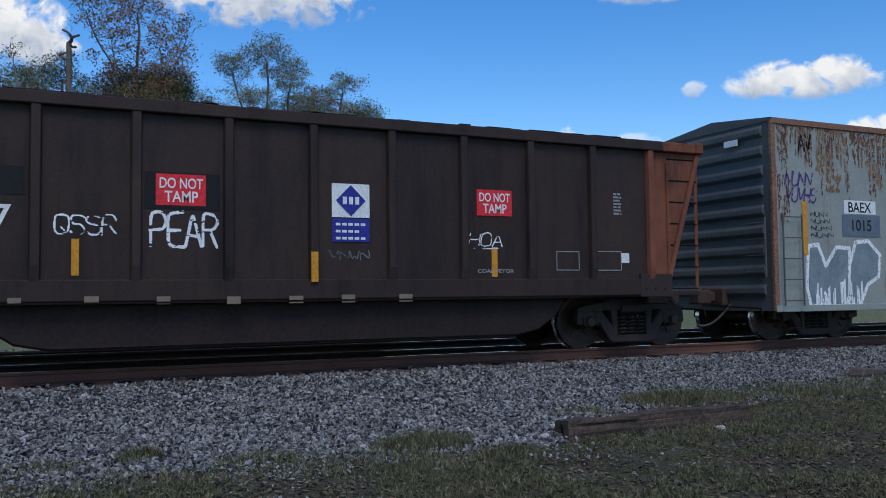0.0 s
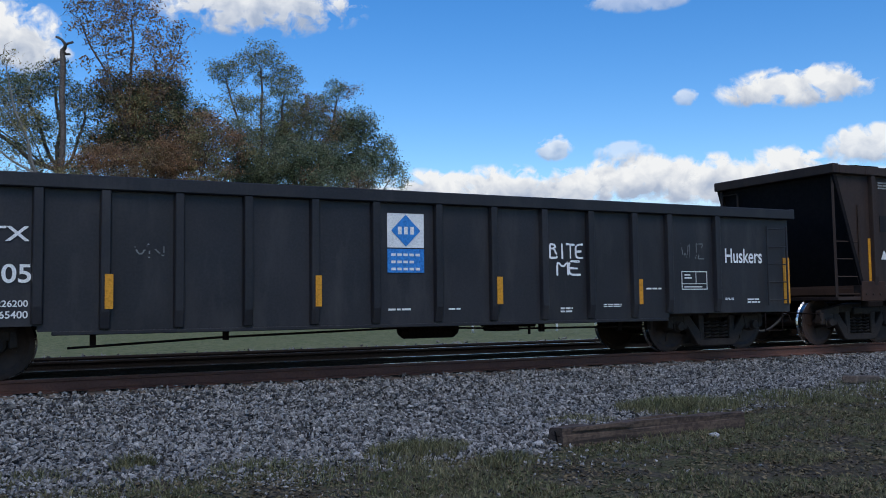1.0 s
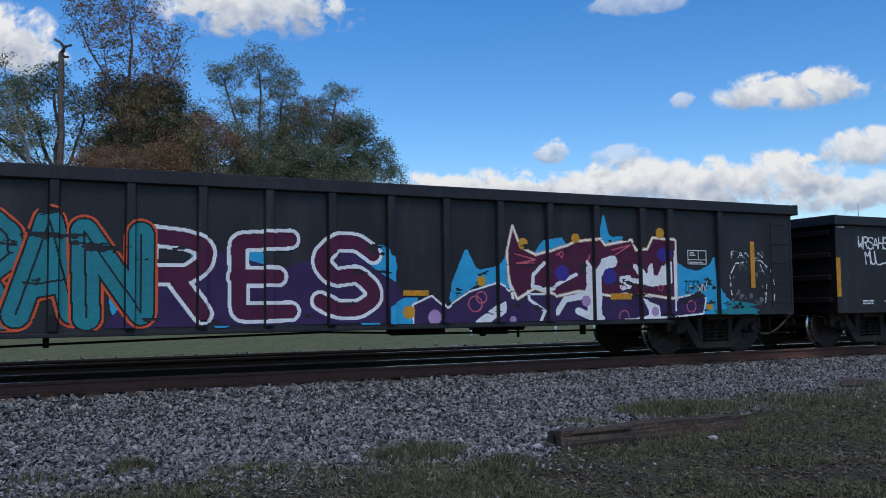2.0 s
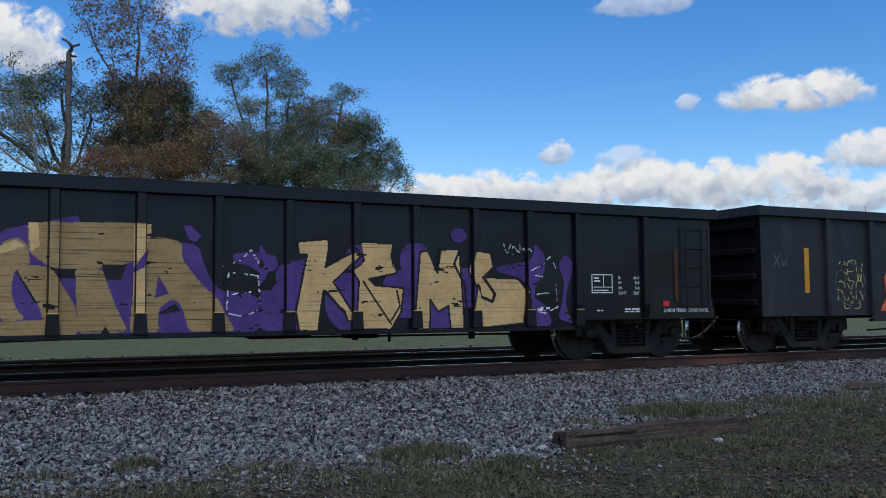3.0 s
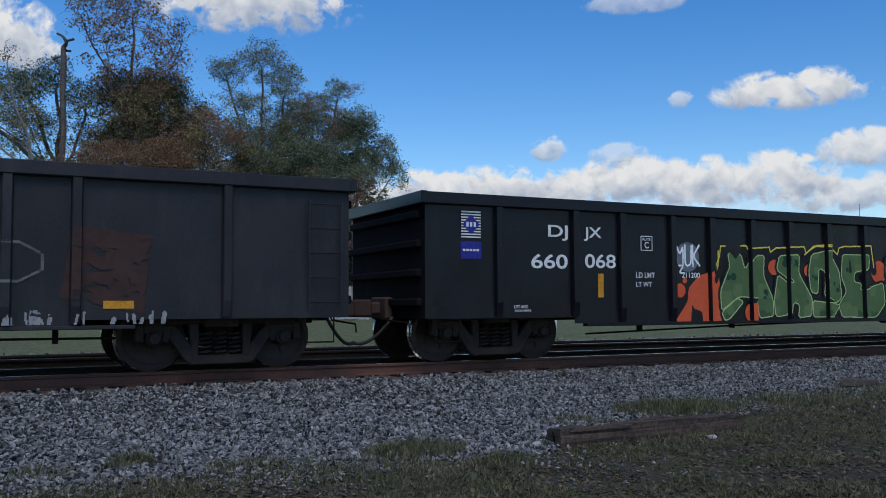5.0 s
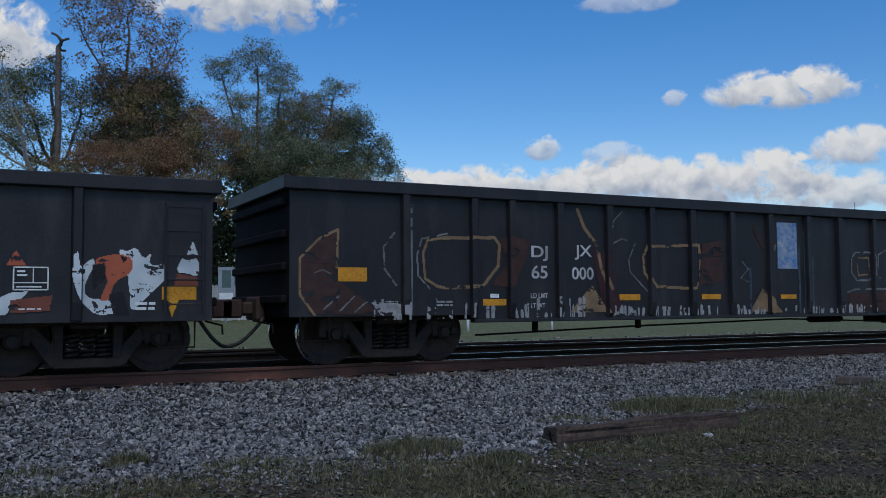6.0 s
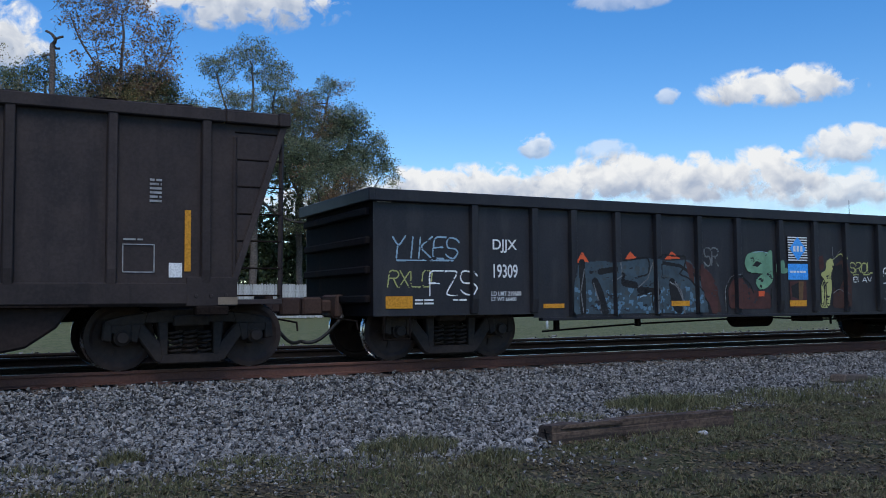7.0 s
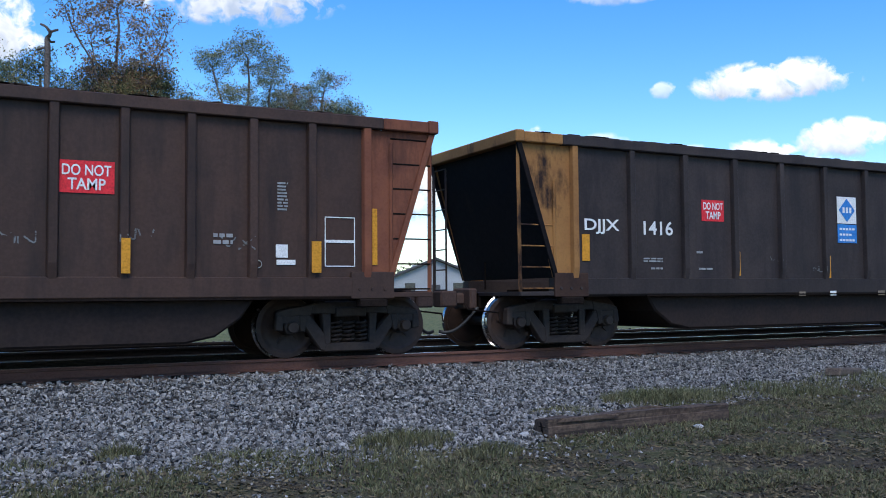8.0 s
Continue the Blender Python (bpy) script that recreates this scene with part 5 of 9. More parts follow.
def clouds():
    mat = cloud_material()
    far = 1800.0
    # azimuth and height in degrees, width and height in degrees, thickness
    for az, el, w, h, thick in ((1.0, 15.4, 7.6, 4.8, 1), (14.9, 18.5, 14.5, 4.4, 0.95), (48.5, 12.5, 10.6, 2.9, 1), (52.2, 8.9, 6.0, 2.8, 0.95), (33.8, 9.8, 2.8, 2.0, 0.75), (38.2, 9.2, 4.4, 1.9, 0.5),
                                (26.0, 7.3, 8.5, 3.0, 1), (30.4, 7.4, 9.0, 3.2, 1), (34.6, 7.2, 8.0, 3.0, 1), (38.6, 7.7, 8.5, 3.4, 1), (43.0, 7.4, 9.5, 3.6, 1), (47.6, 7.5, 8.5, 3.8, 1), (51.0, 6.4, 9.0, 2.8, 0.9),
                                (42.0, 12.45, 1.9, 1.3, 0.6), (39.3, 18.4, 7.0, 1.8, 0.5), (45.0, 5.8, 30.0, 2.4, 0.3),
                                (22, 6.0, 16, 3.5, 0.9), (-12, 9, 14, 5, 1), (66, 9, 16, 6, 1), (60, 18, 10, 4, 1)):
        a, e = radians(az), radians(el)
        c = Vector((math.sin(a) * math.cos(e), math.cos(a) * math.cos(e), math.sin(e))) * far + Vector(EYE)
        hw, hh = far * math.tan(radians(w / 2)), far * math.tan(radians(h / 2))
        s = Shape()
        s.face([(-hw, -hh, 0), (hw, -hh, 0), (hw, hh, 0), (-hw, hh, 0)])
        ob = part("cloud", s, mat)
        ob["thickness"] = float(thick)
        tagged(ob, "bright white cumulus cloud in a blue sky", "cloud", "clouds", "structure")
        m = Matrix.Translation(c) @ (Vector(EYE) - c).to_track_quat("Z", "Y").to_matrix().to_4x4()
        ob.matrix_basis = m
        CLOUDS.append((ob, m))
        far += 12


timber()
fence()
signs()
distance_things()
tree("full russet autumn tree with a dense crown", 7.6, 53.5, 5.0, [(7.94, 11.6, 2.7, 2.4), (9.7, 10.3, 2.0, 2.0), (6.2, 10.2, 1.8, 1.7), (8.6, 13.4, 1.9, 1.3), (10.6, 12.2, 1.0, 1.0), (6.4, 13.2, 1.4, 1.2)],
     [LEAF_BROWN, LEAF_DARK, LEAF_OLIVE, LEAF_BROWN], BARK, 11, count=1500, per=11, size=0.062, trunk=0.3)
tree("pale-limbed tree with a sparse twiggy top above the russet crown", 6.9, 52.5, 9.8, [(5.5, 16.6, 1.8, 1.9), (8.5, 15.6, 1.5, 1.9), (4.3, 17.5, 1.2, 1.2), (7.0, 18.3, 1.6, 1.8), (9.6, 16.6, 0.7, 0.8), (8.3, 14.3, 1.8, 0.9), (6.3, 14.6, 1.2, 0.9)],
     [LEAF_BROWN], TWIG_BARK, 31, count=820, per=2, size=0.075, trunk=0.15, spread=0.14, bare=0.12, lean=0.3, twiggy=0.013)
tree("dark green tree with a twisted trunk and layered branches", 3.5, 54.5, 8.6, [(1.7, 13.3, 1.6, 0.9), (0.4, 11.8, 1.3, 1.3), (3.2, 14.1, 1.0, 1.0), (2.0, 11.0, 1.1, 0.9), (4.7, 12.6, 1.1, 1.2), (-1.4, 13.2, 1.4, 1.2)],
     [LEAF_GREEN, LEAF_DARK, LEAF_OLIVE], BARK, 12, count=720, per=8, trunk=0.27)
tree("bare broken snag standing among the trees", 3.45, 53.2, 14.7, [(3.55, 15.7, 0.12, 0.3)], [], BARK, 13, count=4, trunk=0.16)
tree("slender pale-barked tree with thin curving branches", 2.0, 50.5, 8.0, [(0.6, 13.8, 0.6, 0.8), (0.9, 11.4, 0.9, 1.1), (-0.4, 10.5, 0.8, 0.8), (1.3, 9.3, 0.7, 0.6)], [LEAF_OLIVE], PALE_BARK, 14, count=170, per=3, size=0.06, trunk=0.12, bare=0.1)
tree("round-topped green tree with an airy umbrella crown", 14.6, 53, 7.6, [(12.6, 15.0, 1.25, 0.85), (14.3, 15.75, 1.35, 0.85), (16.0, 14.8, 1.15, 1.25), (13.3, 12.9, 1.3, 0.6), (16.3, 12.3, 1.9, 1.5), (12.9, 10.9, 1.7, 1.2), (14.9, 11.0, 1.8, 1.1)],
     [LEAF_GREEN, LEAF_OLIVE, LEAF_GREEN], BARK, 15, count=1050, per=9, size=0.05, trunk=0.24, spread=0.16)
tree("green tree with a lopsided crown beside the round one", 17.6, 53.5, 7.0, [(19.4, 14.4, 1.0, 0.7), (17.9, 13.2, 1.6, 1.1), (19.0, 11.8, 1.9, 1.4), (16.6, 11.4, 1.5, 1.3)],
     [LEAF_GREEN, LEAF_BROWN, LEAF_OLIVE], BARK, 45, count=720, per=9, size=0.05, trunk=0.2, spread=0.17)
tree("broad green tree with drooping outer branches", 18.4, 52, 5.4, [(20.3, 12.0, 1.5, 1.2), (21.7, 10.7, 1.2, 1.1), (19.2, 9.8, 2.5, 1.3), (16.6, 9.6, 2.8, 1.5), (22.5, 9.6, 0.9, 0.8), (14.0, 9.0, 2.0, 1.4)],
     [LEAF_GREEN, LEAF_DARK, LEAF_GREEN], BARK, 16, count=1300, per=11, size=0.058, trunk=0.24, droop=0.25)
tree("small reddish autumn tree beside the green ones", 18.4, 49.5, 4.0, [(19.4, 8.4, 1.4, 0.8), (17.5, 8.2, 1.4, 0.9), (18.5, 7.2, 1.6, 0.9)], [LEAF_BROWN, LEAF_GREEN], BARK, 17, count=360, per=9, size=0.052, trunk=0.12)
tree("yellowing understorey tree against dark woods", 4.9, 50, 4.2, [(5.5, 8.5, 1.8, 1.1), (4.1, 7.8, 1.4, 1.0), (6.2, 6.9, 1.6, 1.0)], [LEAF_OLIVE, LEAF_BROWN], BARK, 18, count=460, per=10, size=0.055, trunk=0.12)
tree("leafy russet understorey tree behind the fence", 10.0, 50.5, 4.4, [(8.5, 8.8, 2.0, 1.4), (11.1, 9.0, 1.5, 1.2), (10.7, 10.6, 1.2, 1.4), (12.3, 10.0, 0.9, 1.0), (9.8, 7.2, 1.8, 1.1)], [LEAF_BROWN, LEAF_OLIVE, LEAF_BROWN], BARK, 19, count=780, per=10, size=0.058, trunk=0.15)
tree("leaning green tree at the edge of the woods", -3.4, 54, 4.5, [(-3.6, 10.5, 2.4, 2.0), (-1.8, 8.8, 1.6, 1.3), (-5.2, 8.6, 1.8, 1.4)], [LEAF_GREEN, LEAF_OLIVE], BARK, 25, count=600, per=9, trunk=0.18)
thicket("dense dark undergrowth behind the fence", -8, 4, 57, 7.0, LEAF_DARK, 21)
thicket("dense dark undergrowth behind the fence", 3, 13, 57, 11.5, LEAF_DARK, 22, 9000, 0.17)
thicket("dense green undergrowth behind the fence", 12, 23, 56, 11.5, LEAF_DARK, 23, 10000, 0.17)
thicket("dense green undergrowth behind the fence", 1, 11, 54.5, 3.4, LEAF_DARK, 24, 7000)
clouds()
grass()
litter()
stones()


# ---- lettering, plates and graffiti on the cars ----
def flat(name, base, other, **more):
    return surf(name, base, other, more.pop("grain", 40), more.pop("stain", 3), 0.7, 0, 0.05, 0.001, spec=0.2, speck=more.pop("speck", 0.4), **more)


black_ink = flat("black_stencil_paint", (0.012, 0.012, 0.013), (0.02, 0.02, 0.02))
BLACK_PATCH = flat("fresh_black_patch_paint", (0.010, 0.010, 0.011), (0.014, 0.014, 0.015))
TAN_PATCH = flat("dusty_tan_patch_paint", (0.22, 0.17, 0.12), (0.15, 0.12, 0.09))
SLATE = flat("slate_patch_paint", (0.10, 0.13, 0.16), (0.13, 0.16, 0.19))
DULL_AMBER = flat("dirt_covered_amber_reflector", (0.075, 0.036, 0.012), (0.05, 0.026, 0.010))
DIM_YELLOW = flat("dull_ochre_reflector", (0.20, 0.095, 0.02), (0.16, 0.08, 0.018))
FADED_WHITE = flat("faded_white_stencil_paint", (0.55, 0.55, 0.54), (0.25, 0.25, 0.25), grain=25)
WORN_BLUE = flat("worn_blue_and_white_emblem_paint", (0.06, 0.17, 0.36), (0.30, 0.33, 0.36), grain=18, stain=7)


def plate(car, x0, x1, z0, z1, mat, name, proud=0.0):
    y = min(car.face((x0 + x1) / 2), car.face(x0 + 0.01), car.face(x1 - 0.01)) if x1 - x0 < 0.3 else car.face((x0 + x1) / 2)
    y -= 0.007 + proud
    if mat == BLACK_PATCH:
        y += 0.003
    return part(name, Shape().box(x0, x1, y - 0.004, y + 0.004, z0, z1), mat, car.ob)


def word_mesh(text, x0, x1, z0, z1, y, mat, name="lettering"):
    cu = bpy.data.curves.new("word", "FONT")
    cu.body = text
    cu.offset = 0.015
    ob = bpy.data.objects.new("word", cu)
    src = ob.to_mesh()
    v = np.array([p.co[:] for p in src.vertices])
    f = [tuple(p.vertices) for p in src.polygons]
    ob.to_mesh_clear()
    bpy.data.objects.remove(ob)
    bpy.data.curves.remove(cu)
    lo, hi = v.min(0), v.max(0)
    xs = x0 + (v[:, 0] - lo[0]) / (hi[0] - lo[0]) * (x1 - x0)
    zs = z0 + (v[:, 1] - lo[1]) / (hi[1] - lo[1]) * (z1 - z0)
    me = bpy.data.meshes.new(name)
    me.from_pydata([(a, y, b) for a, b in zip(xs, zs)], [], f)
    me.materials.append(mat)
    return me


def word(car, x0, x1, z0, z1, text, mat, lift=0.0, parent=None):
    part("lettering", word_mesh(text, x0, x1, z0, z1, car.face((x0 + x1) / 2) - 0.014 - lift, mat), None, parent or car.ob)


def warning(car, x0, x1, z0, z1):
    p = plate(car, x0, x1, z0, z1, red_sign, "warning_panel")
    tagged(p, "red panel with white warning words")
    w, h = x1 - x0, z1 - z0
    word(car, x0 + w * 0.07, x1 - w * 0.06, z0 + h * 0.54, z1 - h * 0.12, "DO NOT", white_paint, 0.003, p)
    word(car, x0 + w * 0.17, x1 - w * 0.16, z0 + h * 0.1, z0 + h * 0.46, "TAMP", white_paint, 0.003, p)


def outline(car, x0, x1, z0, z1, mat, t=0.014):
    y = car.face((x0 + x1) / 2) - 0.012
    s = Shape()
    for a, b, c, d in ((x0, x1, z0, z0 + t), (x0, x1, z1 - t, z1), (x0, x0 + t, z0, z1), (x1 - t, x1, z0, z1)):
        s.box(a, b, y - 0.001, y + 0.002, c, d)
    return part("stencil_frame", s, mat, car.ob)


def bars(car, x0, x1, z0, z1, mat, n):
    """Lines of print too small to read."""
    rng = random.Random(int(x0 * 100) + n)
    y, h = car.face((x0 + x1) / 2) - 0.012, (z1 - z0) / n
    for k in range(n):
        s, x = Shape(), x0
        while x < x1 - 0.01:
            e = min(x1, x + rng.uniform(0.05, 0.16))
            s.box(x, e, y - 0.001, y + 0.002, z0 + k * h + 0.15 * h, z0 + k * h + max(0.6 * h, 0.012) + 0.1 * h)
            x = e + 0.022
        part("print_line", s, mat, car.ob)


def capacity(car, x0, x1, z0, z1):
    f = outline(car, x0, x1, z0, z1, white_paint, 0.016)
    y, w, h = car.face((x0 + x1) / 2) - 0.012, x1 - x0, z1 - z0
    s = Shape().box(x0, x1, y - 0.001, y + 0.002, z0 + h * 0.3, z0 + h * 0.3 + 0.012).box(x0 + w * 0.55, x0 + w * 0.55 + 0.012, y - 0.001, y + 0.002, z0 + h * 0.3, z1)
    s.box(x0 + w * 0.12, x0 + w * 0.4, y - 0.001, y + 0.002, z0 + h * 0.6, z0 + h * 0.68).box(x0 + w * 0.12, x0 + w * 0.34, y - 0.001, y + 0.002, z0 + h * 0.76, z0 + h * 0.84)
    s.box(x0 + w * 0.1, x0 + w * 0.8, y - 0.001, y + 0.002, z0 + h * 0.12, z0 + h * 0.18)
    part("stencil_rule", s, white_paint, f)


def dimensions(car, x0, x1, z0, z1):
    """The inside measures, stencilled in four lines."""
    h = (z1 - z0) / 4
    for k, (a, wide, b, long) in enumerate((("CU FT", 0.16, "2267", 0.13), ("IH", 0.06, "5-6", 0.09), ("IW", 0.06, "9-0", 0.09), ("IL", 0.05, "66-0", 0.12))):
        z = z0 + k * h
        word(car, x0, x0 + wide, z + 0.1 * h, z + 0.68 * h, a, white_paint)
        word(car, x1 - long, x1, z + 0.1 * h, z + 0.68 * h, b, white_paint)


def triangle(car, x0, x1, z0, z1):
    y = car.face((x0 + x1) / 2) - 0.012
    part("triangle_mark", Shape().prism([(x0, z0), (x1, z0), ((x0 + x1) / 2 - 0.03, z1)], "y", y - 0.002, y + 0.002), white_paint, car.ob)


def ringmark(car, x0, x1, z0, z1):
    y, r = car.face((x0 + x1) / 2) - 0.012, (x1 - x0) / 2
    pts = [((x0 + x1) / 2 + r * math.cos(k * math.pi / 8), y, (z0 + z1) / 2 + r * math.sin(k * math.pi / 8)) for k in range(17)]
    part("ring_mark", Shape().tube(pts, 0.007, 4), dull_white, car.ob)


def emblem(car, x0, x1, z0, z1, style):
    """A diamond on a square over a lower plate; the marks are plain shapes."""
    y, w, h = car.face((x0 + x1) / 2) - 0.012, x1 - x0, z1 - z0
    cx, cz = (x0 + x1) / 2, z1 - h * 0.29
    ink = {"navy": navy_sign, "blue": blue_sign, "stripe_navy": navy_sign, "stripe_blue": sky_sign}[style]
    base = tagged(new("emblem"), "emblem of a diamond on a square plate")
    base.parent = car.ob
    back = Shape().box(x0, x1, y - 0.001, y + 0.003, z1 - h * 0.58, z1)
    if style.startswith("stripe"):
        part("backing", back, black_ink, base)
        for k in range(10):
            z = z1 - h * 0.58 * (k + 0.75) / 10
            part("stripe", Shape().box(x0 + 0.01, x1 - 0.01, y - 0.004, y - 0.0015, z, z + h * 0.028), white_paint, base)
    else:
        part("backing", back, white_paint, base)
    d = min(w * 0.42, h * 0.27)
    part("diamond", Shape().prism([(cx - d, cz), (cx, cz - d), (cx + d, cz), (cx, cz + d)], "y", y - 0.008, y - 0.0045), ink, base)
    s = Shape()
    for k in (-1, 0, 1):
        s.box(cx + k * d * 0.42 - d * 0.13, cx + k * d * 0.42 + d * 0.13, y - 0.011, y - 0.0085, cz - d * 0.24, cz + d * 0.24)
    part("centre_mark", s, white_paint, base)
    part("lower_plate", Shape().box(x0, x1, y - 0.001, y + 0.003, z0, z1 - h * 0.6 - (0.03 if style.startswith("stripe") else 0)), ink, base)
    n = 1 if style.startswith("stripe") else 3
    for k in range(n):
        z = z0 + h * 0.36 * (k + 0.5) / n
        q = Shape()
        for i in range(5 - k % 2):
            q.box(x0 + w * (0.1 + 0.165 * i), x0 + w * (0.22 + 0.165 * i), y - 0.004, y - 0.0015, z - h * 0.022, z + h * 0.022)
        part("print_line", q, white_paint, base)


STROKES = {"A": "00 26 40|12 32", "B": "00 06 26 35 24 04|24 41 30 00", "C": "45 36 16 05 01 10 30 41", "D": "00 06 26 44 42 20 00", "E": "46 06 00 40|03 33", "F": "46 06 00|03 33",
           "H": "00 06|40 46|03 43", "I": "20 26", "K": "00 06|46 03 40", "L": "06 00 40", "M": "00 06 23 46 40", "N": "00 06 40 46", "O": "10 01 05 16 36 45 41 30 10", "P": "00 06 36 45 44 33 03",
           "Q": "10 01 05 16 36 45 41 30 10|22 40", "R": "00 06 36 45 44 33 03|23 40", "S": "45 36 16 05 04 13 33 42 41 30 10 01", "T": "06 46|26 20", "U": "06 01 10 30 41 46", "V": "06 20 46",
           "W": "06 10 23 30 46", "X": "00 46|06 40", "Y": "06 23 46|23 20", "Z": "06 46 00 40", "!": "26 22|21 20", "u": "04 01 10 30 41|44 40", "~": "02 14 22 34 42", "_": "00 41", " ": ""}


class Mural:
    """Sprayed paint on a car's side, laid on panels and posts alike in small flat cells."""

    def __init__(self, car, x0, x1, z0, z1, cell=0.012):
        self.car, self.x0, self.z0, self.cell = car, x0, z0, cell
        self.xs = x0 + (np.arange(int((x1 - x0) / cell)) + 0.5) * cell
        self.zs = z0 + (np.arange(int((z1 - z0) / cell)) + 0.5) * cell
        self.g = np.full((len(self.zs), len(self.xs)), -1, np.int8)

    def window(self, xa, xb, za, zb):
        i0, i1 = np.searchsorted(self.xs, (xa, xb))
        j0, j1 = np.searchsorted(self.zs, (za, zb))
        return slice(j0, j1), slice(i0, i1)

    def ribbon(self, pts, width, c, over=None, above=None):
        r = width / 2
        for (xa, za), (xb, zb) in zip(pts, pts[1:]):
            w = self.window(min(xa, xb) - r, max(xa, xb) + r, min(za, zb) - r, max(za, zb) + r)
            X, Z = np.meshgrid(self.xs[w[1]], self.zs[w[0]])
            dx, dz = xb - xa, zb - za
            u = np.clip(((X - xa) * dx + (Z - za) * dz) / (dx * dx + dz * dz + 1e-9), 0, 1)
            hit = (X - xa - u * dx) ** 2 + (Z - za - u * dz) ** 2 < r * r
            if over is not None:
                hit &= self.g[w] == over
            if above is not None:
                hit &= Z > above
            self.g[w][hit] = c

    def disc(self, x, z, r, c, over=None, squash=1.0):
        w = self.window(x - r, x + r, z - r, z + r)
        X, Z = np.meshgrid(self.xs[w[1]], self.zs[w[0]])
        hit = (X - x) ** 2 + ((Z - z) / squash) ** 2 < r * r
        if over is not None:
            hit &= self.g[w] == over
        self.g[w][hit] = c

    def ring(self, x, z, r, width, c):
        self.ribbon([(x + r * math.cos(k * 0.5236), z + r * math.sin(k * 0.5236)) for k in range(13)], width, c)

    def poly(self, pts, c, soft=True):
        if soft and len(pts) > 5:
            pts = self.rounded(pts, True, 1)
        p = np.array(pts)
        w = self.window(p[:, 0].min(), p[:, 0].max(), p[:, 1].min(), p[:, 1].max())
        X, Z = np.meshgrid(self.xs[w[1]], self.zs[w[0]])
        inside = np.zeros(X.shape, bool)
        for (xa, za), (xb, zb) in zip(pts, pts[1:] + pts[:1]):
            if za != zb:
                inside ^= ((za > Z) != (zb > Z)) & (X < (xb - xa) * (Z - za) / (zb - za) + xa)
        self.g[w][inside] = c

    @staticmethod
    def rounded(pts, closed=True, times=2):
        """Corners cut away, as a can of paint draws them."""
        for _ in range(times):
            out = []
            for (xa, za), (xb, zb) in zip(pts, pts[1:] + (pts[:1] if closed else [])):
                c = min(0.22, 0.045 / (math.hypot(xb - xa, zb - za) + 1e-6))
                out += [(xa + (xb - xa) * c, za + (zb - za) * c), (xb + (xa - xb) * c, zb + (za - zb) * c)]
            pts = out if closed else [pts[0]] + out + [pts[-1]]
        return pts

    def blobs(self, x0, x1, z0, z1, n, r, c, seed, empty=True):
        rng = random.Random(seed)
        for _ in range(n):
            self.disc(rng.uniform(x0, x1), rng.uniform(z0, z1), rng.uniform(0.5, 1.2) * r, c, -1 if empty else None, rng.uniform(0.7, 1.4))

    def glyph(self, ch, x0, x1, z0, z1, seed=0, bend=0.0):
        """A letter's strokes, a little uneven, as lists of points."""
        rng, out = random.Random(seed * 31 + ord(ch)), []
        for line in STROKES[ch].split("|"):
            pts = []
            for t in line.split():
                u, v = int(t[0]) / 4, int(t[1]) / 6
                pts.append((x0 + (x1 - x0) * (u + bend * math.sin(v * 3.1) + rng.uniform(-0.05, 0.05)), z0 + (z1 - z0) * (v + rng.uniform(-0.04, 0.04))))
            out.append(pts)
        return out

    def letters(self, text, x0, x1, z0, z1, width, c, seed=0, lean=0.0, gap=0.22, **more):
        step = (x1 - x0) / len(text)
        for k, ch in enumerate(text):
            for pts in self.glyph(ch, x0 + step * k, x0 + step * (k + 1 - gap), z0, z1, seed + k):
                self.ribbon([(x + lean * (z - z0), z) for x, z in self.rounded(pts, False, 2)], width, c, **more)

    def wear(self, amount, size, seed, stretch=3.0, only=None):
        """Scratch some of the paint away, in streaks along the car."""
        r = np.random.default_rng(seed)
        h, w = self.g.shape
        def field(step):
            kx, kz = max(2, int(w * self.cell / (step * stretch)) + 2), max(2, int(h * self.cell / step) + 2)
            a = r.random((kz, kx))
            px, pz = np.linspace(0, kx - 1.001, w), np.linspace(0, kz - 1.001, h)
            i, j = px.astype(int), pz.astype(int)
            fx, fz = px - i, (pz - j)[:, None]
            return (a[j][:, i] * (1 - fx) + a[j][:, i + 1] * fx) * (1 - fz) + (a[j + 1][:, i] * (1 - fx) + a[j + 1][:, i + 1] * fx) * fz
        f = 0.5 * field(size) + 0.3 * field(size * 0.4) + 0.2 * field(size * 0.15)
        gone = f < np.quantile(f, amount)
        if only is not None:
            gone &= self.g == only
        self.g[gone] = -1

    def done(self, mats, label, name="graffiti"):
        car, c = self.car, self.cell
        edges = []
        for p in car.posts:
            edges += [p - car.post_w * 0.36, p + car.post_w * 0.36]
        cut = sorted({int(round((e - self.x0) / c)) for e in edges if self.x0 < e < self.xs[-1]})
        V, F, M = [], [], []
        for j, row in enumerate(self.g):
            if (row < 0).all():
                continue
            change = np.flatnonzero(np.diff(row)) + 1
            stops = sorted({0, len(row), *change.tolist(), *cut})
            za, zb = self.z0 + j * c, self.z0 + (j + 1) * c
            for a, b in zip(stops, stops[1:]):
                if row[a] < 0:
                    continue
                xa, xb = self.x0 + a * c, self.x0 + b * c
                y = car.face((xa + xb) / 2) - 0.0095
                n = len(V)
                V += [(xa, y, za), (xb, y, za), (xb, y, zb), (xa, y, zb)]
                F.append((n, n + 1, n + 2, n + 3))
                M.append(int(row[a]))
        me = fill(name, np.array(V), np.array(F), mats[0])
        for m in mats[1:]:
            me.materials.append(m)
        me.polygons.foreach_set("material_index", M)
        part(name, me, None, car.ob, label)


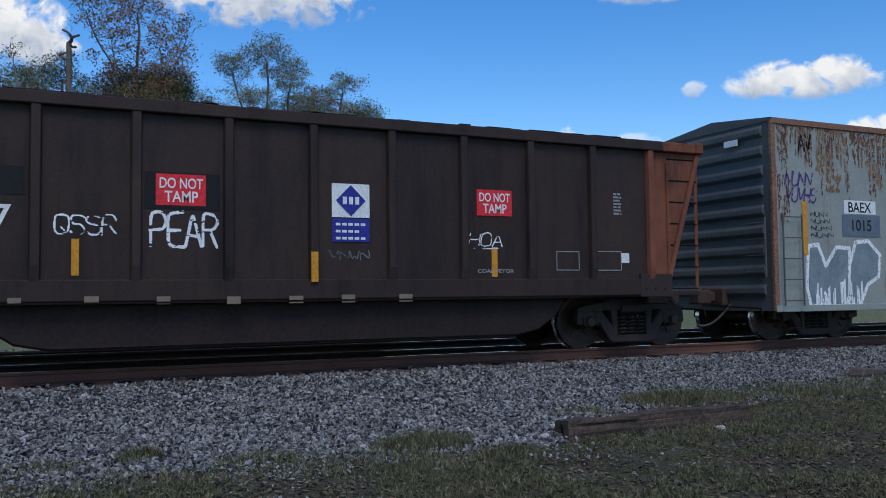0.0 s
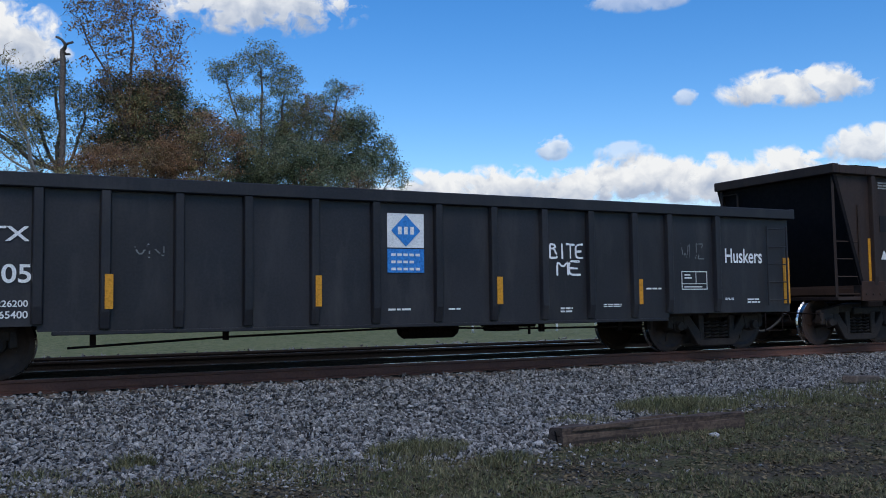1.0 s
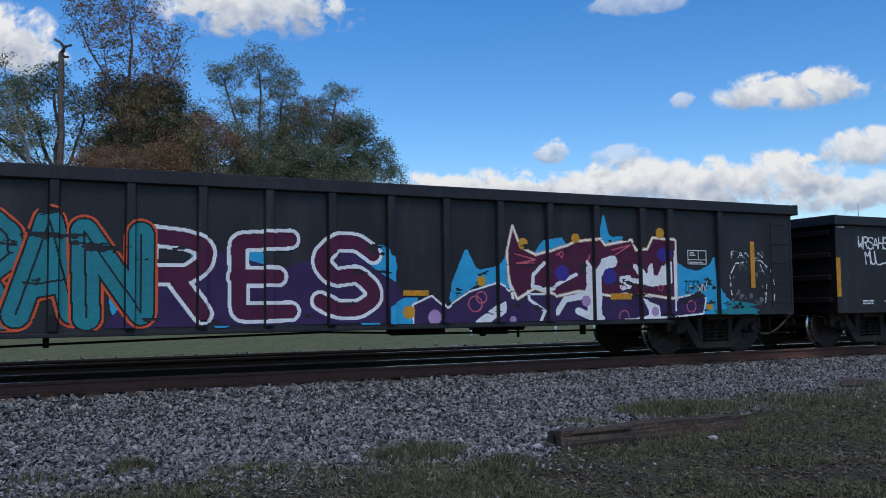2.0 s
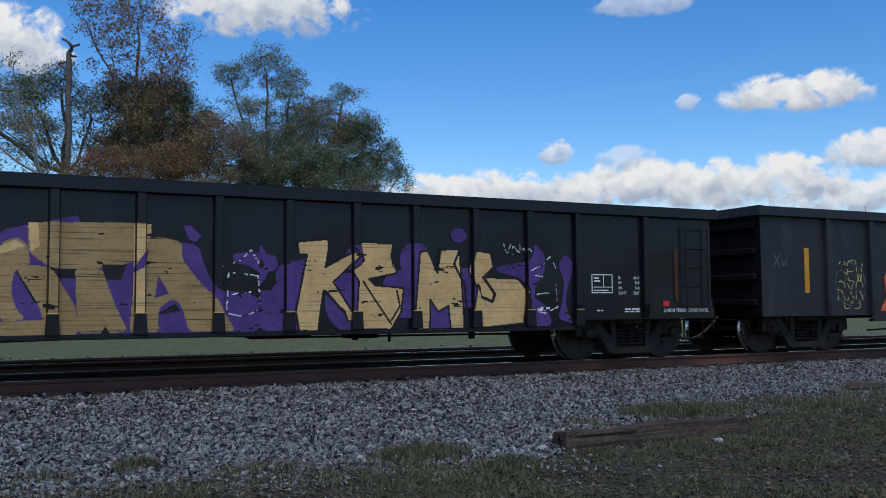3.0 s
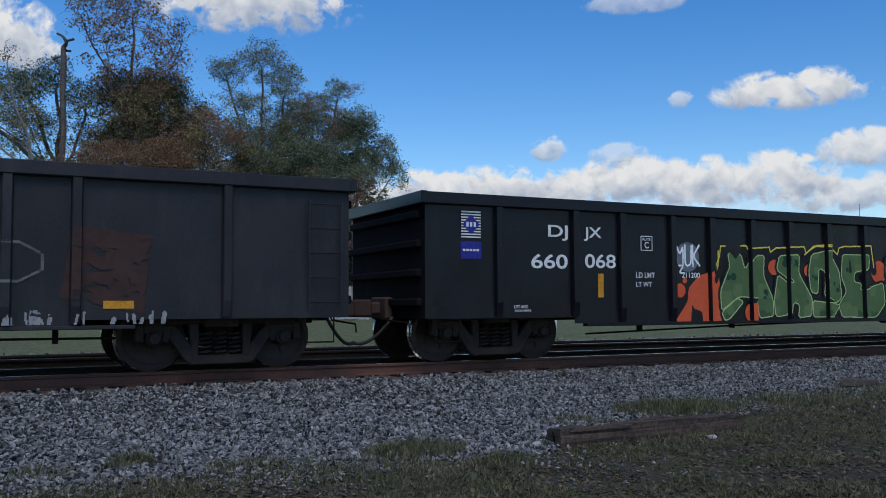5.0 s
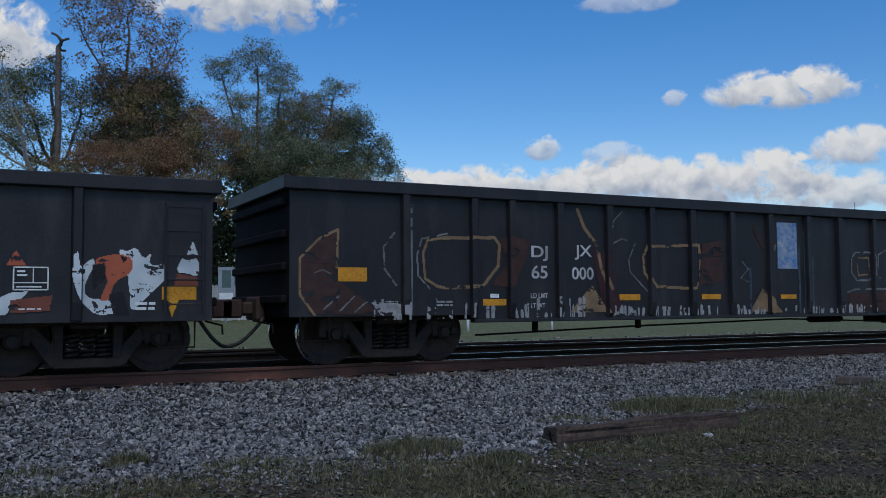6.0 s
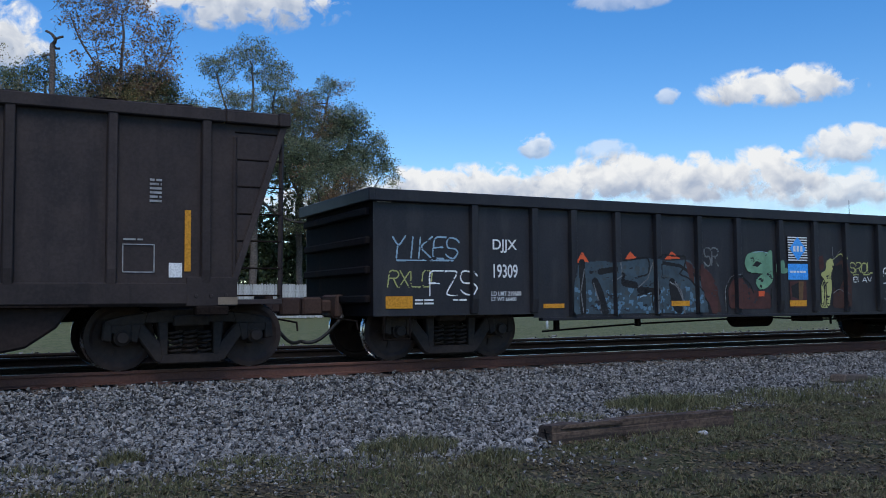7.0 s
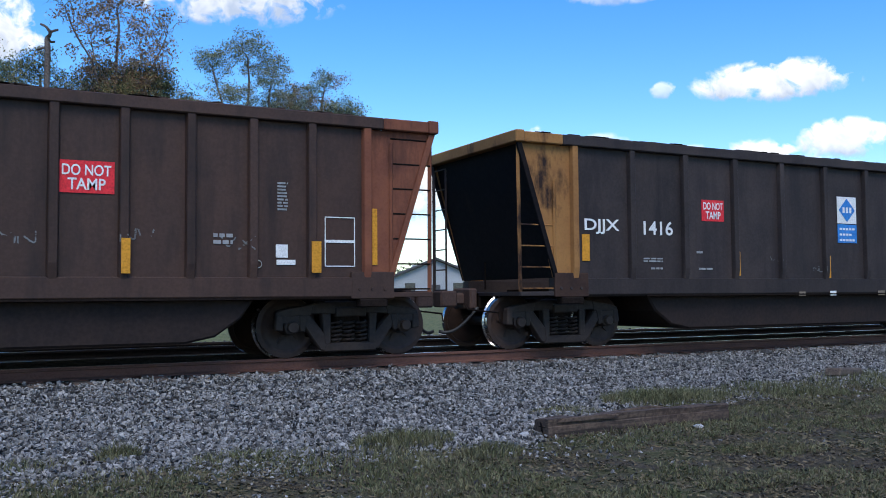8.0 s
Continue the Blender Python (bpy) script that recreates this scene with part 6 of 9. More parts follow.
def tag(car, x0, x1, z0, z1, text, width, mat, seed=0, lean=0.0, label="sprayed scrawl", line=False, worn=0.1):
    m = Mural(car, x0 - 0.1, x1 + 0.15, z0 - 0.1, z1 + 0.1, 0.009)
    m.letters(text, x0, x1, z0, z1, width, 0, seed, lean, 0.12)
    if line:
        m.ribbon([(x0 + 0.1, z0 - 0.04), (x1 - 0.1, z0 - 0.03)], width, 0)
    m.wear(worn, 0.05, seed)
    m.done([mat], label)


spray_white = flat("white_spray_paint", (0.80, 0.80, 0.79), (0.66, 0.67, 0.67))
spray_grey = flat("thin_grey_spray_paint", (0.20, 0.21, 0.21), (0.09, 0.09, 0.09), grain=15)
spray_tan = flat("tan_roller_paint", (0.38, 0.255, 0.11), (0.29, 0.19, 0.08), grain=14, streak=(0.7, 0.7, 42), streak_colour=(0.06, 0.04, 0.025), streak_range=(0.52, 0.66))
spray_gold = flat("bright_tan_roller_paint", (0.66, 0.44, 0.19), (0.52, 0.335, 0.14), grain=14, streak=(0.7, 0.7, 42), streak_colour=(0.09, 0.06, 0.03), streak_range=(0.55, 0.70))
spray_purple = flat("purple_spray_paint", (0.100, 0.052, 0.205), (0.058, 0.033, 0.130))
spray_green = flat("green_spray_paint", (0.092, 0.150, 0.058), (0.070, 0.122, 0.052), stain=2)
spray_moss = flat("pale_moss_green_spray_paint", (0.128, 0.178, 0.074), (0.100, 0.150, 0.064), stain=2)
spray_deep_green = flat("deep_green_spray_paint", (0.052, 0.100, 0.044), (0.042, 0.084, 0.040), stain=2)
spray_dark_green = flat("dark_green_spray_paint", (0.012, 0.055, 0.028), (0.014, 0.06, 0.03))
spray_lime = flat("pale_lime_spray_paint", (0.42, 0.55, 0.22), (0.35, 0.48, 0.18))
spray_yellow = flat("yellow_spray_paint", (0.74, 0.60, 0.10), (0.62, 0.49, 0.08))
spray_orange = flat("orange_red_spray_paint", (0.66, 0.11, 0.04), (0.54, 0.09, 0.035))
spray_cyan = flat("cyan_spray_paint", (0.03, 0.36, 0.60), (0.03, 0.30, 0.52))
spray_maroon = flat("maroon_spray_paint", (0.085, 0.016, 0.045), (0.065, 0.013, 0.038))
spray_violet = flat("dark_violet_spray_paint", (0.045, 0.025, 0.085), (0.035, 0.02, 0.065))
spray_pink = flat("pink_spray_paint", (0.60, 0.13, 0.16), (0.48, 0.10, 0.13))
spray_lilac = flat("lilac_spray_paint", (0.42, 0.26, 0.46), (0.36, 0.22, 0.40))
spray_amber = flat("amber_spray_paint", (0.60, 0.30, 0.03), (0.50, 0.24, 0.03))
spray_blue = flat("deep_blue_spray_paint", (0.05, 0.035, 0.26), (0.04, 0.03, 0.20))
spray_teal = flat("teal_spray_paint", (0.02, 0.22, 0.25), (0.025, 0.18, 0.21))
faded_brown = flat("faded_brown_spray_paint", (0.115, 0.048, 0.036), (0.055, 0.034, 0.030), grain=12, stain=5)
faded_tan = flat("faded_tan_spray_paint", (0.24, 0.16, 0.085), (0.15, 0.10, 0.06), grain=12, stain=5)
faded_blue = flat("faded_blue_grey_spray_paint", (0.058, 0.088, 0.105), (0.036, 0.05, 0.06), grain=10, stain=4)
faded_mint = flat("faded_mint_spray_paint", (0.17, 0.33, 0.20), (0.10, 0.20, 0.13), grain=10, stain=4)
wash_brown = flat("thin_brown_wash_paint", (0.062, 0.030, 0.024), (0.040, 0.024, 0.020), grain=10, stain=4)
wash_maroon = flat("thin_maroon_wash_paint", (0.050, 0.020, 0.024), (0.034, 0.017, 0.020), grain=10, stain=4)
wash_red = flat("thin_red_brown_wash_paint", (0.082, 0.034, 0.028), (0.050, 0.024, 0.022), grain=10, stain=4)
wash_tan = flat("thin_ochre_wash_paint", (0.15, 0.085, 0.035), (0.085, 0.05, 0.03), grain=10, stain=4)
sky_wash = flat("faded_sky_blue_spray_paint", (0.11, 0.20, 0.27), (0.07, 0.13, 0.18), grain=8, stain=4)
grey_wash = flat("thin_grey_green_wash_paint", (0.062, 0.075, 0.080), (0.04, 0.05, 0.055), grain=8, stain=4)
dusty_orange = flat("dusty_orange_spray_paint", (0.45, 0.115, 0.055), (0.33, 0.09, 0.05), grain=12)
dusty_red = flat("dusty_red_brown_spray_paint", (0.21, 0.07, 0.045), (0.14, 0.05, 0.035), grain=12)
chalk_white = flat("chalky_white_spray_paint", (0.62, 0.66, 0.66), (0.42, 0.47, 0.48), grain=12)
pale_yellow = flat("pale_yellow_spray_paint", (0.42, 0.42, 0.16), (0.32, 0.32, 0.12), grain=12)
pale_blue = flat("pale_blue_spray_paint", (0.30, 0.42, 0.50), (0.20, 0.30, 0.37), grain=12)


PALE_GREY = flat("streaky_pale_grey_spray_paint", (0.22, 0.27, 0.29), (0.13, 0.17, 0.19), grain=14)
RUST_STAIN = flat("dark_rust_stain", (0.10, 0.04, 0.022), (0.15, 0.065, 0.035), grain=12)
RUST_PALE = flat("orange_rust_stain", (0.26, 0.15, 0.075), (0.20, 0.10, 0.05), grain=12)


def graffiti_boxcar():
    m = Mural(car_a, 0.1, 5.0, 2.2, 4.02)
    rng = random.Random(12)
    for _ in range(330):
        x = rng.uniform(0.12, 4.9)
        z = 4.02 - rng.random() ** 2.2 * (1.5 if 1.1 < x < 2.0 or x > 2.6 else 0.8)
        m.ribbon([(x, 4.02), (x + rng.uniform(-0.03, 0.03), z)], rng.uniform(0.012, 0.06), rng.choice((0, 0, 1)))
    for _ in range(60):
        x = rng.uniform(0.12, 0.4)
        z = rng.uniform(2.2, 4.0)
        m.ribbon([(x, z), (x + rng.uniform(-0.02, 0.02), z - rng.uniform(0.05, 0.4))], rng.uniform(0.01, 0.04), 0)
    for x, z in ((1.35, 3.3), (1.6, 3.05), (2.7, 3.2), (3.3, 3.4), (4.2, 3.3)):
        m.blobs(x - 0.2, x + 0.2, z - 0.2, z + 0.3, 16, 0.06, 1, int(x * 10), False)
    m.wear(0.45, 0.05, 4, 0.4)
    m.done([RUST_STAIN, RUST_PALE], "rust stains running down from the roof edge", "rust_stain")
    m = Mural(car_a, 0.75, 4.6, 0.58, 1.95)
    m.letters("R", 3.3, 4.5, 0.72, 1.7, 0.34, 0, 3, gap=0.3)
    m.letters("R", 3.3, 4.5, 0.72, 1.7, 0.22, 1, 3, gap=0.3)
    for pts in ([(0.86, 1.77), (1.11, 1.8), (1.3, 1.4), (1.6, 1.76), (1.96, 1.74), (1.9, 0.64), (0.88, 0.65), (0.79, 1.01)],
                [(2.13, 1.86), (2.49, 1.89), (2.81, 1.62), (2.75, 1.2), (2.44, 1.05), (2.2, 0.64), (1.9, 0.64), (1.94, 1.41)]):
        m.poly(pts, 1, False)
        m.ribbon(pts + pts[:1], 0.075, 0)
    rng = random.Random(7)
    for _ in range(46):
        x = rng.uniform(0.98, 3.2)
        m.ribbon([(x, 0.64), (x + rng.uniform(-0.02, 0.02), rng.uniform(0.75, 1.15))], rng.uniform(0.02, 0.05), 0, over=1)
    m.wear(0.10, 0.05, 8, 0.3)
    m.done([spray_white, PALE_GREY], "big white and pale grey sprayed letters")
    tag(car_a, 0.3, 1.1, 2.6, 2.85, "VUVHS", 0.03, spray_purple, 5, 0.2, "purple scrawl")
    tag(car_a, 0.3, 1.0, 2.9, 3.15, "NUNN", 0.03, spray_purple, 6, 0.2, "purple scrawl")
    tag(car_a, 0.68, 1.02, 3.55, 3.88, "AV", 0.04, black_ink, 7, 0, "black marker scrawl")
    for k in range(4):
        tag(car_a, 0.95, 1.4 + 0.05 * k, 2.33 - 0.13 * k, 2.42 - 0.13 * k, "NUNN", 0.012, black_ink, 8 + k)


def graffiti_coal():
    tag(car_b, 3.74, 4.49, 1.74, 1.98, "QSSR", 0.022, spray_white, 1, label="white sprayed scrawl", worn=0.25)
    tag(car_b, 4.89, 5.77, 1.60, 2.04, "PEAR", 0.04, spray_white, 2, label="white sprayed word", worn=0.15)
    tag(car_b, 9.53, 10.14, 1.67, 1.87, "HOA", 0.018, spray_white, 3, 0.15, line=True, worn=0.25)
    tag(car_b, 7.31, 7.93, 1.45, 1.57, "VNWN", 0.018, spray_grey, 4)
    tag(car_b, 12.02, 12.99, 0.90, 1.0, "DTT", 0.02, spray_white, 5)
    for x, z, t in ((9.6, 1.62, "NW"), (10.9, 1.55, "VX"), (8.2, 1.56, "MN")):
        tag(car_j, x, x + 0.45, z, z + 0.16, t, 0.02, spray_grey, int(x * 10), worn=0.4)
    for x, z, t in ((5.6, 1.47, "VV"), (6.75, 1.3, "NU")):
        tag(car_i, x, x + 0.3, z, z + 0.1, t, 0.015, spray_grey, int(x * 10), worn=0.4)


def graffiti_c():
    tag(car_c, 0.61, 1.50, 1.95, 2.18, "WRSAHS", 0.028, spray_white, 1, 0.1, "white sprayed words", worn=0.05)
    tag(car_c, 0.84, 1.42, 1.64, 1.9, "MUL_", 0.028, spray_white, 2, -0.15, "white sprayed words", worn=0.05)
    tag(car_c, 10.2, 10.85, 1.62, 1.84, "BITE", 0.032, spray_white, 3, label="white sprayed words", worn=0.05)
    tag(car_c, 10.34, 10.79, 1.35, 1.57, "ME", 0.032, spray_white, 4, label="white sprayed words", worn=0.05)
    word(car_c, 13.9, 14.79, 1.57, 1.83, "Huskers", spray_white)
    tag(car_c, 12.91, 13.43, 1.63, 1.9, "WUZ", 0.02, spray_grey, 6, worn=0.3)
    tag(car_c, 3.85, 4.25, 1.55, 1.72, "VN", 0.02, spray_grey, 7, worn=0.4)


def graffiti_d():
    m = Mural(car_d, 3.0, 18.75, 0.66, 2.45)
    # the stretch between the two sketched ends
    m.blobs(7.2, 11.0, 0.8, 1.6, 30, 0.24, 0, 4)
    m.poly([(6.9, 0.68), (7.4, 1.3), (8.3, 1.7), (9.2, 1.45), (10.2, 1.75), (11.0, 1.2), (11.2, 0.68)], 1)
    m.letters("RES", 7.4, 11.0, 0.85, 1.85, 0.30, 3, 5, gap=0.35)
    m.letters("RES", 7.4, 11.0, 0.85, 1.85, 0.20, 2, 5, gap=0.35)
    m.poly([(11.77, 1.07), (12.11, 1.81), (12.30, 1.46), (12.63, 1.51), (12.85, 1.80), (12.86, 1.14), (12.30, 1.24), (11.79, 0.94)], 0)
    m.poly([(14.58, 2.00), (14.70, 2.43), (14.81, 2.03), (15.09, 2.04), (15.33, 1.93), (14.63, 1.89)], 0)
    m.poly([(16.21, 1.64), (16.44, 1.52), (16.69, 1.47), (16.99, 1.59), (17.09, 1.76), (17.16, 1.12), (17.56, 0.90), (18.08, 0.86), (17.97, 0.72), (16.81, 0.72), (16.21, 0.95)], 0)
    m.poly([(10.83, 0.91), (11.08, 1.05), (11.30, 1.05), (11.22, 0.62), (10.83, 0.63)], 0)
    m.poly([(13.33, 1.73), (13.49, 1.94), (13.86, 2.00), (13.97, 1.87), (13.65, 1.76)], 0)
    m.poly([(11.21, 0.94), (11.52, 1.07), (11.75, 0.89), (12.16, 1.13), (12.64, 1.26), (12.98, 1.08), (14.18, 1.10), (16.24, 1.01), (16.59, 1.07), (16.88, 1.00), (16.81, 0.73), (16.23, 0.69), (14.18, 0.62), (12.64, 0.59), (11.22, 0.62)], 1)
    m.ribbon([(11.21, 0.94), (11.52, 1.07), (11.75, 0.89), (12.16, 1.13), (12.64, 1.26), (12.98, 1.08), (14.18, 1.10), (16.24, 1.01), (16.59, 1.07), (16.88, 1.00), (16.81, 0.73), (16.23, 0.69), (14.18, 0.62), (12.64, 0.59), (11.22, 0.62), (11.21, 0.94)], 0.03, 3)
    m.poly([(12.83, 1.75), (12.94, 2.16), (13.08, 1.83), (13.36, 1.71), (13.97, 1.87), (14.13, 1.94), (14.63, 1.99), (14.72, 1.89), (15.27, 1.99), (15.36, 1.82), (15.60, 1.84), (15.72, 2.04), (16.22, 2.00), (16.22, 0.98), (15.56, 1.07), (14.91, 1.04), (14.18, 1.13), (13.75, 1.05), (13.34, 1.18), (13.01, 1.01), (12.86, 1.29)], 2)
    m.ribbon([(12.83, 1.75), (12.94, 2.16), (13.08, 1.83), (13.36, 1.71), (13.97, 1.87), (14.13, 1.94), (14.63, 1.99), (14.72, 1.89), (15.27, 1.99), (15.36, 1.82), (15.60, 1.84), (15.72, 2.04), (16.22, 2.00), (16.22, 0.98), (15.56, 1.07), (14.91, 1.04), (14.18, 1.13), (13.75, 1.05), (13.34, 1.18), (13.01, 1.01), (12.86, 1.29), (12.83, 1.75)], 0.055, 5)
    m.ribbon([(12.83, 1.75), (12.94, 2.16), (13.08, 1.83), (13.36, 1.71), (13.97, 1.87), (14.13, 1.94), (14.63, 1.99), (14.72, 1.89), (15.27, 1.99), (15.36, 1.82), (15.60, 1.84), (15.72, 2.04), (16.22, 2.00), (16.22, 0.98), (15.56, 1.07), (14.91, 1.04), (14.18, 1.13), (13.75, 1.05), (13.34, 1.18), (13.01, 1.01), (12.86, 1.29), (12.83, 1.75)], 0.035, 3)
    m.ribbon([(14.86, 1.62), (14.66, 1.56), (14.49, 1.34), (14.38, 1.07)], 0.2, 3)
    m.ribbon([(13.52, 1.58), (13.31, 1.39), (13.29, 1.21), (13.60, 1.16), (13.86, 1.29), (14.13, 1.40)], 0.06, 3)
    m.ribbon([(16.15, 1.78), (16.14, 1.01)], 0.1, 3)
    m.ribbon([(15.33, 1.54), (15.50, 1.35), (15.84, 1.35), (15.93, 1.52)], 0.09, 3)
    m.ribbon([(12.33, 0.63), (12.74, 0.89)], 0.16, 3)
    m.ribbon([(14.16, 0.81), (14.57, 0.65)], 0.12, 3)
    m.ribbon([(13.21, 1.13), (13.23, 1.00), (13.52, 0.82), (13.42, 0.62)], 0.05, 3)
    m.ribbon([(13.75, 0.79), (13.91, 1.00), (14.29, 1.05)], 0.1, 3)
    m.ribbon([(15.03, 1.18), (15.03, 1.35), (15.21, 1.37)], 0.05, 3)
    m.ribbon([(15.50, 0.96), (15.68, 0.73), (15.32, 0.65)], 0.05, 3)
    m.ribbon([(12.93, 1.03), (12.86, 1.34)], 0.05, 3)
    m.ribbon([(12.98, 1.72), (13.36, 1.63), (13.01, 1.57), (13.34, 1.58)], 0.02, 4)
    m.ribbon([(13.75, 1.71), (13.91, 1.79), (13.86, 1.66), (13.78, 1.74)], 0.02, 4)
    m.ribbon([(14.86, 1.81), (15.24, 1.90), (14.92, 1.73)], 0.02, 4)
    m.ribbon([(14.27, 1.48), (14.41, 1.72), (14.32, 1.45)], 0.02, 4)
    m.poly([(14.33, 1.67), (14.45, 1.53), (14.61, 1.26), (14.65, 0.98), (14.53, 0.85), (14.72, 0.66), (14.34, 0.65)], 3)
    m.poly([(15.00, 1.03), (15.08, 1.29), (15.17, 1.36), (15.42, 1.33), (15.70, 1.63), (15.74, 1.31), (16.05, 1.67), (16.06, 1.24), (15.66, 1.20), (15.29, 1.26), (15.11, 1.03)], 3)
    m.poly([(15.41, 1.01), (15.83, 0.88), (15.87, 0.64), (15.63, 0.62)], 3)
    m.poly([(17.09, 1.07), (17.36, 0.91), (17.59, 0.95), (18.11, 0.88), (18.15, 0.70), (17.05, 0.72)], 9)
    m.poly([(17.09, 1.18), (17.24, 0.99), (17.36, 0.81), (17.09, 0.80)], 0)
    m.poly([(16.09, 1.70), (16.19, 1.70), (16.21, 0.78), (16.11, 0.78)], 3)
    m.ring(12.26, 0.94, 0.12, 0.018, 4)
    m.ring(12.37, 1.04, 0.09, 0.018, 4)
    m.ring(15.08, 0.71, 0.1, 0.018, 4)
    m.ring(16.54, 0.86, 0.1, 0.018, 4)
    m.ring(15.09, 1.17, 0.06, 0.018, 4)
    m.ring(15.87, 1.18, 0.05, 0.018, 4)
    m.disc(11.57, 0.75, 0.11, 6)
    m.disc(14.32, 0.97, 0.09, 6)
    m.disc(15.74, 0.78, 0.08, 6)
    m.disc(12.93, 0.69, 0.06, 6)
    m.disc(13.13, 1.88, 0.09, 5)
    m.disc(14.13, 1.99, 0.08, 5)
    m.disc(15.88, 2.12, 0.09, 5)
    m.disc(12.37, 1.29, 0.08, 5)
    m.disc(11.15, 0.83, 0.1, 5)
    m.disc(16.95, 0.85, 0.07, 5)
    m.disc(13.86, 1.42, 0.13, 7)
    m.disc(14.80, 1.37, 0.14, 7)
    m.disc(15.93, 1.75, 0.12, 7)
    # teal piece at the rear
    for x0, x1, top, ch in ((4.3, 5.05, 1.72, "L"), (5.0, 5.9, 2.02, "R"), (5.85, 6.7, 2.05, "A"), (6.6, 7.5, 1.9, "N")):
        for w, c in ((0.42, 8), (0.36, 10), (0.31, 9)):
            for pts in m.glyph(ch, x0 + 0.1, x1 - 0.1, 0.86, top, 2, 0.05):
                m.ribbon(pts, w, c)
        for pts in m.glyph(ch, x0 + 0.1, x1 - 0.1, 0.86, top, 2, 0.05):
            m.ribbon(pts, 0.025, 10)
    m.poly([(3.1, 0.78), (3.3, 1.05), (3.25, 1.5), (3.55, 1.2), (3.95, 1.3), (4.3, 1.2), (4.4, 0.8)], 8)
    m.poly([(3.4, 0.82), (3.5, 1.05), (3.8, 1.15), (4.2, 1.1), (4.3, 0.84)], 9)
    m.ribbon([(3.3, 1.5), (3.42, 1.0), (3.2, 0.85)], 0.03, 5)
    m.wear(0.05, 0.15, 9)
    m.done([spray_cyan, spray_violet, spray_maroon, spray_white, spray_pink, spray_amber, spray_lilac, spray_blue, spray_orange, spray_teal, black_ink], "purple, maroon, cyan and white sprayed piece")
    m = Mural(car_d, 17.3, 18.75, 0.72, 2.0, 0.01)
    m.ribbon([(17.5, 0.9), (17.45, 1.4), (17.6, 1.62), (17.9, 1.65), (18.2, 1.68), (18.45, 1.5), (18.55, 1.2), (18.5, 0.85)], 0.025, 0)
    m.ribbon([(18.2, 1.6), (18.35, 1.3), (18.3, 0.9)], 0.018, 0)
    m.letters("RANEN", 17.5, 18.3, 1.72, 1.84, 0.018, 0, 4)
    m.blobs(17.55, 18.4, 0.85, 1.6, 26, 0.05, 1, 5)
    m.wear(0.45, 0.06, 5, 1.0)
    m.done([spray_white, spray_grey], "thin chalky white outline scrawl")
    tag(car_d, 16.36, 16.88, 1.1, 1.3, "TESWN", 0.018, spray_white, 6, 0.2)
    m = Mural(car_d, 1.8, 2.85, 0.75, 1.9, 0.009)
    m.letters("SEW", 2.0, 2.7, 1.35, 1.75, 0.022, 0, 1)
    m.letters("RXR", 1.95, 2.7, 1.0, 1.35, 0.022, 0, 2)
    m.ring(2.3, 1.3, 0.42, 0.015, 1)
    m.letters("UU", 2.1, 2.6, 0.83, 0.98, 0.02, 0, 3)
    m.wear(0.3, 0.05, 3)
    m.done([pale_yellow, spray_grey], "tangled yellow-green scrawl")
    tag(car_d, 0.3, 0.67, 1.6, 1.85, "XW", 0.012, spray_grey, 9)


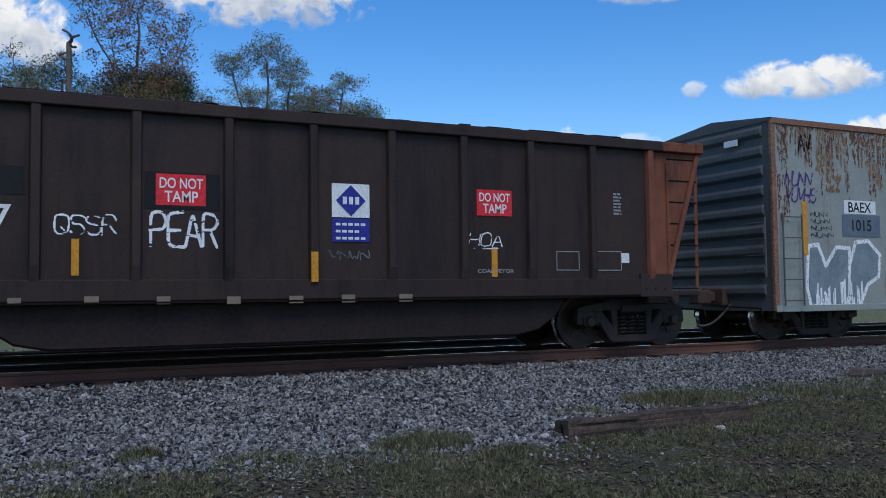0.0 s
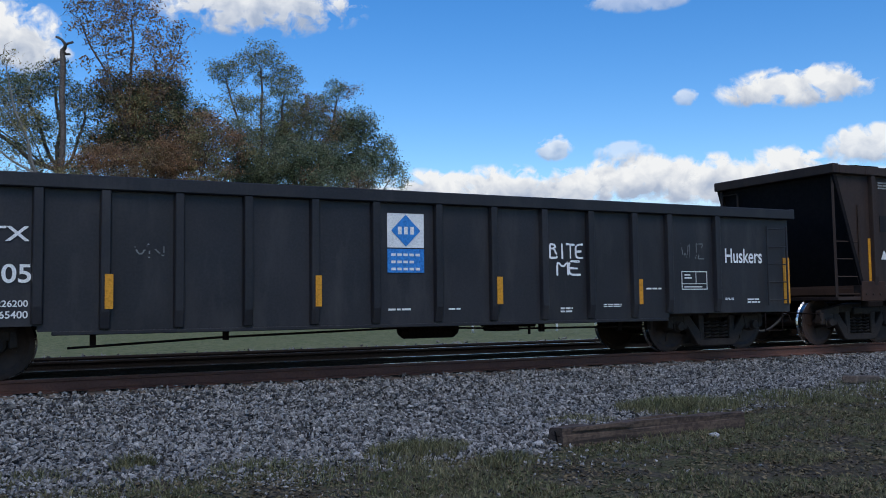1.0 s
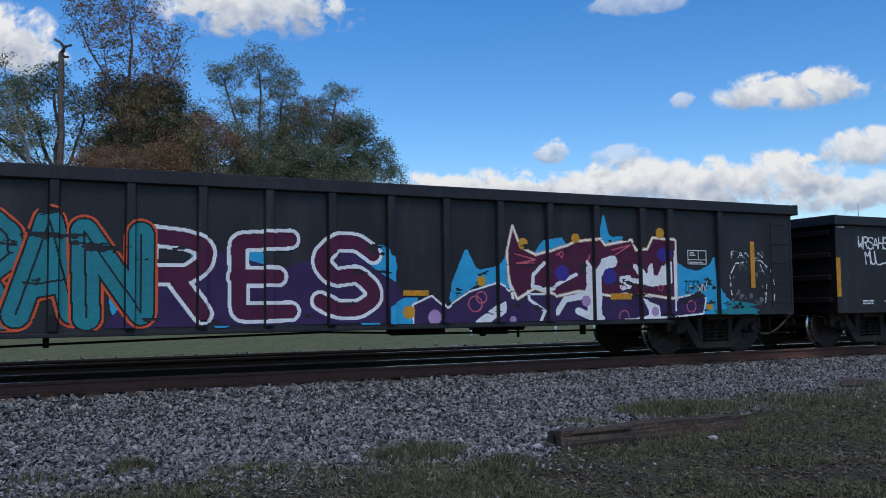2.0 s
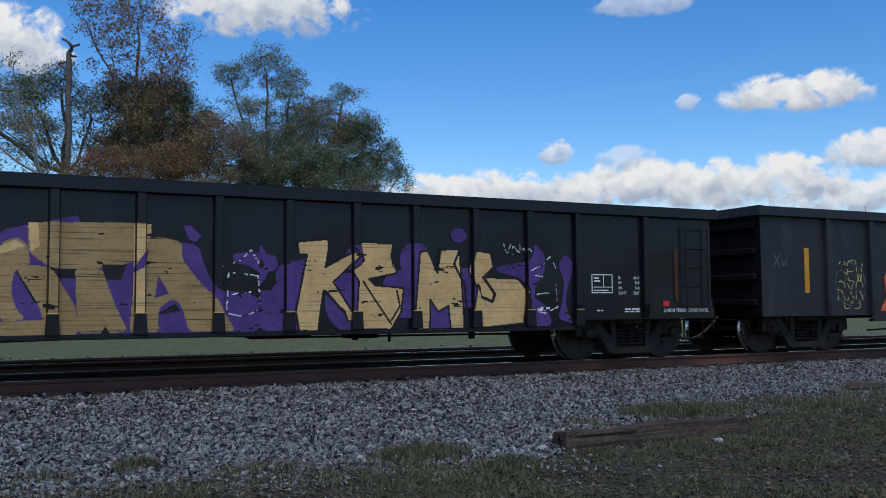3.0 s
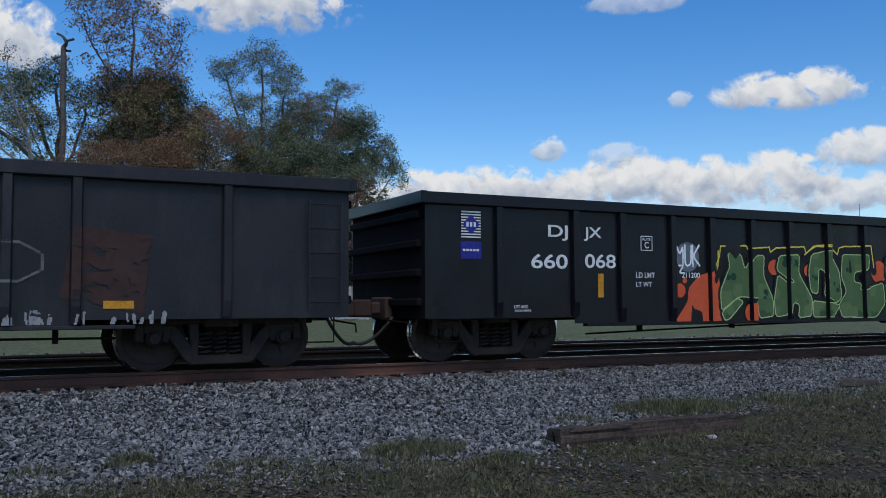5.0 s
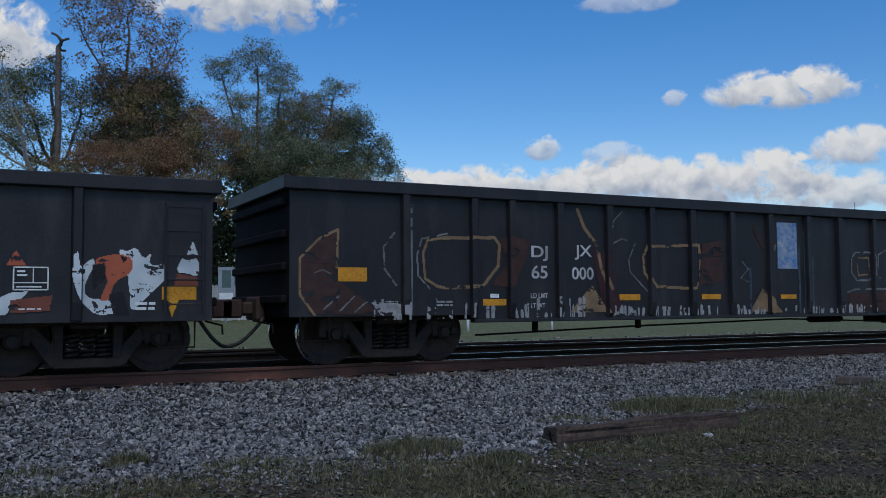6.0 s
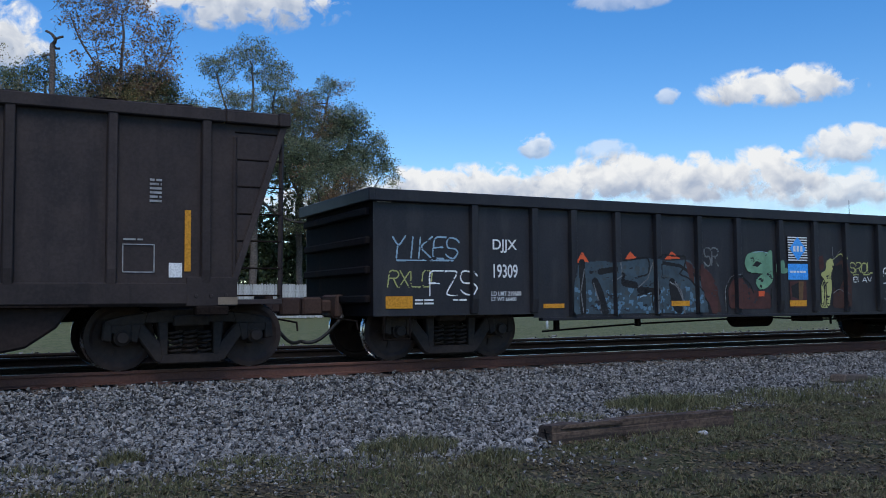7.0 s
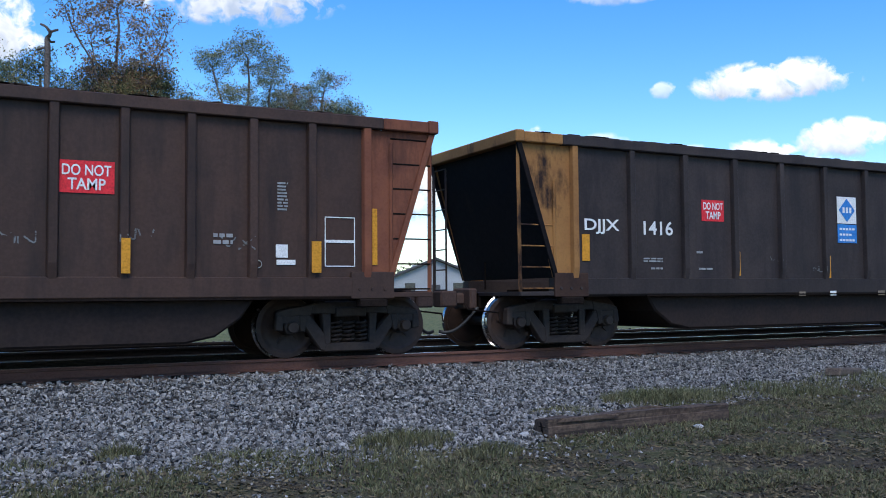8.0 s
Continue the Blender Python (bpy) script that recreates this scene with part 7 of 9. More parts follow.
def graffiti_e():
    m = Mural(car_e, 5.3, 16.5, 0.6, 2.15)
    for x, z, r in ((5.55, 0.85, 0.28), (5.5, 1.2, 0.2), (6.0, 1.75, 0.2), (6.7, 1.8, 0.18), (7.25, 1.3, 0.4), (7.3, 1.75, 0.2), (8.2, 1.75, 0.22), (8.6, 1.1, 0.25), (9.0, 1.95, 0.13), (9.5, 1.0, 0.3), (9.9, 0.9, 0.3),
                    (10.4, 1.9, 0.15), (10.6, 1.5, 0.2), (10.8, 0.9, 0.35), (11.0, 1.5, 0.3), (11.3, 0.85, 0.3), (11.6, 1.0, 0.3), (11.55, 1.35, 0.16), (12.5, 1.0, 0.4), (12.6, 1.6, 0.2), (13.3, 1.1, 0.35), (13.5, 1.6, 0.25), (13.9, 0.95, 0.35),
                    (14.4, 1.2, 0.3)):
        m.disc(x, z, r, 1, squash=1.1)
    m.poly([(14.85, 1.51), (15.13, 1.58), (15.42, 1.61), (15.57, 1.91), (15.77, 1.72), (15.75, 1.44), (15.62, 1.29), (15.52, 1.07), (15.78, 0.92), (15.87, 0.67), (15.81, 0.57), (15.46, 0.58), (15.44, 1.22), (15.27, 1.37), (14.9, 1.44)], 1)
    m.poly([(16.0, 1.57), (16.13, 1.75), (16.29, 1.63), (16.27, 1.43), (16.18, 1.22), (16.14, 0.92), (16.29, 0.62), (15.99, 0.72), (16.07, 0.97), (16.12, 1.32)], 1)
    m.poly([(14.07, 2.02), (14.18, 2.12), (14.34, 2.07), (14.35, 1.93), (14.23, 1.87), (14.12, 1.9)], 1)
    m.poly([(5.85, 1.73), (6.15, 1.89), (6.39, 1.44), (6.54, 1.36), (6.54, 1.20), (6.20, 1.22)], 0)
    m.poly([(5.58, 1.28), (5.68, 1.33), (5.75, 1.27), (6.21, 1.22), (6.54, 1.21), (6.54, 0.58), (6.24, 0.59), (6.25, 0.89), (5.99, 1.02), (6.15, 0.78), (6.14, 0.57), (5.75, 0.58), (5.73, 0.82), (5.64, 1.04)], 0)
    m.poly([(6.56, 1.88), (6.77, 1.87), (6.78, 0.59), (6.58, 0.59)], 0)
    m.poly([(6.76, 1.77), (6.96, 1.82), (7.07, 1.63), (7.54, 0.81), (7.49, 0.58), (7.36, 0.62), (7.08, 1.07), (7.11, 0.89), (7.11, 0.58), (6.77, 0.59)], 0)
    m.poly([(7.56, 1.80), (7.75, 1.78), (7.76, 1.30), (7.72, 0.84), (7.54, 0.85), (7.55, 1.30)], 0)
    m.poly([(7.80, 1.30), (8.03, 1.83), (8.35, 1.76), (8.36, 1.62), (8.21, 1.38), (8.15, 1.11), (8.22, 0.92), (8.36, 0.80), (8.52, 0.84), (8.52, 0.56), (7.78, 0.61), (7.76, 0.92)], 0)
    m.poly([(8.71, 1.89), (9.46, 1.98), (9.46, 1.49), (8.73, 1.42)], 0)
    m.poly([(8.87, 1.43), (9.19, 1.43), (9.21, 1.15), (9.45, 0.71), (9.45, 0.59), (8.73, 0.62), (8.83, 1.03)], 0)
    m.poly([(9.75, 1.83), (10.09, 1.84), (10.18, 1.49), (10.51, 0.90), (10.47, 0.56), (10.22, 0.60), (10.15, 0.95), (9.85, 0.87), (9.85, 0.60), (9.68, 0.60), (9.70, 0.87), (10.08, 1.05), (9.90, 1.32), (9.81, 1.11), (9.72, 1.11)], 0)
    m.poly([(6.42, 1.91), (6.56, 1.90), (6.56, 1.40), (6.43, 1.44)], 3)
    m.poly([(7.42, 1.85), (7.56, 1.83), (7.57, 1.15), (7.44, 1.15)], 3)
    m.poly([(8.35, 1.97), (8.71, 1.99), (8.71, 1.43), (8.52, 1.31), (8.35, 1.70)], 3)
    m.poly([(9.19, 1.74), (9.47, 1.85), (9.46, 1.49), (9.15, 1.47)], 3)
    m.poly([(9.57, 1.99), (9.75, 2.00), (9.70, 0.85), (9.56, 0.85)], 3)
    m.g[m.window(8.00, 11.17, 0.6, 2.2)] = -1
    m.poly([(7.99, 1.87), (8.29, 1.95), (8.63, 2.02), (8.87, 2.10), (8.91, 1.92), (8.98, 1.42), (9.75, 1.83), (10.14, 1.78), (10.34, 1.75), (10.48, 1.35), (10.62, 1.14), (10.98, 1.14), (11.42, 0.89), (11.46, 0.59), (10.84, 0.56), (8.01, 0.60)], 1)
    m.poly([(10.15, 2.01), (10.24, 2.01), (10.39, 1.86), (10.31, 1.79), (10.22, 1.82)], 1)
    m.poly([(10.80, 1.64), (11.08, 1.68), (11.41, 1.62), (11.42, 1.44), (11.19, 1.38), (11.01, 1.50), (10.83, 1.52)], 1)
    m.poly([(11.58, 1.55), (11.87, 1.59), (11.79, 0.60), (11.53, 0.58), (11.56, 1.11)], 1)
    m.poly([(8.15, 1.41), (8.21, 1.38), (8.39, 1.11), (8.45, 0.95), (8.38, 1.01)], 2)
    m.poly([(8.55, 1.43), (8.85, 1.44), (8.85, 1.30), (8.60, 1.30)], 2)
    m.poly([(9.15, 1.49), (9.45, 1.49), (9.39, 1.29), (9.19, 1.29)], 2)
    m.poly([(9.85, 0.86), (10.06, 0.98), (10.13, 0.88), (9.88, 0.84)], 2)
    m.poly([(7.99, 1.71), (8.16, 1.80), (8.30, 1.72), (8.33, 1.43), (8.17, 1.41), (8.12, 1.17), (8.18, 0.92), (8.30, 0.79), (8.01, 0.78)], 0)
    m.poly([(8.01, 0.78), (8.49, 0.78), (8.54, 0.58), (8.01, 0.59)], 0)
    m.poly([(8.17, 1.41), (8.37, 1.46), (8.57, 1.42), (8.85, 0.96), (8.90, 0.60), (8.53, 0.60), (8.44, 0.96)], 0)
    m.poly([(8.29, 1.98), (9.47, 2.02), (9.75, 2.00), (9.74, 1.69), (9.45, 1.48), (9.16, 1.48), (9.15, 1.42), (8.56, 1.42), (8.31, 1.62)], 0)
    m.poly([(8.84, 1.43), (9.15, 1.43), (9.33, 0.94), (9.48, 0.62), (8.89, 0.61), (8.86, 1.01)], 0)
    m.poly([(9.72, 1.81), (9.87, 1.85), (10.14, 1.78), (10.14, 1.56), (10.38, 1.25), (10.57, 1.07), (10.85, 0.61), (10.24, 0.61), (10.14, 0.95), (10.03, 1.05), (9.84, 0.90), (9.86, 0.61), (9.49, 0.61), (9.53, 1.11), (9.72, 1.62)], 0)
    m.poly([(9.84, 1.35), (9.98, 1.11), (9.80, 1.05)], 1)
    m.poly([(8.30, 1.98), (8.41, 1.98), (8.43, 1.69), (8.33, 1.62)], 3)
    m.poly([(9.54, 1.99), (9.75, 2.00), (9.70, 1.69), (9.54, 1.45)], 3)
    m.poly([(9.53, 1.38), (9.69, 1.45), (9.67, 0.64), (9.56, 0.62)], 3)
    m.poly([(7.99, 1.68), (8.16, 1.76), (8.28, 1.69), (7.99, 1.58)], 3)
    m.poly([(11.70, 1.83), (12.16, 1.88), (12.16, 1.76), (12.11, 1.48), (12.56, 1.72), (12.61, 1.64), (12.23, 1.27), (12.60, 0.72), (12.44, 0.72), (12.40, 0.85), (12.08, 1.15), (12.00, 0.58), (11.73, 0.59), (11.68, 0.86), (11.84, 1.65), (11.72, 1.66)], 3)
    m.ribbon([(11.70, 1.83), (12.16, 1.88), (12.16, 1.76), (12.11, 1.48), (12.56, 1.72), (12.61, 1.64), (12.23, 1.27), (12.60, 0.72), (12.44, 0.72), (12.40, 0.85), (12.08, 1.15), (12.00, 0.58), (11.73, 0.59), (11.68, 0.86), (11.84, 1.65), (11.72, 1.66), (11.70, 1.83)], 0.03, 2)
    m.poly([(12.62, 1.85), (13.15, 1.84), (13.11, 1.65), (13.21, 1.41), (12.76, 1.32), (12.86, 1.23), (13.31, 1.19), (13.27, 0.85), (13.11, 0.59), (12.54, 0.60), (12.58, 1.28), (12.48, 1.44), (12.69, 1.58)], 3)
    m.ribbon([(12.62, 1.85), (13.15, 1.84), (13.11, 1.65), (13.21, 1.41), (12.76, 1.32), (12.86, 1.23), (13.31, 1.19), (13.27, 0.85), (13.11, 0.59), (12.54, 0.60), (12.58, 1.28), (12.48, 1.44), (12.69, 1.58), (12.62, 1.85)], 0.03, 2)
    m.poly([(13.54, 1.72), (13.70, 1.75), (13.86, 1.42), (13.92, 1.77), (14.23, 1.78), (14.27, 1.24), (14.31, 0.57), (14.08, 0.57), (14.04, 0.93), (13.87, 0.84), (13.74, 1.02), (13.73, 0.58), (13.51, 0.58), (13.46, 0.84)], 3)
    m.ribbon([(13.54, 1.72), (13.70, 1.75), (13.86, 1.42), (13.92, 1.77), (14.23, 1.78), (14.27, 1.24), (14.31, 0.57), (14.08, 0.57), (14.04, 0.93), (13.87, 0.84), (13.74, 1.02), (13.73, 0.58), (13.51, 0.58), (13.46, 0.84), (13.54, 1.72)], 0.03, 2)
    m.poly([(14.48, 1.76), (14.77, 1.74), (14.82, 1.52), (14.64, 1.36), (15.26, 1.34), (15.43, 1.15), (15.35, 0.65), (14.62, 0.59), (14.43, 0.84), (14.49, 1.15), (14.39, 1.47)], 3)
    m.ribbon([(14.48, 1.76), (14.77, 1.74), (14.82, 1.52), (14.64, 1.36), (15.26, 1.34), (15.43, 1.15), (15.35, 0.65), (14.62, 0.59), (14.43, 0.84), (14.49, 1.15), (14.39, 1.47), (14.48, 1.76)], 0.03, 2)
    m.ribbon([(12.68, 1.28), (12.86, 1.02), (13.11, 0.67)], 0.03, 2)
    m.ribbon([(13.20, 1.15), (13.25, 0.93), (13.11, 0.72)], 0.03, 2)
    m.ribbon([(14.23, 1.76), (14.14, 1.55), (14.32, 1.24), (14.36, 0.61)], 0.04, 2)
    m.ribbon([(14.64, 1.36), (14.84, 1.11), (14.80, 0.99), (14.60, 1.06), (14.50, 1.24)], 0.05, 2)
    m.ribbon([(12.10, 1.15), (12.40, 0.83)], 0.04, 2)
    # thin white outlines of two little figures
    for x, z in ((10.95, 0.85), (15.75, 0.85)):
        m.ribbon([(x - 0.22, z), (x - 0.2, z + 0.55), (x + 0.2, z + 0.5), (x + 0.24, z + 0.05), (x, z - 0.05), (x - 0.22, z)], 0.014, 4)
        m.ribbon([(x - 0.3, z + 0.62), (x - 0.05, z + 0.7), (x + 0.1, z + 0.85), (x + 0.22, z + 0.66)], 0.014, 4)
        m.ribbon([(x - 0.15, z + 0.25), (x + 0.1, z + 0.28)], 0.014, 4)
    m.poly([(15.62, 0.84), (15.84, 0.84), (15.84, 0.9), (15.62, 0.9)], 4)
    m.letters("VN~", 15.0, 15.5, 1.72, 1.88, 0.012, 4, 3)
    m.wear(0.4, 0.05, 5, 1.0, only=4)
    m.wear(0.02, 0.1, 3)
    m.done([spray_tan, spray_purple, black_ink, spray_gold, spray_white], "tan block letters over purple sprayed paint")
    # black bottom brackets of the posts stay bare
    for p in car_e.posts[4:16]:
        part("post_foot", Shape().prism([(p - 0.085, 0.6), (p + 0.085, 0.6), (p + 0.07, 0.86), (p - 0.07, 0.86)], "y", -1.60, -1.5), new_black, car_e.ob, bevel=0.008)
        part("post_step", Shape().box(p - 0.07, p + 0.07, -1.606, -1.59, 0.855, 0.867), spray_gold, car_e.ob)


def graffiti_f():
    m = Mural(car_f, 4.6, 17.3, 0.585, 2.2, 0.009)
    m.poly([(4.75, 0.585), (5.05, 0.95), (5.05, 1.15), (5.3, 1.38), (5.75, 1.5), (5.85, 0.585)], 0)
    m.disc(4.87, 1.12, 0.12, 0)
    m.disc(4.98, 1.29, 0.05, 0)
    for x, z, r in ((7.1, 1.55, 0.14), (8.0, 1.5, 0.12), (8.9, 1.35, 0.16), (9.95, 1.5, 0.22), (10.25, 1.2, 0.12), (6.55, 0.72, 0.18)):
        m.disc(x, z, r, 0)
    m.poly([(16.5, 0.62), (16.55, 1.04), (16.78, 1.08), (16.8, 0.95), (17.1, 0.74), (17.02, 0.66)], 0)
    edging, shapes = [], []
    edging.append([(5.76, 1.82), (5.75, 1.56), (5.66, 1.39)])
    edging.append([(5.67, 1.51), (5.78, 1.71), (5.82, 1.91), (6.44, 1.93), (6.46, 1.88), (7.0, 1.92), (7.03, 1.83), (7.17, 1.91), (7.9, 1.95), (7.95, 1.83), (8.16, 1.97), (8.58, 1.97)])
    edging.append([(7.91, 1.8), (8.05, 1.89), (8.23, 1.98), (8.55, 2.0), (8.79, 1.82), (8.84, 1.95), (8.98, 1.98), (9.75, 2.01), (9.81, 1.59)])
    edging.append([(10.17, 1.51), (10.2, 1.82), (10.33, 1.91), (11.34, 1.97), (11.41, 1.76)])
    edging.append([(11.41, 1.52), (11.48, 1.82), (11.47, 1.94), (12.0, 2.05), (12.06, 1.58)])
    edging.append([(12.33, 1.38), (12.48, 1.9), (12.47, 1.95), (12.79, 2.02), (13.16, 1.99), (13.37, 1.89), (13.34, 1.54)])
    edging.append([(13.46, 1.82), (13.61, 1.94), (14.07, 1.96), (14.36, 1.87), (14.35, 1.95), (14.47, 1.97), (14.46, 2.03), (14.96, 2.14), (14.98, 2.08), (15.4, 2.02), (15.54, 2.0), (15.51, 1.47)])
    edging.append([(15.72, 1.45), (15.72, 1.52), (16.3, 1.64), (16.46, 1.53), (16.51, 1.18), (16.33, 0.65)])
    shapes.append([(5.98, 1.8), (6.29, 1.79), (6.39, 1.5), (6.58, 1.75), (6.87, 1.77), (6.84, 1.39), (7.06, 0.98), (7.08, 0.66), (6.72, 0.62), (6.67, 0.98), (6.35, 1.01), (6.2, 1.0), (5.81, 0.76), (5.79, 1.11), (6.03, 1.56)])
    shapes.append([(5.81, 0.74), (6.19, 0.99), (6.34, 0.92), (5.99, 0.61), (5.88, 0.59)])
    shapes.append([(7.25, 1.77), (7.77, 1.8), (7.74, 1.45), (8.08, 0.98), (8.05, 0.65), (7.7, 0.62), (7.75, 0.87), (7.49, 0.91), (7.45, 0.68), (7.13, 0.64), (7.09, 0.94), (7.2, 1.42), (7.47, 1.26), (7.53, 1.3), (7.17, 1.51)])
    shapes.append([(8.09, 1.81), (8.55, 1.9), (8.83, 1.49), (8.88, 0.98), (8.69, 0.88), (8.41, 1.02), (8.46, 1.48), (8.28, 1.56), (8.23, 1.06), (8.05, 1.1), (8.0, 1.47)])
    shapes.append([(8.09, 0.94), (8.69, 0.88), (8.83, 0.85), (8.64, 0.63), (8.09, 0.63)])
    shapes.append([(8.93, 1.83), (9.59, 1.83), (9.56, 1.54), (9.25, 1.48), (9.23, 1.3), (9.44, 1.27), (9.41, 1.13), (10.07, 1.29), (10.11, 0.87), (9.84, 0.61), (8.88, 0.62), (8.78, 0.85), (9.02, 1.11), (8.88, 1.4)])
    shapes.append([(10.35, 1.87), (10.65, 1.89), (10.72, 1.47), (10.67, 1.07), (10.91, 1.07), (10.94, 1.88), (11.27, 1.91), (11.41, 1.44), (11.39, 0.7), (11.01, 0.56), (10.37, 0.61), (10.25, 0.98), (10.3, 1.42)])
    shapes.append([(11.58, 1.84), (11.9, 1.91), (11.94, 1.66), (11.84, 1.23), (11.82, 1.06), (11.91, 1.11), (12.08, 1.03), (12.22, 0.58), (11.7, 0.59), (11.51, 0.75), (11.49, 1.03), (11.61, 1.55)])
    shapes.append([(12.2, 1.17), (12.47, 1.26), (12.51, 0.99), (12.48, 0.7), (12.42, 0.59), (12.28, 0.59), (12.2, 0.91)])
    shapes.append([(12.58, 1.85), (12.88, 1.88), (12.88, 1.47), (12.77, 1.43), (12.75, 1.11), (12.81, 1.03), (12.93, 1.01), (12.94, 0.59), (12.54, 0.58), (12.5, 0.78), (12.58, 0.99), (12.52, 1.36)])
    shapes.append([(12.94, 1.88), (13.23, 1.84), (13.27, 1.54), (13.34, 1.16), (13.4, 0.86), (13.38, 0.62), (12.96, 0.59), (12.95, 1.01), (13.09, 1.04), (13.11, 1.43), (12.96, 1.47)])
    shapes.append([(13.61, 1.76), (13.89, 1.82), (13.92, 1.48), (13.76, 1.44), (13.77, 1.03), (13.92, 0.96), (14.08, 0.99), (14.08, 1.16), (14.41, 1.16), (14.45, 0.72), (14.37, 0.59), (13.52, 0.58), (13.48, 0.77), (13.53, 1.12), (13.51, 1.42)])
    shapes.append([(13.94, 1.82), (14.33, 1.74), (14.34, 1.29), (14.08, 1.28), (14.07, 1.45), (13.95, 1.47)])
    shapes.append([(14.6, 1.92), (14.89, 1.97), (14.92, 1.73), (14.85, 1.39), (15.06, 1.65), (15.13, 1.98), (15.41, 1.92), (15.38, 1.61), (15.16, 1.28), (15.37, 1.17), (15.45, 0.99), (15.43, 0.64), (15.33, 0.67), (15.28, 0.89), (15.06, 1.01), (14.94, 0.99), (15.12, 0.81), (14.85, 0.56), (14.55, 0.56), (14.53, 0.85), (14.68, 1.39)])
    shapes.append([(15.89, 1.43), (16.33, 1.52), (16.42, 1.22), (16.33, 0.75), (16.12, 0.6), (15.77, 1.08), (15.87, 1.17)])
    shapes.append([(15.48, 1.05), (15.71, 1.02), (16.02, 0.6), (15.48, 0.62)])
    for line in edging:
        m.ribbon([(x, z - 0.08) for x, z in line], 0.16, 2)
    shapes = [m.rounded(pts, True, 1) for pts in shapes]
    for pts in shapes:
        m.ribbon(pts + pts[:1], 0.12, 2)
    for line in edging:
        m.ribbon(line, 0.026, 1)
    for pts in shapes:
        m.poly(pts, 4, False)
        # paler paint where the can passed twice, deeper at the foot
        low, high = min(z for _, z in pts), max(z for _, z in pts)
        left, right = min(x for x, _ in pts), max(x for x, _ in pts)
        spots = random.Random(int(left * 100))
        for _ in range(7):
            m.disc(spots.uniform(left, right), spots.uniform(low, high), spots.uniform(0.06, 0.16), 7, 4, spots.uniform(0.8, 1.8))
        for _ in range(5):
            m.disc(spots.uniform(left, right), low + 0.05, spots.uniform(0.04, 0.10), 8, 4)
        m.ribbon(pts + pts[:1], 0.019, 3)
    rng = random.Random(5)
    for _ in range(26):
        x, z = rng.uniform(5.9, 16.2), rng.uniform(0.75, 1.8)
        for _ in range(3):
            for under in (4, 7):
                m.disc(x + rng.uniform(-0.12, 0.12), z + rng.uniform(-0.12, 0.12), rng.uniform(0.02, 0.07), 5, under)
    m.poly([(12.74, 1.48), (13.09, 1.49), (13.12, 1.04), (12.77, 1.05)], 2)
    m.poly([(13.74, 1.48), (14.06, 1.47), (14.08, 1.0), (13.77, 1.0)], 2)
    m.poly([(12.81, 1.32), (12.92, 1.34), (12.97, 1.09), (12.86, 1.07)], 0)
    m.ribbon([(12.81, 1.32), (12.92, 1.34), (12.97, 1.09), (12.86, 1.07), (12.81, 1.32)], 0.02, 6)
    m.poly([(13.8, 1.27), (13.92, 1.28), (13.97, 1.05), (13.83, 1.04)], 0)
    m.ribbon([(13.8, 1.27), (13.92, 1.28), (13.97, 1.05), (13.83, 1.04), (13.8, 1.27)], 0.02, 6)
    m.poly([(12.0, 1.56), (12.13, 1.64), (12.29, 1.5), (12.33, 1.4), (12.04, 1.17), (11.89, 1.21)], 0)
    m.poly([(13.29, 1.71), (13.38, 1.76), (13.36, 1.5), (13.32, 1.52)], 0)
    m.poly([(15.5, 1.32), (15.67, 1.54), (15.69, 1.19), (15.52, 1.22)], 0)
    m.done([spray_orange, spray_yellow, black_ink, spray_lime, spray_green, spray_dark_green, spray_amber, spray_moss, spray_deep_green], "green block letters outlined in lime, yellow and orange")
    m = Mural(car_f, 4.6, 5.5, 1.35, 2.05, 0.009)
    m.disc(5.05, 1.7, 0.26, 1)
    m.disc(5.05, 1.7, 0.22, 2)
    m.letters("MUK", 4.8, 5.36, 1.55, 1.9, 0.035, 0, 2)
    m.letters("Z", 4.85, 5.0, 1.42, 1.55, 0.03, 0, 2)
    m.done([spray_white, spray_grey, SLATE], "white and grey sprayed round mark")
    for text, x0, x1, z0, z1 in (("WE", 16.57, 16.87, 1.84, 2.07), ("PAINT", 16.95, 17.52, 1.82, 2.03), ("YOU", 16.66, 17.0, 1.58, 1.79), ("HATE!", 17.08, 17.62, 1.57, 1.8)):
        tag(car_f, x0, x1, z0, z1, text, 0.024, spray_white, len(text), label="white sprayed words", worn=0.02)
    tag(car_f, 16.95, 17.3, 1.5, 1.53, "__", 0.014, spray_white, 3)


def octagon(m, x0, x1, z0, z1, w, c, k=0.28):
    dx, dz = (x1 - x0) * k, (z1 - z0) * 0.3
    m.ribbon([(x0 + dx, z0), (x1 - dx, z0), (x1, z0 + dz), (x1, z1 - dz), (x1 - dx, z1), (x0 + dx, z1), (x0, z1 - dz), (x0, z0 + dz), (x0 + dx, z0)], w, c)


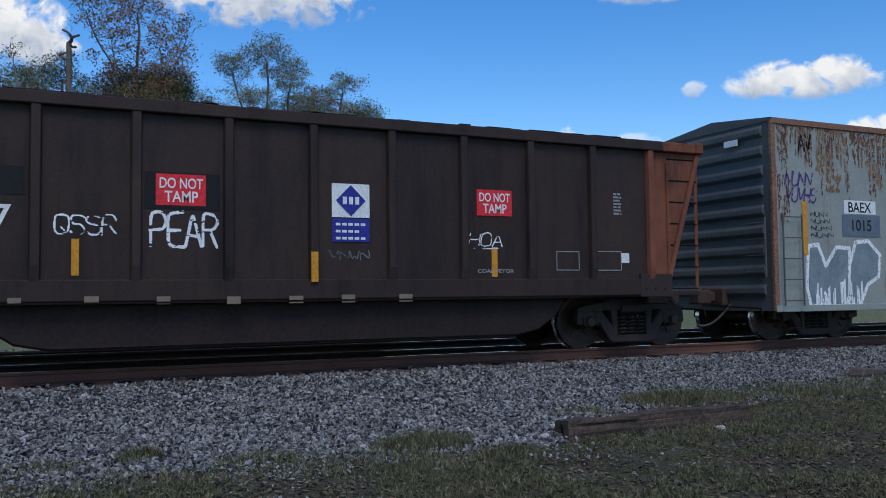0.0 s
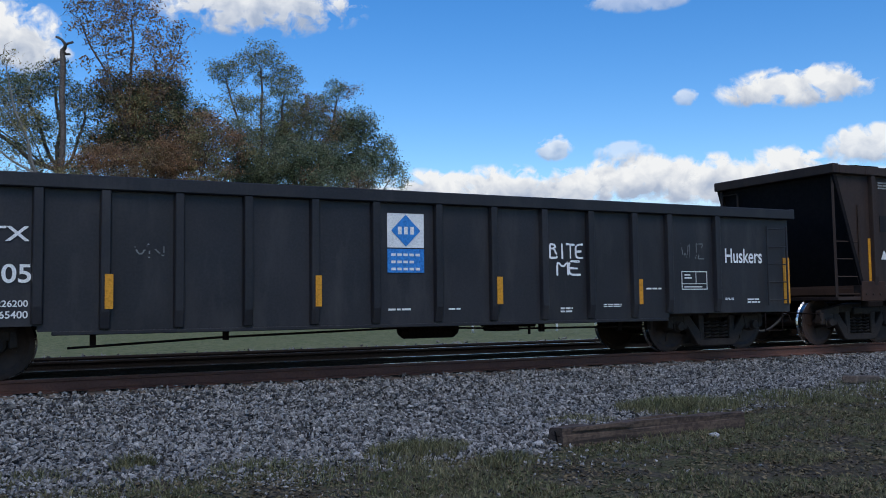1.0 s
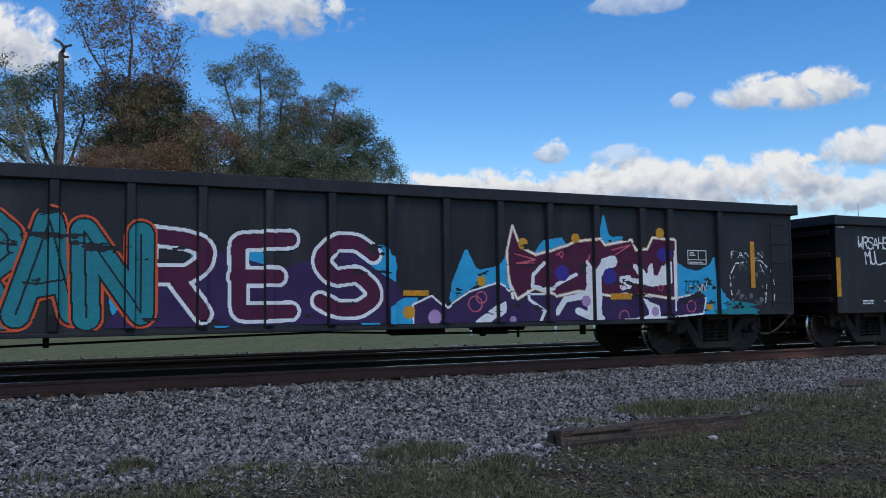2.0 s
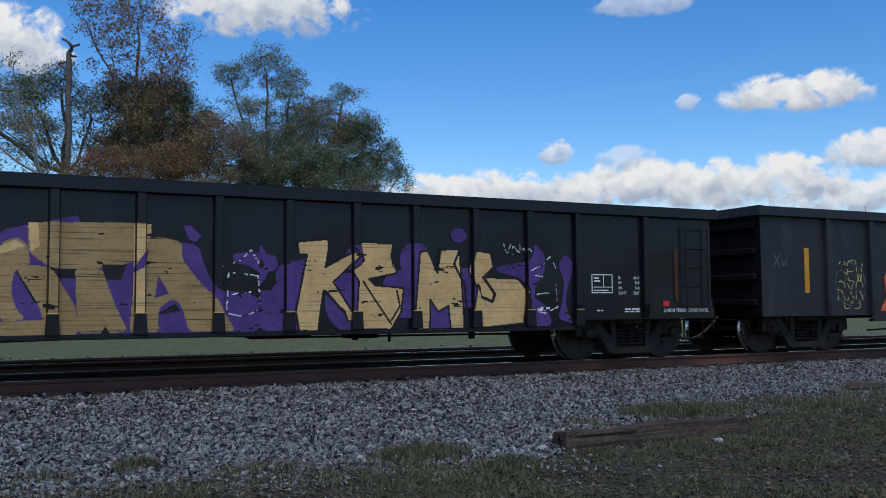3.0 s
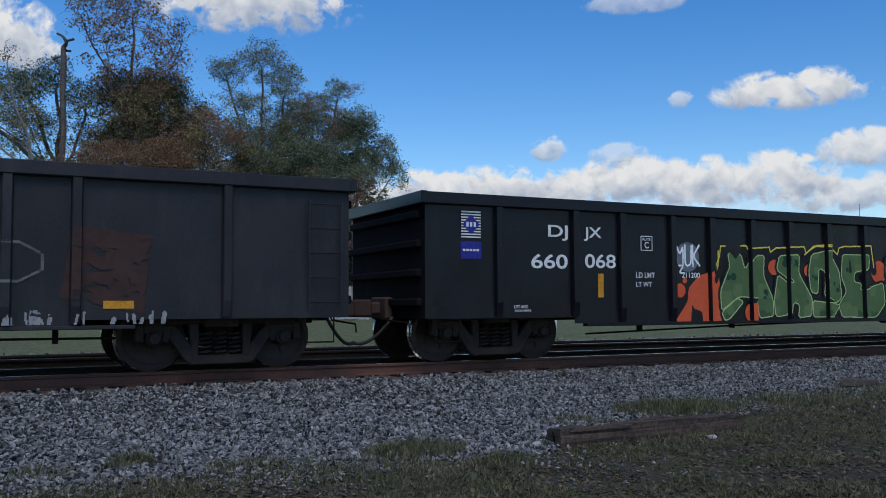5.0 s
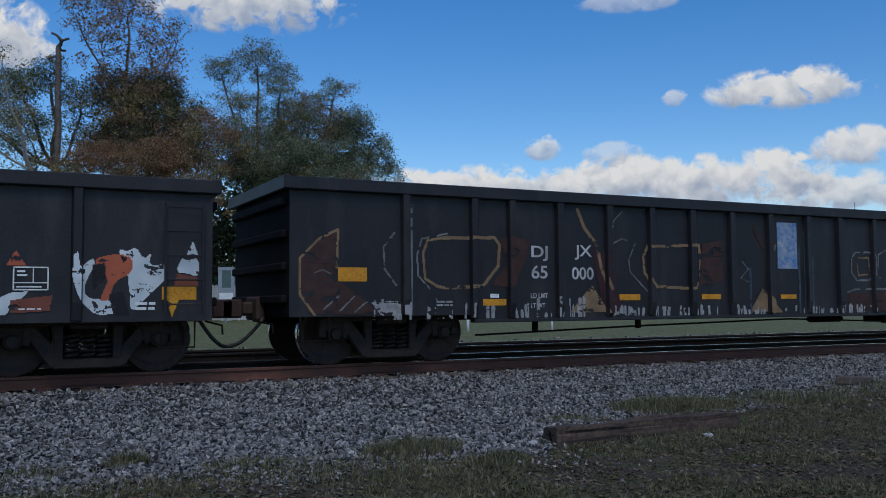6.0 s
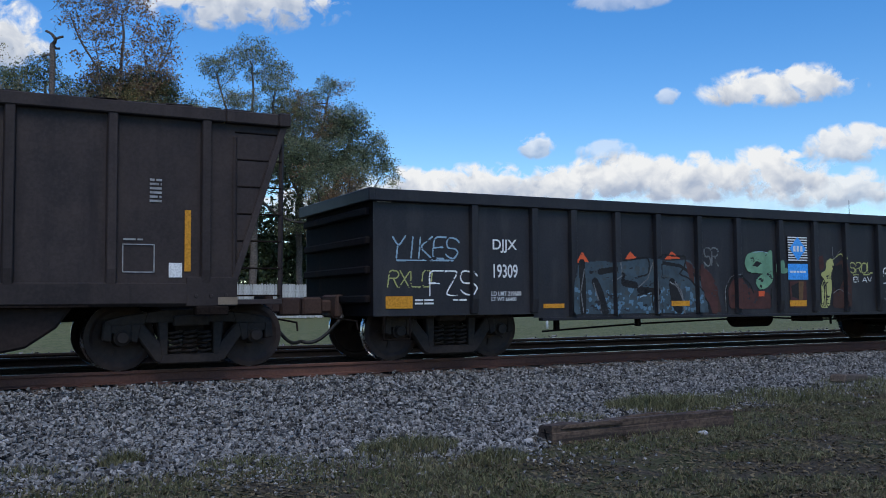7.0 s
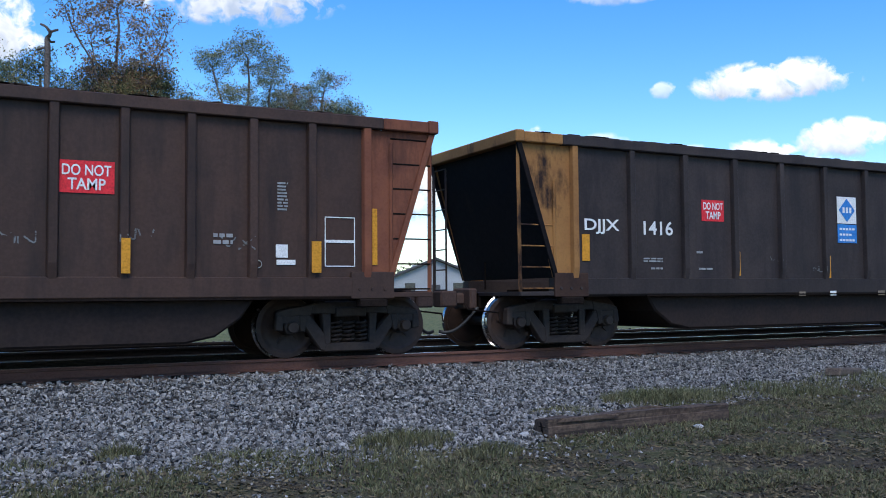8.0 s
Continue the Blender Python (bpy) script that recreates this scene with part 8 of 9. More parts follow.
def graffiti_g():
    m = Mural(car_g, 0.08, 17.0, 0.665, 2.5)
    m.poly([(3.37, 1.92), (3.95, 1.96), (3.86, 1.58), (3.59, 1.13), (3.21, 1.17), (3.51, 1.52)], 0)
    m.ribbon([(2.39, 1.88), (3.28, 1.91), (3.37, 1.80), (3.34, 1.47), (3.07, 1.16), (2.38, 1.13)], 0.05, 1)
    m.poly([(5.13, 1.81), (5.49, 1.82), (5.51, 1.45), (5.73, 0.81), (5.46, 0.71), (5.27, 1.08)], 5)
    m.ribbon([(4.85, 2.41), (4.98, 2.12), (5.23, 1.84), (5.32, 1.44), (5.47, 1.13)], 0.06, 1)
    m.poly([(4.67, 0.74), (5.12, 1.18), (5.46, 0.73)], 1)
    m.ribbon([(6.29, 1.84), (7.44, 1.89), (7.45, 1.24), (7.27, 1.13), (6.41, 1.16), (6.21, 1.40), (6.19, 1.67), (6.29, 1.84)], 0.05, 1)
    m.ribbon([(6.02, 1.88), (5.88, 1.61), (5.91, 1.40), (6.27, 1.08)], 0.025, 2)
    m.poly([(7.51, 1.92), (7.96, 1.98), (8.00, 1.25), (7.41, 1.19)], 0)
    m.ribbon([(8.75, 2.24), (8.97, 1.90), (9.22, 1.96)], 0.06, 0)
    m.ribbon([(9.30, 1.93), (9.21, 1.78), (9.24, 1.25)], 0.05, 2)
    m.poly([(8.61, 0.70), (8.94, 1.13), (9.45, 0.69)], 1)
    m.ribbon([(11.45, 1.84), (11.87, 1.85), (11.96, 1.74), (11.94, 1.39), (11.84, 1.30), (11.47, 1.29), (11.32, 1.45), (11.34, 1.73), (11.45, 1.84)], 0.03, 2)
    m.ribbon([(11.54, 1.73), (11.82, 1.74), (11.85, 1.42), (11.52, 1.39), (11.49, 1.61)], 0.03, 1)
    m.ribbon([(12.37, 1.91), (12.12, 1.81), (12.08, 1.36), (12.34, 1.30)], 0.03, 2)
    m.poly([(11.23, 1.04), (12.33, 1.07), (12.31, 0.69), (11.22, 0.70)], 0)
    m.ribbon([(11.19, 1.06), (11.42, 1.12), (12.33, 1.13)], 0.03, 2)
    m.ribbon([(8.45, 1.62), (8.60, 1.48), (8.40, 1.31), (8.59, 1.25)], 0.02, 2)
    m.ribbon([(5.49, 2.14), (5.63, 2.30), (5.77, 2.42)], 0.02, 2)
    m.ribbon([(5.54, 1.45), (5.55, 1.87), (5.75, 1.96), (5.85, 1.93)], 0.025, 2)
    m.poly([(0.13, 1.50), (0.43, 1.82), (0.71, 1.96), (0.69, 1.42), (0.72, 1.21), (0.96, 1.08), (1.36, 0.75), (0.29, 0.76), (0.15, 1.03)], 0)
    m.ribbon([(0.69, 1.42), (0.71, 1.96), (0.43, 1.82), (0.15, 1.54), (0.15, 1.03), (0.36, 0.75)], 0.035, 1)
    m.ribbon([(0.74, 0.80), (0.98, 1.03)], 0.02, 2)
    m.ribbon([(0.50, 0.83), (0.72, 1.01)], 0.02, 2)
    m.ribbon([(0.96, 0.78), (1.16, 0.94)], 0.02, 2)
    m.ribbon([(0.36, 1.34), (0.48, 1.38), (0.62, 1.32)], 0.015, 2)
    m.ribbon([(0.20, 1.49), (0.69, 1.46)], 0.02, 5)
    m.poly([(1.21, 0.93), (1.87, 0.87), (1.87, 0.74), (1.36, 0.74)], 3)
    m.ribbon([(2.46, 1.90), (2.13, 1.84), (2.05, 1.65), (2.08, 1.27), (2.29, 1.15), (2.45, 1.13)], 0.04, 1)
    m.ribbon([(2.46, 1.95), (2.03, 1.86), (1.95, 1.62), (1.97, 1.31), (2.16, 1.12)], 0.025, 2)
    m.ribbon([(1.59, 1.94), (1.41, 1.73), (1.43, 1.40), (1.61, 1.17)], 0.03, 2)
    m.ribbon([(1.86, 2.35), (1.87, 0.75)], 0.03, 2)
    m.ribbon([(12.5, 2.2), (12.6, 1.8), (12.3, 1.0)], 0.022, 1)
    for x0, x1, z0, z1 in ((12.3, 12.9, 0.75, 1.6), (13.0, 13.6, 1.3, 2.0), (15.3, 16.4, 0.8, 1.9)):
        m.poly([(x0, z0 + 0.2), (x0 + 0.15, z1), (x1, z1 - 0.1), (x1 - 0.1, z0)], 0)
    octagon(m, 14.14, 15.1, 1.2, 1.68, 0.03, 2)
    rng = random.Random(4)
    for k in range(150):
        x = rng.uniform(1.1, 16.6)
        h = rng.uniform(0.03, 0.22) * (1.3 if x < 5.4 else 0.6)
        m.ribbon([(x, 0.67), (x + rng.uniform(-0.02, 0.02), 0.70 + h)], rng.uniform(0.015, 0.06), 3)
    for x in (9.9, 10.05, 10.25, 8.65):
        m.ribbon([(x, 0.7), (x, rng.uniform(1.6, 2.3))], 0.05, 4)
    m.wear(0.13, 0.10, 2, 2.0)
    m.done([wash_brown, faded_tan, spray_grey, dull_white, faded_blue, wash_maroon], "faded brown, tan and grey sprayed shapes")


def graffiti_h():
    tag(car_h, 0.27, 1.4, 1.55, 1.86, "YIKES", 0.024, pale_blue, 1, 0.12, "pale blue sprayed word", line=True, worn=0.05)
    tag(car_h, 0.22, 0.95, 1.12, 1.36, "RXLO", 0.02, pale_yellow, 2, 0.1, worn=0.2)
    tag(car_h, 0.9, 1.7, 1.0, 1.36, "FZS", 0.022, spray_white, 3, worn=0.1)
    m = Mural(car_h, 2.6, 10.6, 0.65, 1.98)
    m.poly([(3.64, 1.51), (4.12, 1.56), (4.32, 1.52), (5.07, 1.61), (5.49, 1.57), (6.00, 1.60), (6.14, 1.43), (6.42, 1.04), (6.56, 0.67), (3.46, 0.68), (3.47, 1.20)], 0)
    m.poly([(3.57, 1.51), (3.70, 1.70), (3.83, 1.53)], 7)
    m.poly([(4.57, 1.58), (4.69, 1.72), (4.84, 1.60)], 7)
    m.poly([(5.44, 1.60), (5.60, 1.74), (5.79, 1.61)], 7)
    m.blobs(3.5, 6.3, 0.68, 1.10, 130, 0.035, 8, 3, False)
    m.blobs(3.5, 6.4, 0.7, 1.5, 120, 0.035, 9, 5, False)
    m.ribbon([(3.69, 1.52), (3.70, 1.20), (3.71, 0.71)], 0.12, 2)
    m.ribbon([(3.74, 1.41), (3.66, 1.04), (3.71, 0.71)], 0.02, 4)
    m.ribbon([(3.95, 1.20), (4.04, 1.04), (4.15, 0.72)], 0.14, 2)
    m.ribbon([(3.92, 1.18), (4.04, 0.83), (4.07, 0.70)], 0.02, 4)
    m.ribbon([(4.05, 1.37), (4.32, 1.41)], 0.1, 2)
    m.ribbon([(4.51, 1.31), (4.48, 1.20), (4.78, 1.15)], 0.12, 2)
    m.ribbon([(4.42, 1.52), (4.46, 1.31), (4.31, 1.23)], 0.02, 4)
    m.ribbon([(4.88, 1.07), (5.21, 1.04)], 0.12, 2)
    m.ribbon([(4.86, 1.12), (5.06, 1.26), (5.17, 1.53)], 0.02, 4)
    m.ribbon([(5.59, 1.21), (5.72, 1.07), (5.79, 0.90)], 0.13, 2)
    m.ribbon([(5.66, 1.21), (5.80, 1.04), (5.86, 0.82)], 0.025, 4)
    m.ribbon([(5.35, 1.54), (5.77, 1.49), (6.13, 1.32), (6.42, 0.87), (6.45, 0.67)], 0.06, 2)
    m.poly([(5.92, 1.52), (6.14, 1.43), (6.58, 1.27), (6.73, 0.67), (6.56, 0.67), (6.28, 1.21)], 1)
    m.poly([(5.89, 1.59), (6.07, 1.51), (6.1, 1.14), (5.98, 1.3)], 11)
    m.poly([(6.17, 1.55), (6.46, 1.39), (6.64, 1.14), (6.63, 0.63), (6.5, 0.65), (6.38, 0.89), (6.18, 1.09)], 11)
    m.poly([(5.51, 1.2), (5.65, 1.16), (5.78, 0.95), (5.83, 0.66), (5.63, 0.69), (5.56, 0.89)], 2)
    m.ribbon(m.rounded([(5.55, 1.2), (5.7, 1.14), (5.82, 0.93), (5.87, 0.66)], False, 2), 0.022, 4)
    m.ribbon(m.rounded([(4.56, 1.56), (5.06, 1.63), (5.1, 1.53), (5.08, 1.33), (4.85, 1.29)], False, 2), 0.028, 2)
    m.ribbon(m.rounded([(4.85, 0.98), (5.14, 1.06), (5.17, 0.74)], False, 2), 0.03, 2)
    m.ribbon(m.rounded([(4.89, 0.95), (5.12, 1.02)], False, 2), 0.02, 12)
    m.ribbon(m.rounded([(5.24, 1.62), (5.43, 1.68), (5.78, 1.65), (5.91, 1.67), (5.89, 1.47), (5.74, 1.34), (5.98, 1.28), (6.18, 1.09), (6.42, 0.84), (6.5, 0.63)], False, 2), 0.03, 2)
    m.ribbon(m.rounded([(5.3, 1.5), (5.35, 0.97), (5.3, 0.69)], False, 2), 0.03, 2)
    m.ribbon(m.rounded([(5.19, 1.58), (5.22, 0.7)], False, 2), 0.02, 4)
    m.poly([(6.92, 0.73), (6.89, 1.09), (7.04, 1.28), (7.26, 1.26), (7.41, 1.09), (7.61, 1.05), (7.93, 1.01), (7.95, 0.72)], 11)
    m.ribbon(m.rounded([(6.87, 0.67), (6.85, 1.09), (6.98, 1.29), (7.21, 1.33), (7.43, 1.18), (7.52, 1.01)], False, 2), 0.028, 2)
    m.ribbon(m.rounded([(6.83, 0.69), (6.82, 1.09), (6.96, 1.31), (7.13, 1.35)], False, 2), 0.014, 4)
    m.poly([(7.3, 1.53), (7.36, 1.71), (7.56, 1.78), (7.88, 1.76), (8.01, 1.82), (8.02, 1.23), (7.83, 1.09), (7.65, 1.07), (7.56, 1.23), (7.74, 1.36), (7.39, 1.38)], 3)
    m.poly([(7.5, 1.51), (7.61, 1.6), (7.74, 1.56), (7.63, 1.49)], 2)
    m.ribbon(m.rounded([(7.3, 1.53), (7.39, 1.38), (7.74, 1.36)], False, 2), 0.02, 2)
    m.ribbon(m.rounded([(7.53, 1.75), (7.74, 1.78), (7.9, 1.75)], False, 2), 0.012, 12)
    m.poly([(7.64, 1.05), (7.8, 1.05), (7.78, 0.95), (7.64, 0.95)], 7)
    m.poly([(8.11, 1.59), (8.22, 1.63), (8.25, 1.48), (8.41, 1.48), (8.41, 1.39), (8.11, 1.36)], 3)
    m.ribbon(m.rounded([(7.97, 1.09), (7.97, 0.74)], False, 2), 0.024, 2)
    m.ribbon(m.rounded([(8.08, 1.59), (8.1, 1.09)], False, 2), 0.02, 2)
    m.poly([(8.44, 1.23), (8.89, 1.23), (8.89, 0.73), (8.46, 0.73)], 11)
    m.poly([(8.48, 1.14), (8.68, 1.21), (8.68, 0.89), (8.51, 0.94)], 2)
    m.poly([(8.68, 1.23), (8.82, 1.23), (8.78, 0.86), (8.69, 0.86)], 10)
    m.poly([(9.44, 1.61), (9.6, 1.69), (9.67, 1.54), (9.57, 1.38), (9.59, 1.09), (9.49, 0.72), (9.26, 0.72), (9.29, 1.14), (9.37, 1.28), (9.27, 1.37), (9.44, 1.45)], 5)
    m.ribbon(m.rounded([(9.29, 1.3), (9.39, 1.26), (9.37, 0.91)], False, 2), 0.02, 2)
    m.poly([(9.24, 1.7), (9.37, 1.73), (9.39, 1.49), (9.27, 1.42)], 11)
    m.poly([(9.67, 1.52), (9.91, 1.67), (10.05, 1.26), (10.04, 0.71), (9.59, 0.72), (9.62, 0.95)], 1)
    m.poly([(9.65, 1.52), (9.88, 1.57), (9.96, 1.33), (9.75, 1.0), (9.62, 1.14)], 2)
    m.ribbon(m.rounded([(9.62, 1.64), (9.88, 1.79), (9.95, 1.67)], False, 2), 0.016, 5)
    m.ribbon(m.rounded([(9.63, 1.92), (9.65, 1.64), (9.88, 1.86)], False, 2), 0.012, 4)
    m.ribbon(m.rounded([(9.62, 1.0), (9.8, 1.1), (9.96, 1.0)], False, 2), 0.014, 4)
    m.letters("CYE", 9.28, 9.5, 0.75, 1.2, 0.02, 6, 1)
    m.wear(0.04, 0.08, 2, 2.0)
    m.done([faded_blue, wash_brown, black_ink, faded_mint, spray_grey, pale_yellow, black_ink, spray_orange, sky_wash, grey_wash, wash_tan, wash_red, pale_blue], "faded blue, brown and mint sprayed piece")
    tag(car_h, 6.34, 6.69, 1.5, 1.82, "SR", 0.03, spray_grey, 4, worn=0.2)
    tag(car_h, 10.11, 10.78, 1.4, 1.6, "SROL", 0.022, pale_yellow, 5, 0.1, line=True)
    tag(car_h, 10.2, 10.75, 1.22, 1.32, "ELAV", 0.016, spray_white, 6)
    tag(car_h, 11.06, 11.98, 1.2, 1.5, "BOLN", 0.022, spray_white, 7, 0.15)
    for z in (0.85, 0.98, 1.06):
        tag(car_h, 10.25 + z * 0.9, 10.75 + z * 0.9, z, z + 0.06, "MNVH", 0.012, spray_grey, int(z * 100))
    m = Mural(car_h, 12.0, 15.3, 0.72, 1.85)
    m.poly([(13.65, 1.57), (13.70, 1.57), (13.72, 1.36), (13.87, 1.50), (13.91, 1.44), (13.78, 1.16), (13.80, 1.00), (14.18, 0.95), (14.15, 0.79), (13.92, 0.78), (13.73, 0.96), (13.63, 1.24)], 1)
    m.poly([(14.17, 1.62), (14.29, 1.59), (14.39, 1.65), (14.49, 1.49), (14.59, 1.59), (14.55, 1.41), (14.77, 1.43), (14.77, 1.24), (14.57, 1.04), (14.34, 0.81), (14.32, 1.04), (14.29, 1.36)], 1)
    m.poly([(13.91, 1.50), (14.18, 1.56), (14.35, 1.51), (14.35, 1.32), (14.14, 1.20), (14.07, 0.96), (13.96, 0.96), (14.07, 1.24), (13.91, 1.40)], 0)
    m.poly([(13.87, 1.41), (14.02, 1.44), (14.03, 1.24), (13.88, 1.08)], 2)
    m.poly([(14.07, 1.04), (14.24, 1.08), (14.33, 0.77), (14.13, 0.77)], 2)
    m.poly([(14.89, 1.33), (14.97, 1.52), (15.03, 1.48), (15.18, 1.52), (15.20, 1.35), (15.16, 1.27), (15.06, 1.31)], 1)
    m.poly([(15.03, 1.56), (15.11, 1.74), (15.18, 1.56)], 1)
    m.poly([(14.91, 1.31), (15.16, 1.27), (15.19, 1.15), (14.87, 1.15)], 3)
    m.poly([(14.77, 0.99), (14.94, 0.98), (14.85, 0.74)], 4)
    m.poly([(14.20, 1.54), (14.29, 1.50), (14.24, 1.44)], 2)
    m.poly([(12.09, 1.44), (12.22, 1.69), (12.34, 1.64), (12.74, 1.65), (12.77, 1.55), (12.27, 1.49)], 1)
    m.poly([(12.20, 1.44), (12.67, 1.39), (12.67, 1.26), (12.40, 1.26), (12.42, 0.77), (12.26, 0.77), (12.25, 1.21)], 0)
    m.poly([(12.89, 1.39), (13.00, 1.58), (13.12, 1.39)], 0)
    m.poly([(12.77, 0.79), (12.74, 0.95), (12.94, 1.06), (13.15, 1.08), (12.89, 0.79)], 1)
    m.poly([(12.95, 0.97), (13.42, 1.03), (13.39, 0.84), (12.95, 0.81)], 3)
    m.ribbon([(12.22, 1.64), (12.28, 1.77), (12.31, 1.64)], 0.02, 1)
    m.wear(0.10, 0.08, 4, 1.5)
    m.done([dusty_orange, chalk_white, black_ink, dusty_red, spray_amber], "orange and white sprayed letters")


# lettering and plates, car by car
plate(car_a, 1.85, 2.73, 2.41, 2.67, white_paint, "number_plate_ground")
word(car_a, 1.96, 2.60, 2.44, 2.64, "BAEX", black_ink)
plate(car_a, 1.79, 2.84, 1.97, 2.39, SLATE, "number_plate_ground")
word(car_a, 2.05, 2.59, 2.08, 2.30, "1015", black_ink)
plate(car_a, 0.73, 0.85, 1.60, 2.61, yellow, "reflector")
plate(car_b, 1.01, 1.08, 1.24, 2.09, yellow, "reflector")
plate(car_b, 3.94, 4.03, 1.22, 1.68, yellow, "reflector")
plate(car_b, 7.02, 7.12, 1.13, 1.55, yellow, "reflector")
plate(car_b, 9.93, 10.03, 1.20, 1.63, yellow, "reflector")
word(car_b, 1.60, 2.12, 2.23, 2.53, "DJ", white_paint)
word(car_b, 2.63, 3.12, 2.21, 2.52, "JX", white_paint)
word(car_b, 1.68, 2.18, 1.81, 2.09, "951", white_paint)
word(car_b, 2.63, 3.26, 1.79, 2.09, "057", white_paint)
plate(car_b, 1.38, 2.25, 2.23, 2.55, BLACK_PATCH, "repainted_patch")
plate(car_b, 2.42, 3.40, 2.21, 2.56, BLACK_PATCH, "repainted_patch")
plate(car_b, 4.81, 5.78, 2.09, 2.57, BLACK_PATCH, "repainted_patch")
word(car_b, 1.81, 2.20, 1.46, 1.53, "LD LMT", dull_white)
word(car_b, 1.81, 2.18, 1.32, 1.39, "LT WT", dull_white)
word(car_b, 2.54, 2.95, 1.46, 1.54, "211400", dull_white)
word(car_b, 2.60, 2.95, 1.32, 1.39, "51200", dull_white)
warning(car_b, 4.95, 5.59, 2.14, 2.55)
warning(car_b, 9.68, 10.30, 2.14, 2.54)
emblem(car_b, 7.35, 7.92, 1.70, 2.53, "navy")
word(car_b, 9.68, 10.32, 1.26, 1.32, "COAL VEYOR", dull_white)
plate(car_b, 1.42, 1.56, 0.88, 0.97, TAN_PATCH, "sill_patch", 0.06)
plate(car_b, 2.33, 2.48, 0.86, 0.95, TAN_PATCH, "sill_patch", 0.06)
plate(car_b, 3.23, 3.38, 0.86, 0.95, TAN_PATCH, "sill_patch", 0.06)
plate(car_b, 4.09, 4.26, 0.86, 0.96, TAN_PATCH, "sill_patch", 0.06)
plate(car_b, 4.96, 5.13, 0.85, 0.95, TAN_PATCH, "sill_patch", 0.06)
plate(car_b, 5.84, 6.02, 0.84, 0.94, TAN_PATCH, "sill_patch", 0.06)
plate(car_b, 6.71, 6.91, 0.84, 0.94, TAN_PATCH, "sill_patch", 0.06)
plate(car_b, 7.47, 7.67, 0.84, 0.95, TAN_PATCH, "sill_patch", 0.06)
plate(car_b, 8.35, 8.56, 0.84, 0.95, TAN_PATCH, "sill_patch", 0.06)
outline(car_b, 11.11, 11.55, 1.30, 1.61, dull_white)
outline(car_b, 11.87, 12.39, 1.30, 1.62, dull_white)
plate(car_b, 12.39, 12.55, 1.43, 1.59, white_paint, "paper_tag")
triangle(car_b, 1.37, 1.61, 1.68, 1.86)
bars(car_b, 12.25, 12.41, 2.22, 2.60, dull_white, 7)
bars(car_b, 1.36, 2.12, 3.08, 3.24, dull_white, 3)
plate(car_i, 4.75, 4.84, 1.21, 1.65, yellow, "reflector")
plate(car_i, 7.12, 7.23, 1.18, 1.61, yellow, "reflector")
plate(car_i, 9.46, 9.56, 1.21, 1.63, yellow, "reflector")
plate(car_i, 12.73, 12.81, 1.32, 2.13, yellow, "reflector")
plate(car_i, 1.31, 1.46, 1.45, 1.89, yellow, "reflector")
word(car_i, 1.36, 2.08, 1.90, 2.15, "DJJX", white_paint)
word(car_i, 2.60, 3.25, 1.91, 2.15, "1416", white_paint)
warning(car_i, 3.93, 4.46, 2.19, 2.57)
warning(car_i, 9.81, 10.29, 2.19, 2.56)
emblem(car_i, 7.45, 8.00, 1.87, 2.78, "blue")
word(car_i, 9.72, 10.44, 1.27, 1.35, "COALVEYOR", dull_white)
outline(car_i, 11.95, 12.35, 1.30, 1.67, dull_white)
plate(car_i, 12.53, 12.70, 1.24, 1.43, white_paint, "paper_tag")
bars(car_i, 2.59, 3.01, 1.44, 1.53, dull_white, 2)
bars(car_i, 2.75, 3.01, 1.31, 1.37, dull_white, 1)
bars(car_i, 3.79, 3.93, 1.60, 1.67, dull_white, 1)
bars(car_i, 3.84, 4.17, 1.31, 1.37, dull_white, 1)
bars(car_i, 2.29, 2.91, 0.94, 1.03, dull_white, 2)
bars(car_i, 12.28, 12.43, 2.21, 2.54, dull_white, 6)
ringmark(car_i, 8.97, 9.19, 1.29, 1.49)
bars(car_i, 11.96, 12.20, 1.71, 1.75, dull_white, 1)
plate(car_i, 6.27, 6.44, 0.84, 0.92, TAN_PATCH, "sill_patch", 0.06)
plate(car_i, 7.12, 7.29, 0.84, 0.93, white_paint, "sill_patch", 0.06)
plate(car_i, 8.51, 8.71, 0.84, 0.93, TAN_PATCH, "sill_patch", 0.06)
plate(car_i, 13.16, 13.42, 0.88, 0.98, TAN_PATCH, "sill_patch", 0.06)
warning(car_j, 8.86, 9.53, 2.22, 2.63)
plate(car_j, 9.61, 9.72, 1.21, 1.66, yellow, "reflector")
plate(car_j, 12.14, 12.28, 1.23, 1.67, yellow, "reflector")
plate(car_j, 13.09, 13.17, 1.35, 2.17, yellow, "reflector")
outline(car_j, 12.36, 12.82, 1.32, 2.03, white_paint)
plate(car_j, 12.36, 12.82, 1.66, 1.70, white_paint, "stencil_line")
plate(car_j, 11.65, 11.82, 1.44, 1.62, white_paint, "paper_tag")
plate(car_j, 11.66, 11.93, 1.34, 1.41, white_paint, "paper_tag")
ringmark(car_j, 11.35, 11.45, 1.30, 1.39)
bars(car_j, 11.67, 11.82, 2.09, 2.50, dull_white, 9)
word(car_j, 12.07, 12.70, 1.07, 1.12, "PULCOMP SHOES", dull_white)
bars(car_j, 10.79, 11.05, 1.60, 1.78, dull_white, 2)
word(car_c, 1.83, 2.64, 1.67, 1.91, "DJTX", white_paint)
word(car_c, 1.82, 2.66, 1.22, 1.45, "30105", white_paint)
word(car_c, 1.85, 2.63, 0.93, 1.01, "LD LMT 226200", white_paint)
word(car_c, 1.85, 2.63, 0.79, 0.88, "LT WT  65400", white_paint)
plate(car_c, -0.01, 0.10, 1.01, 1.76, yellow, "reflector")
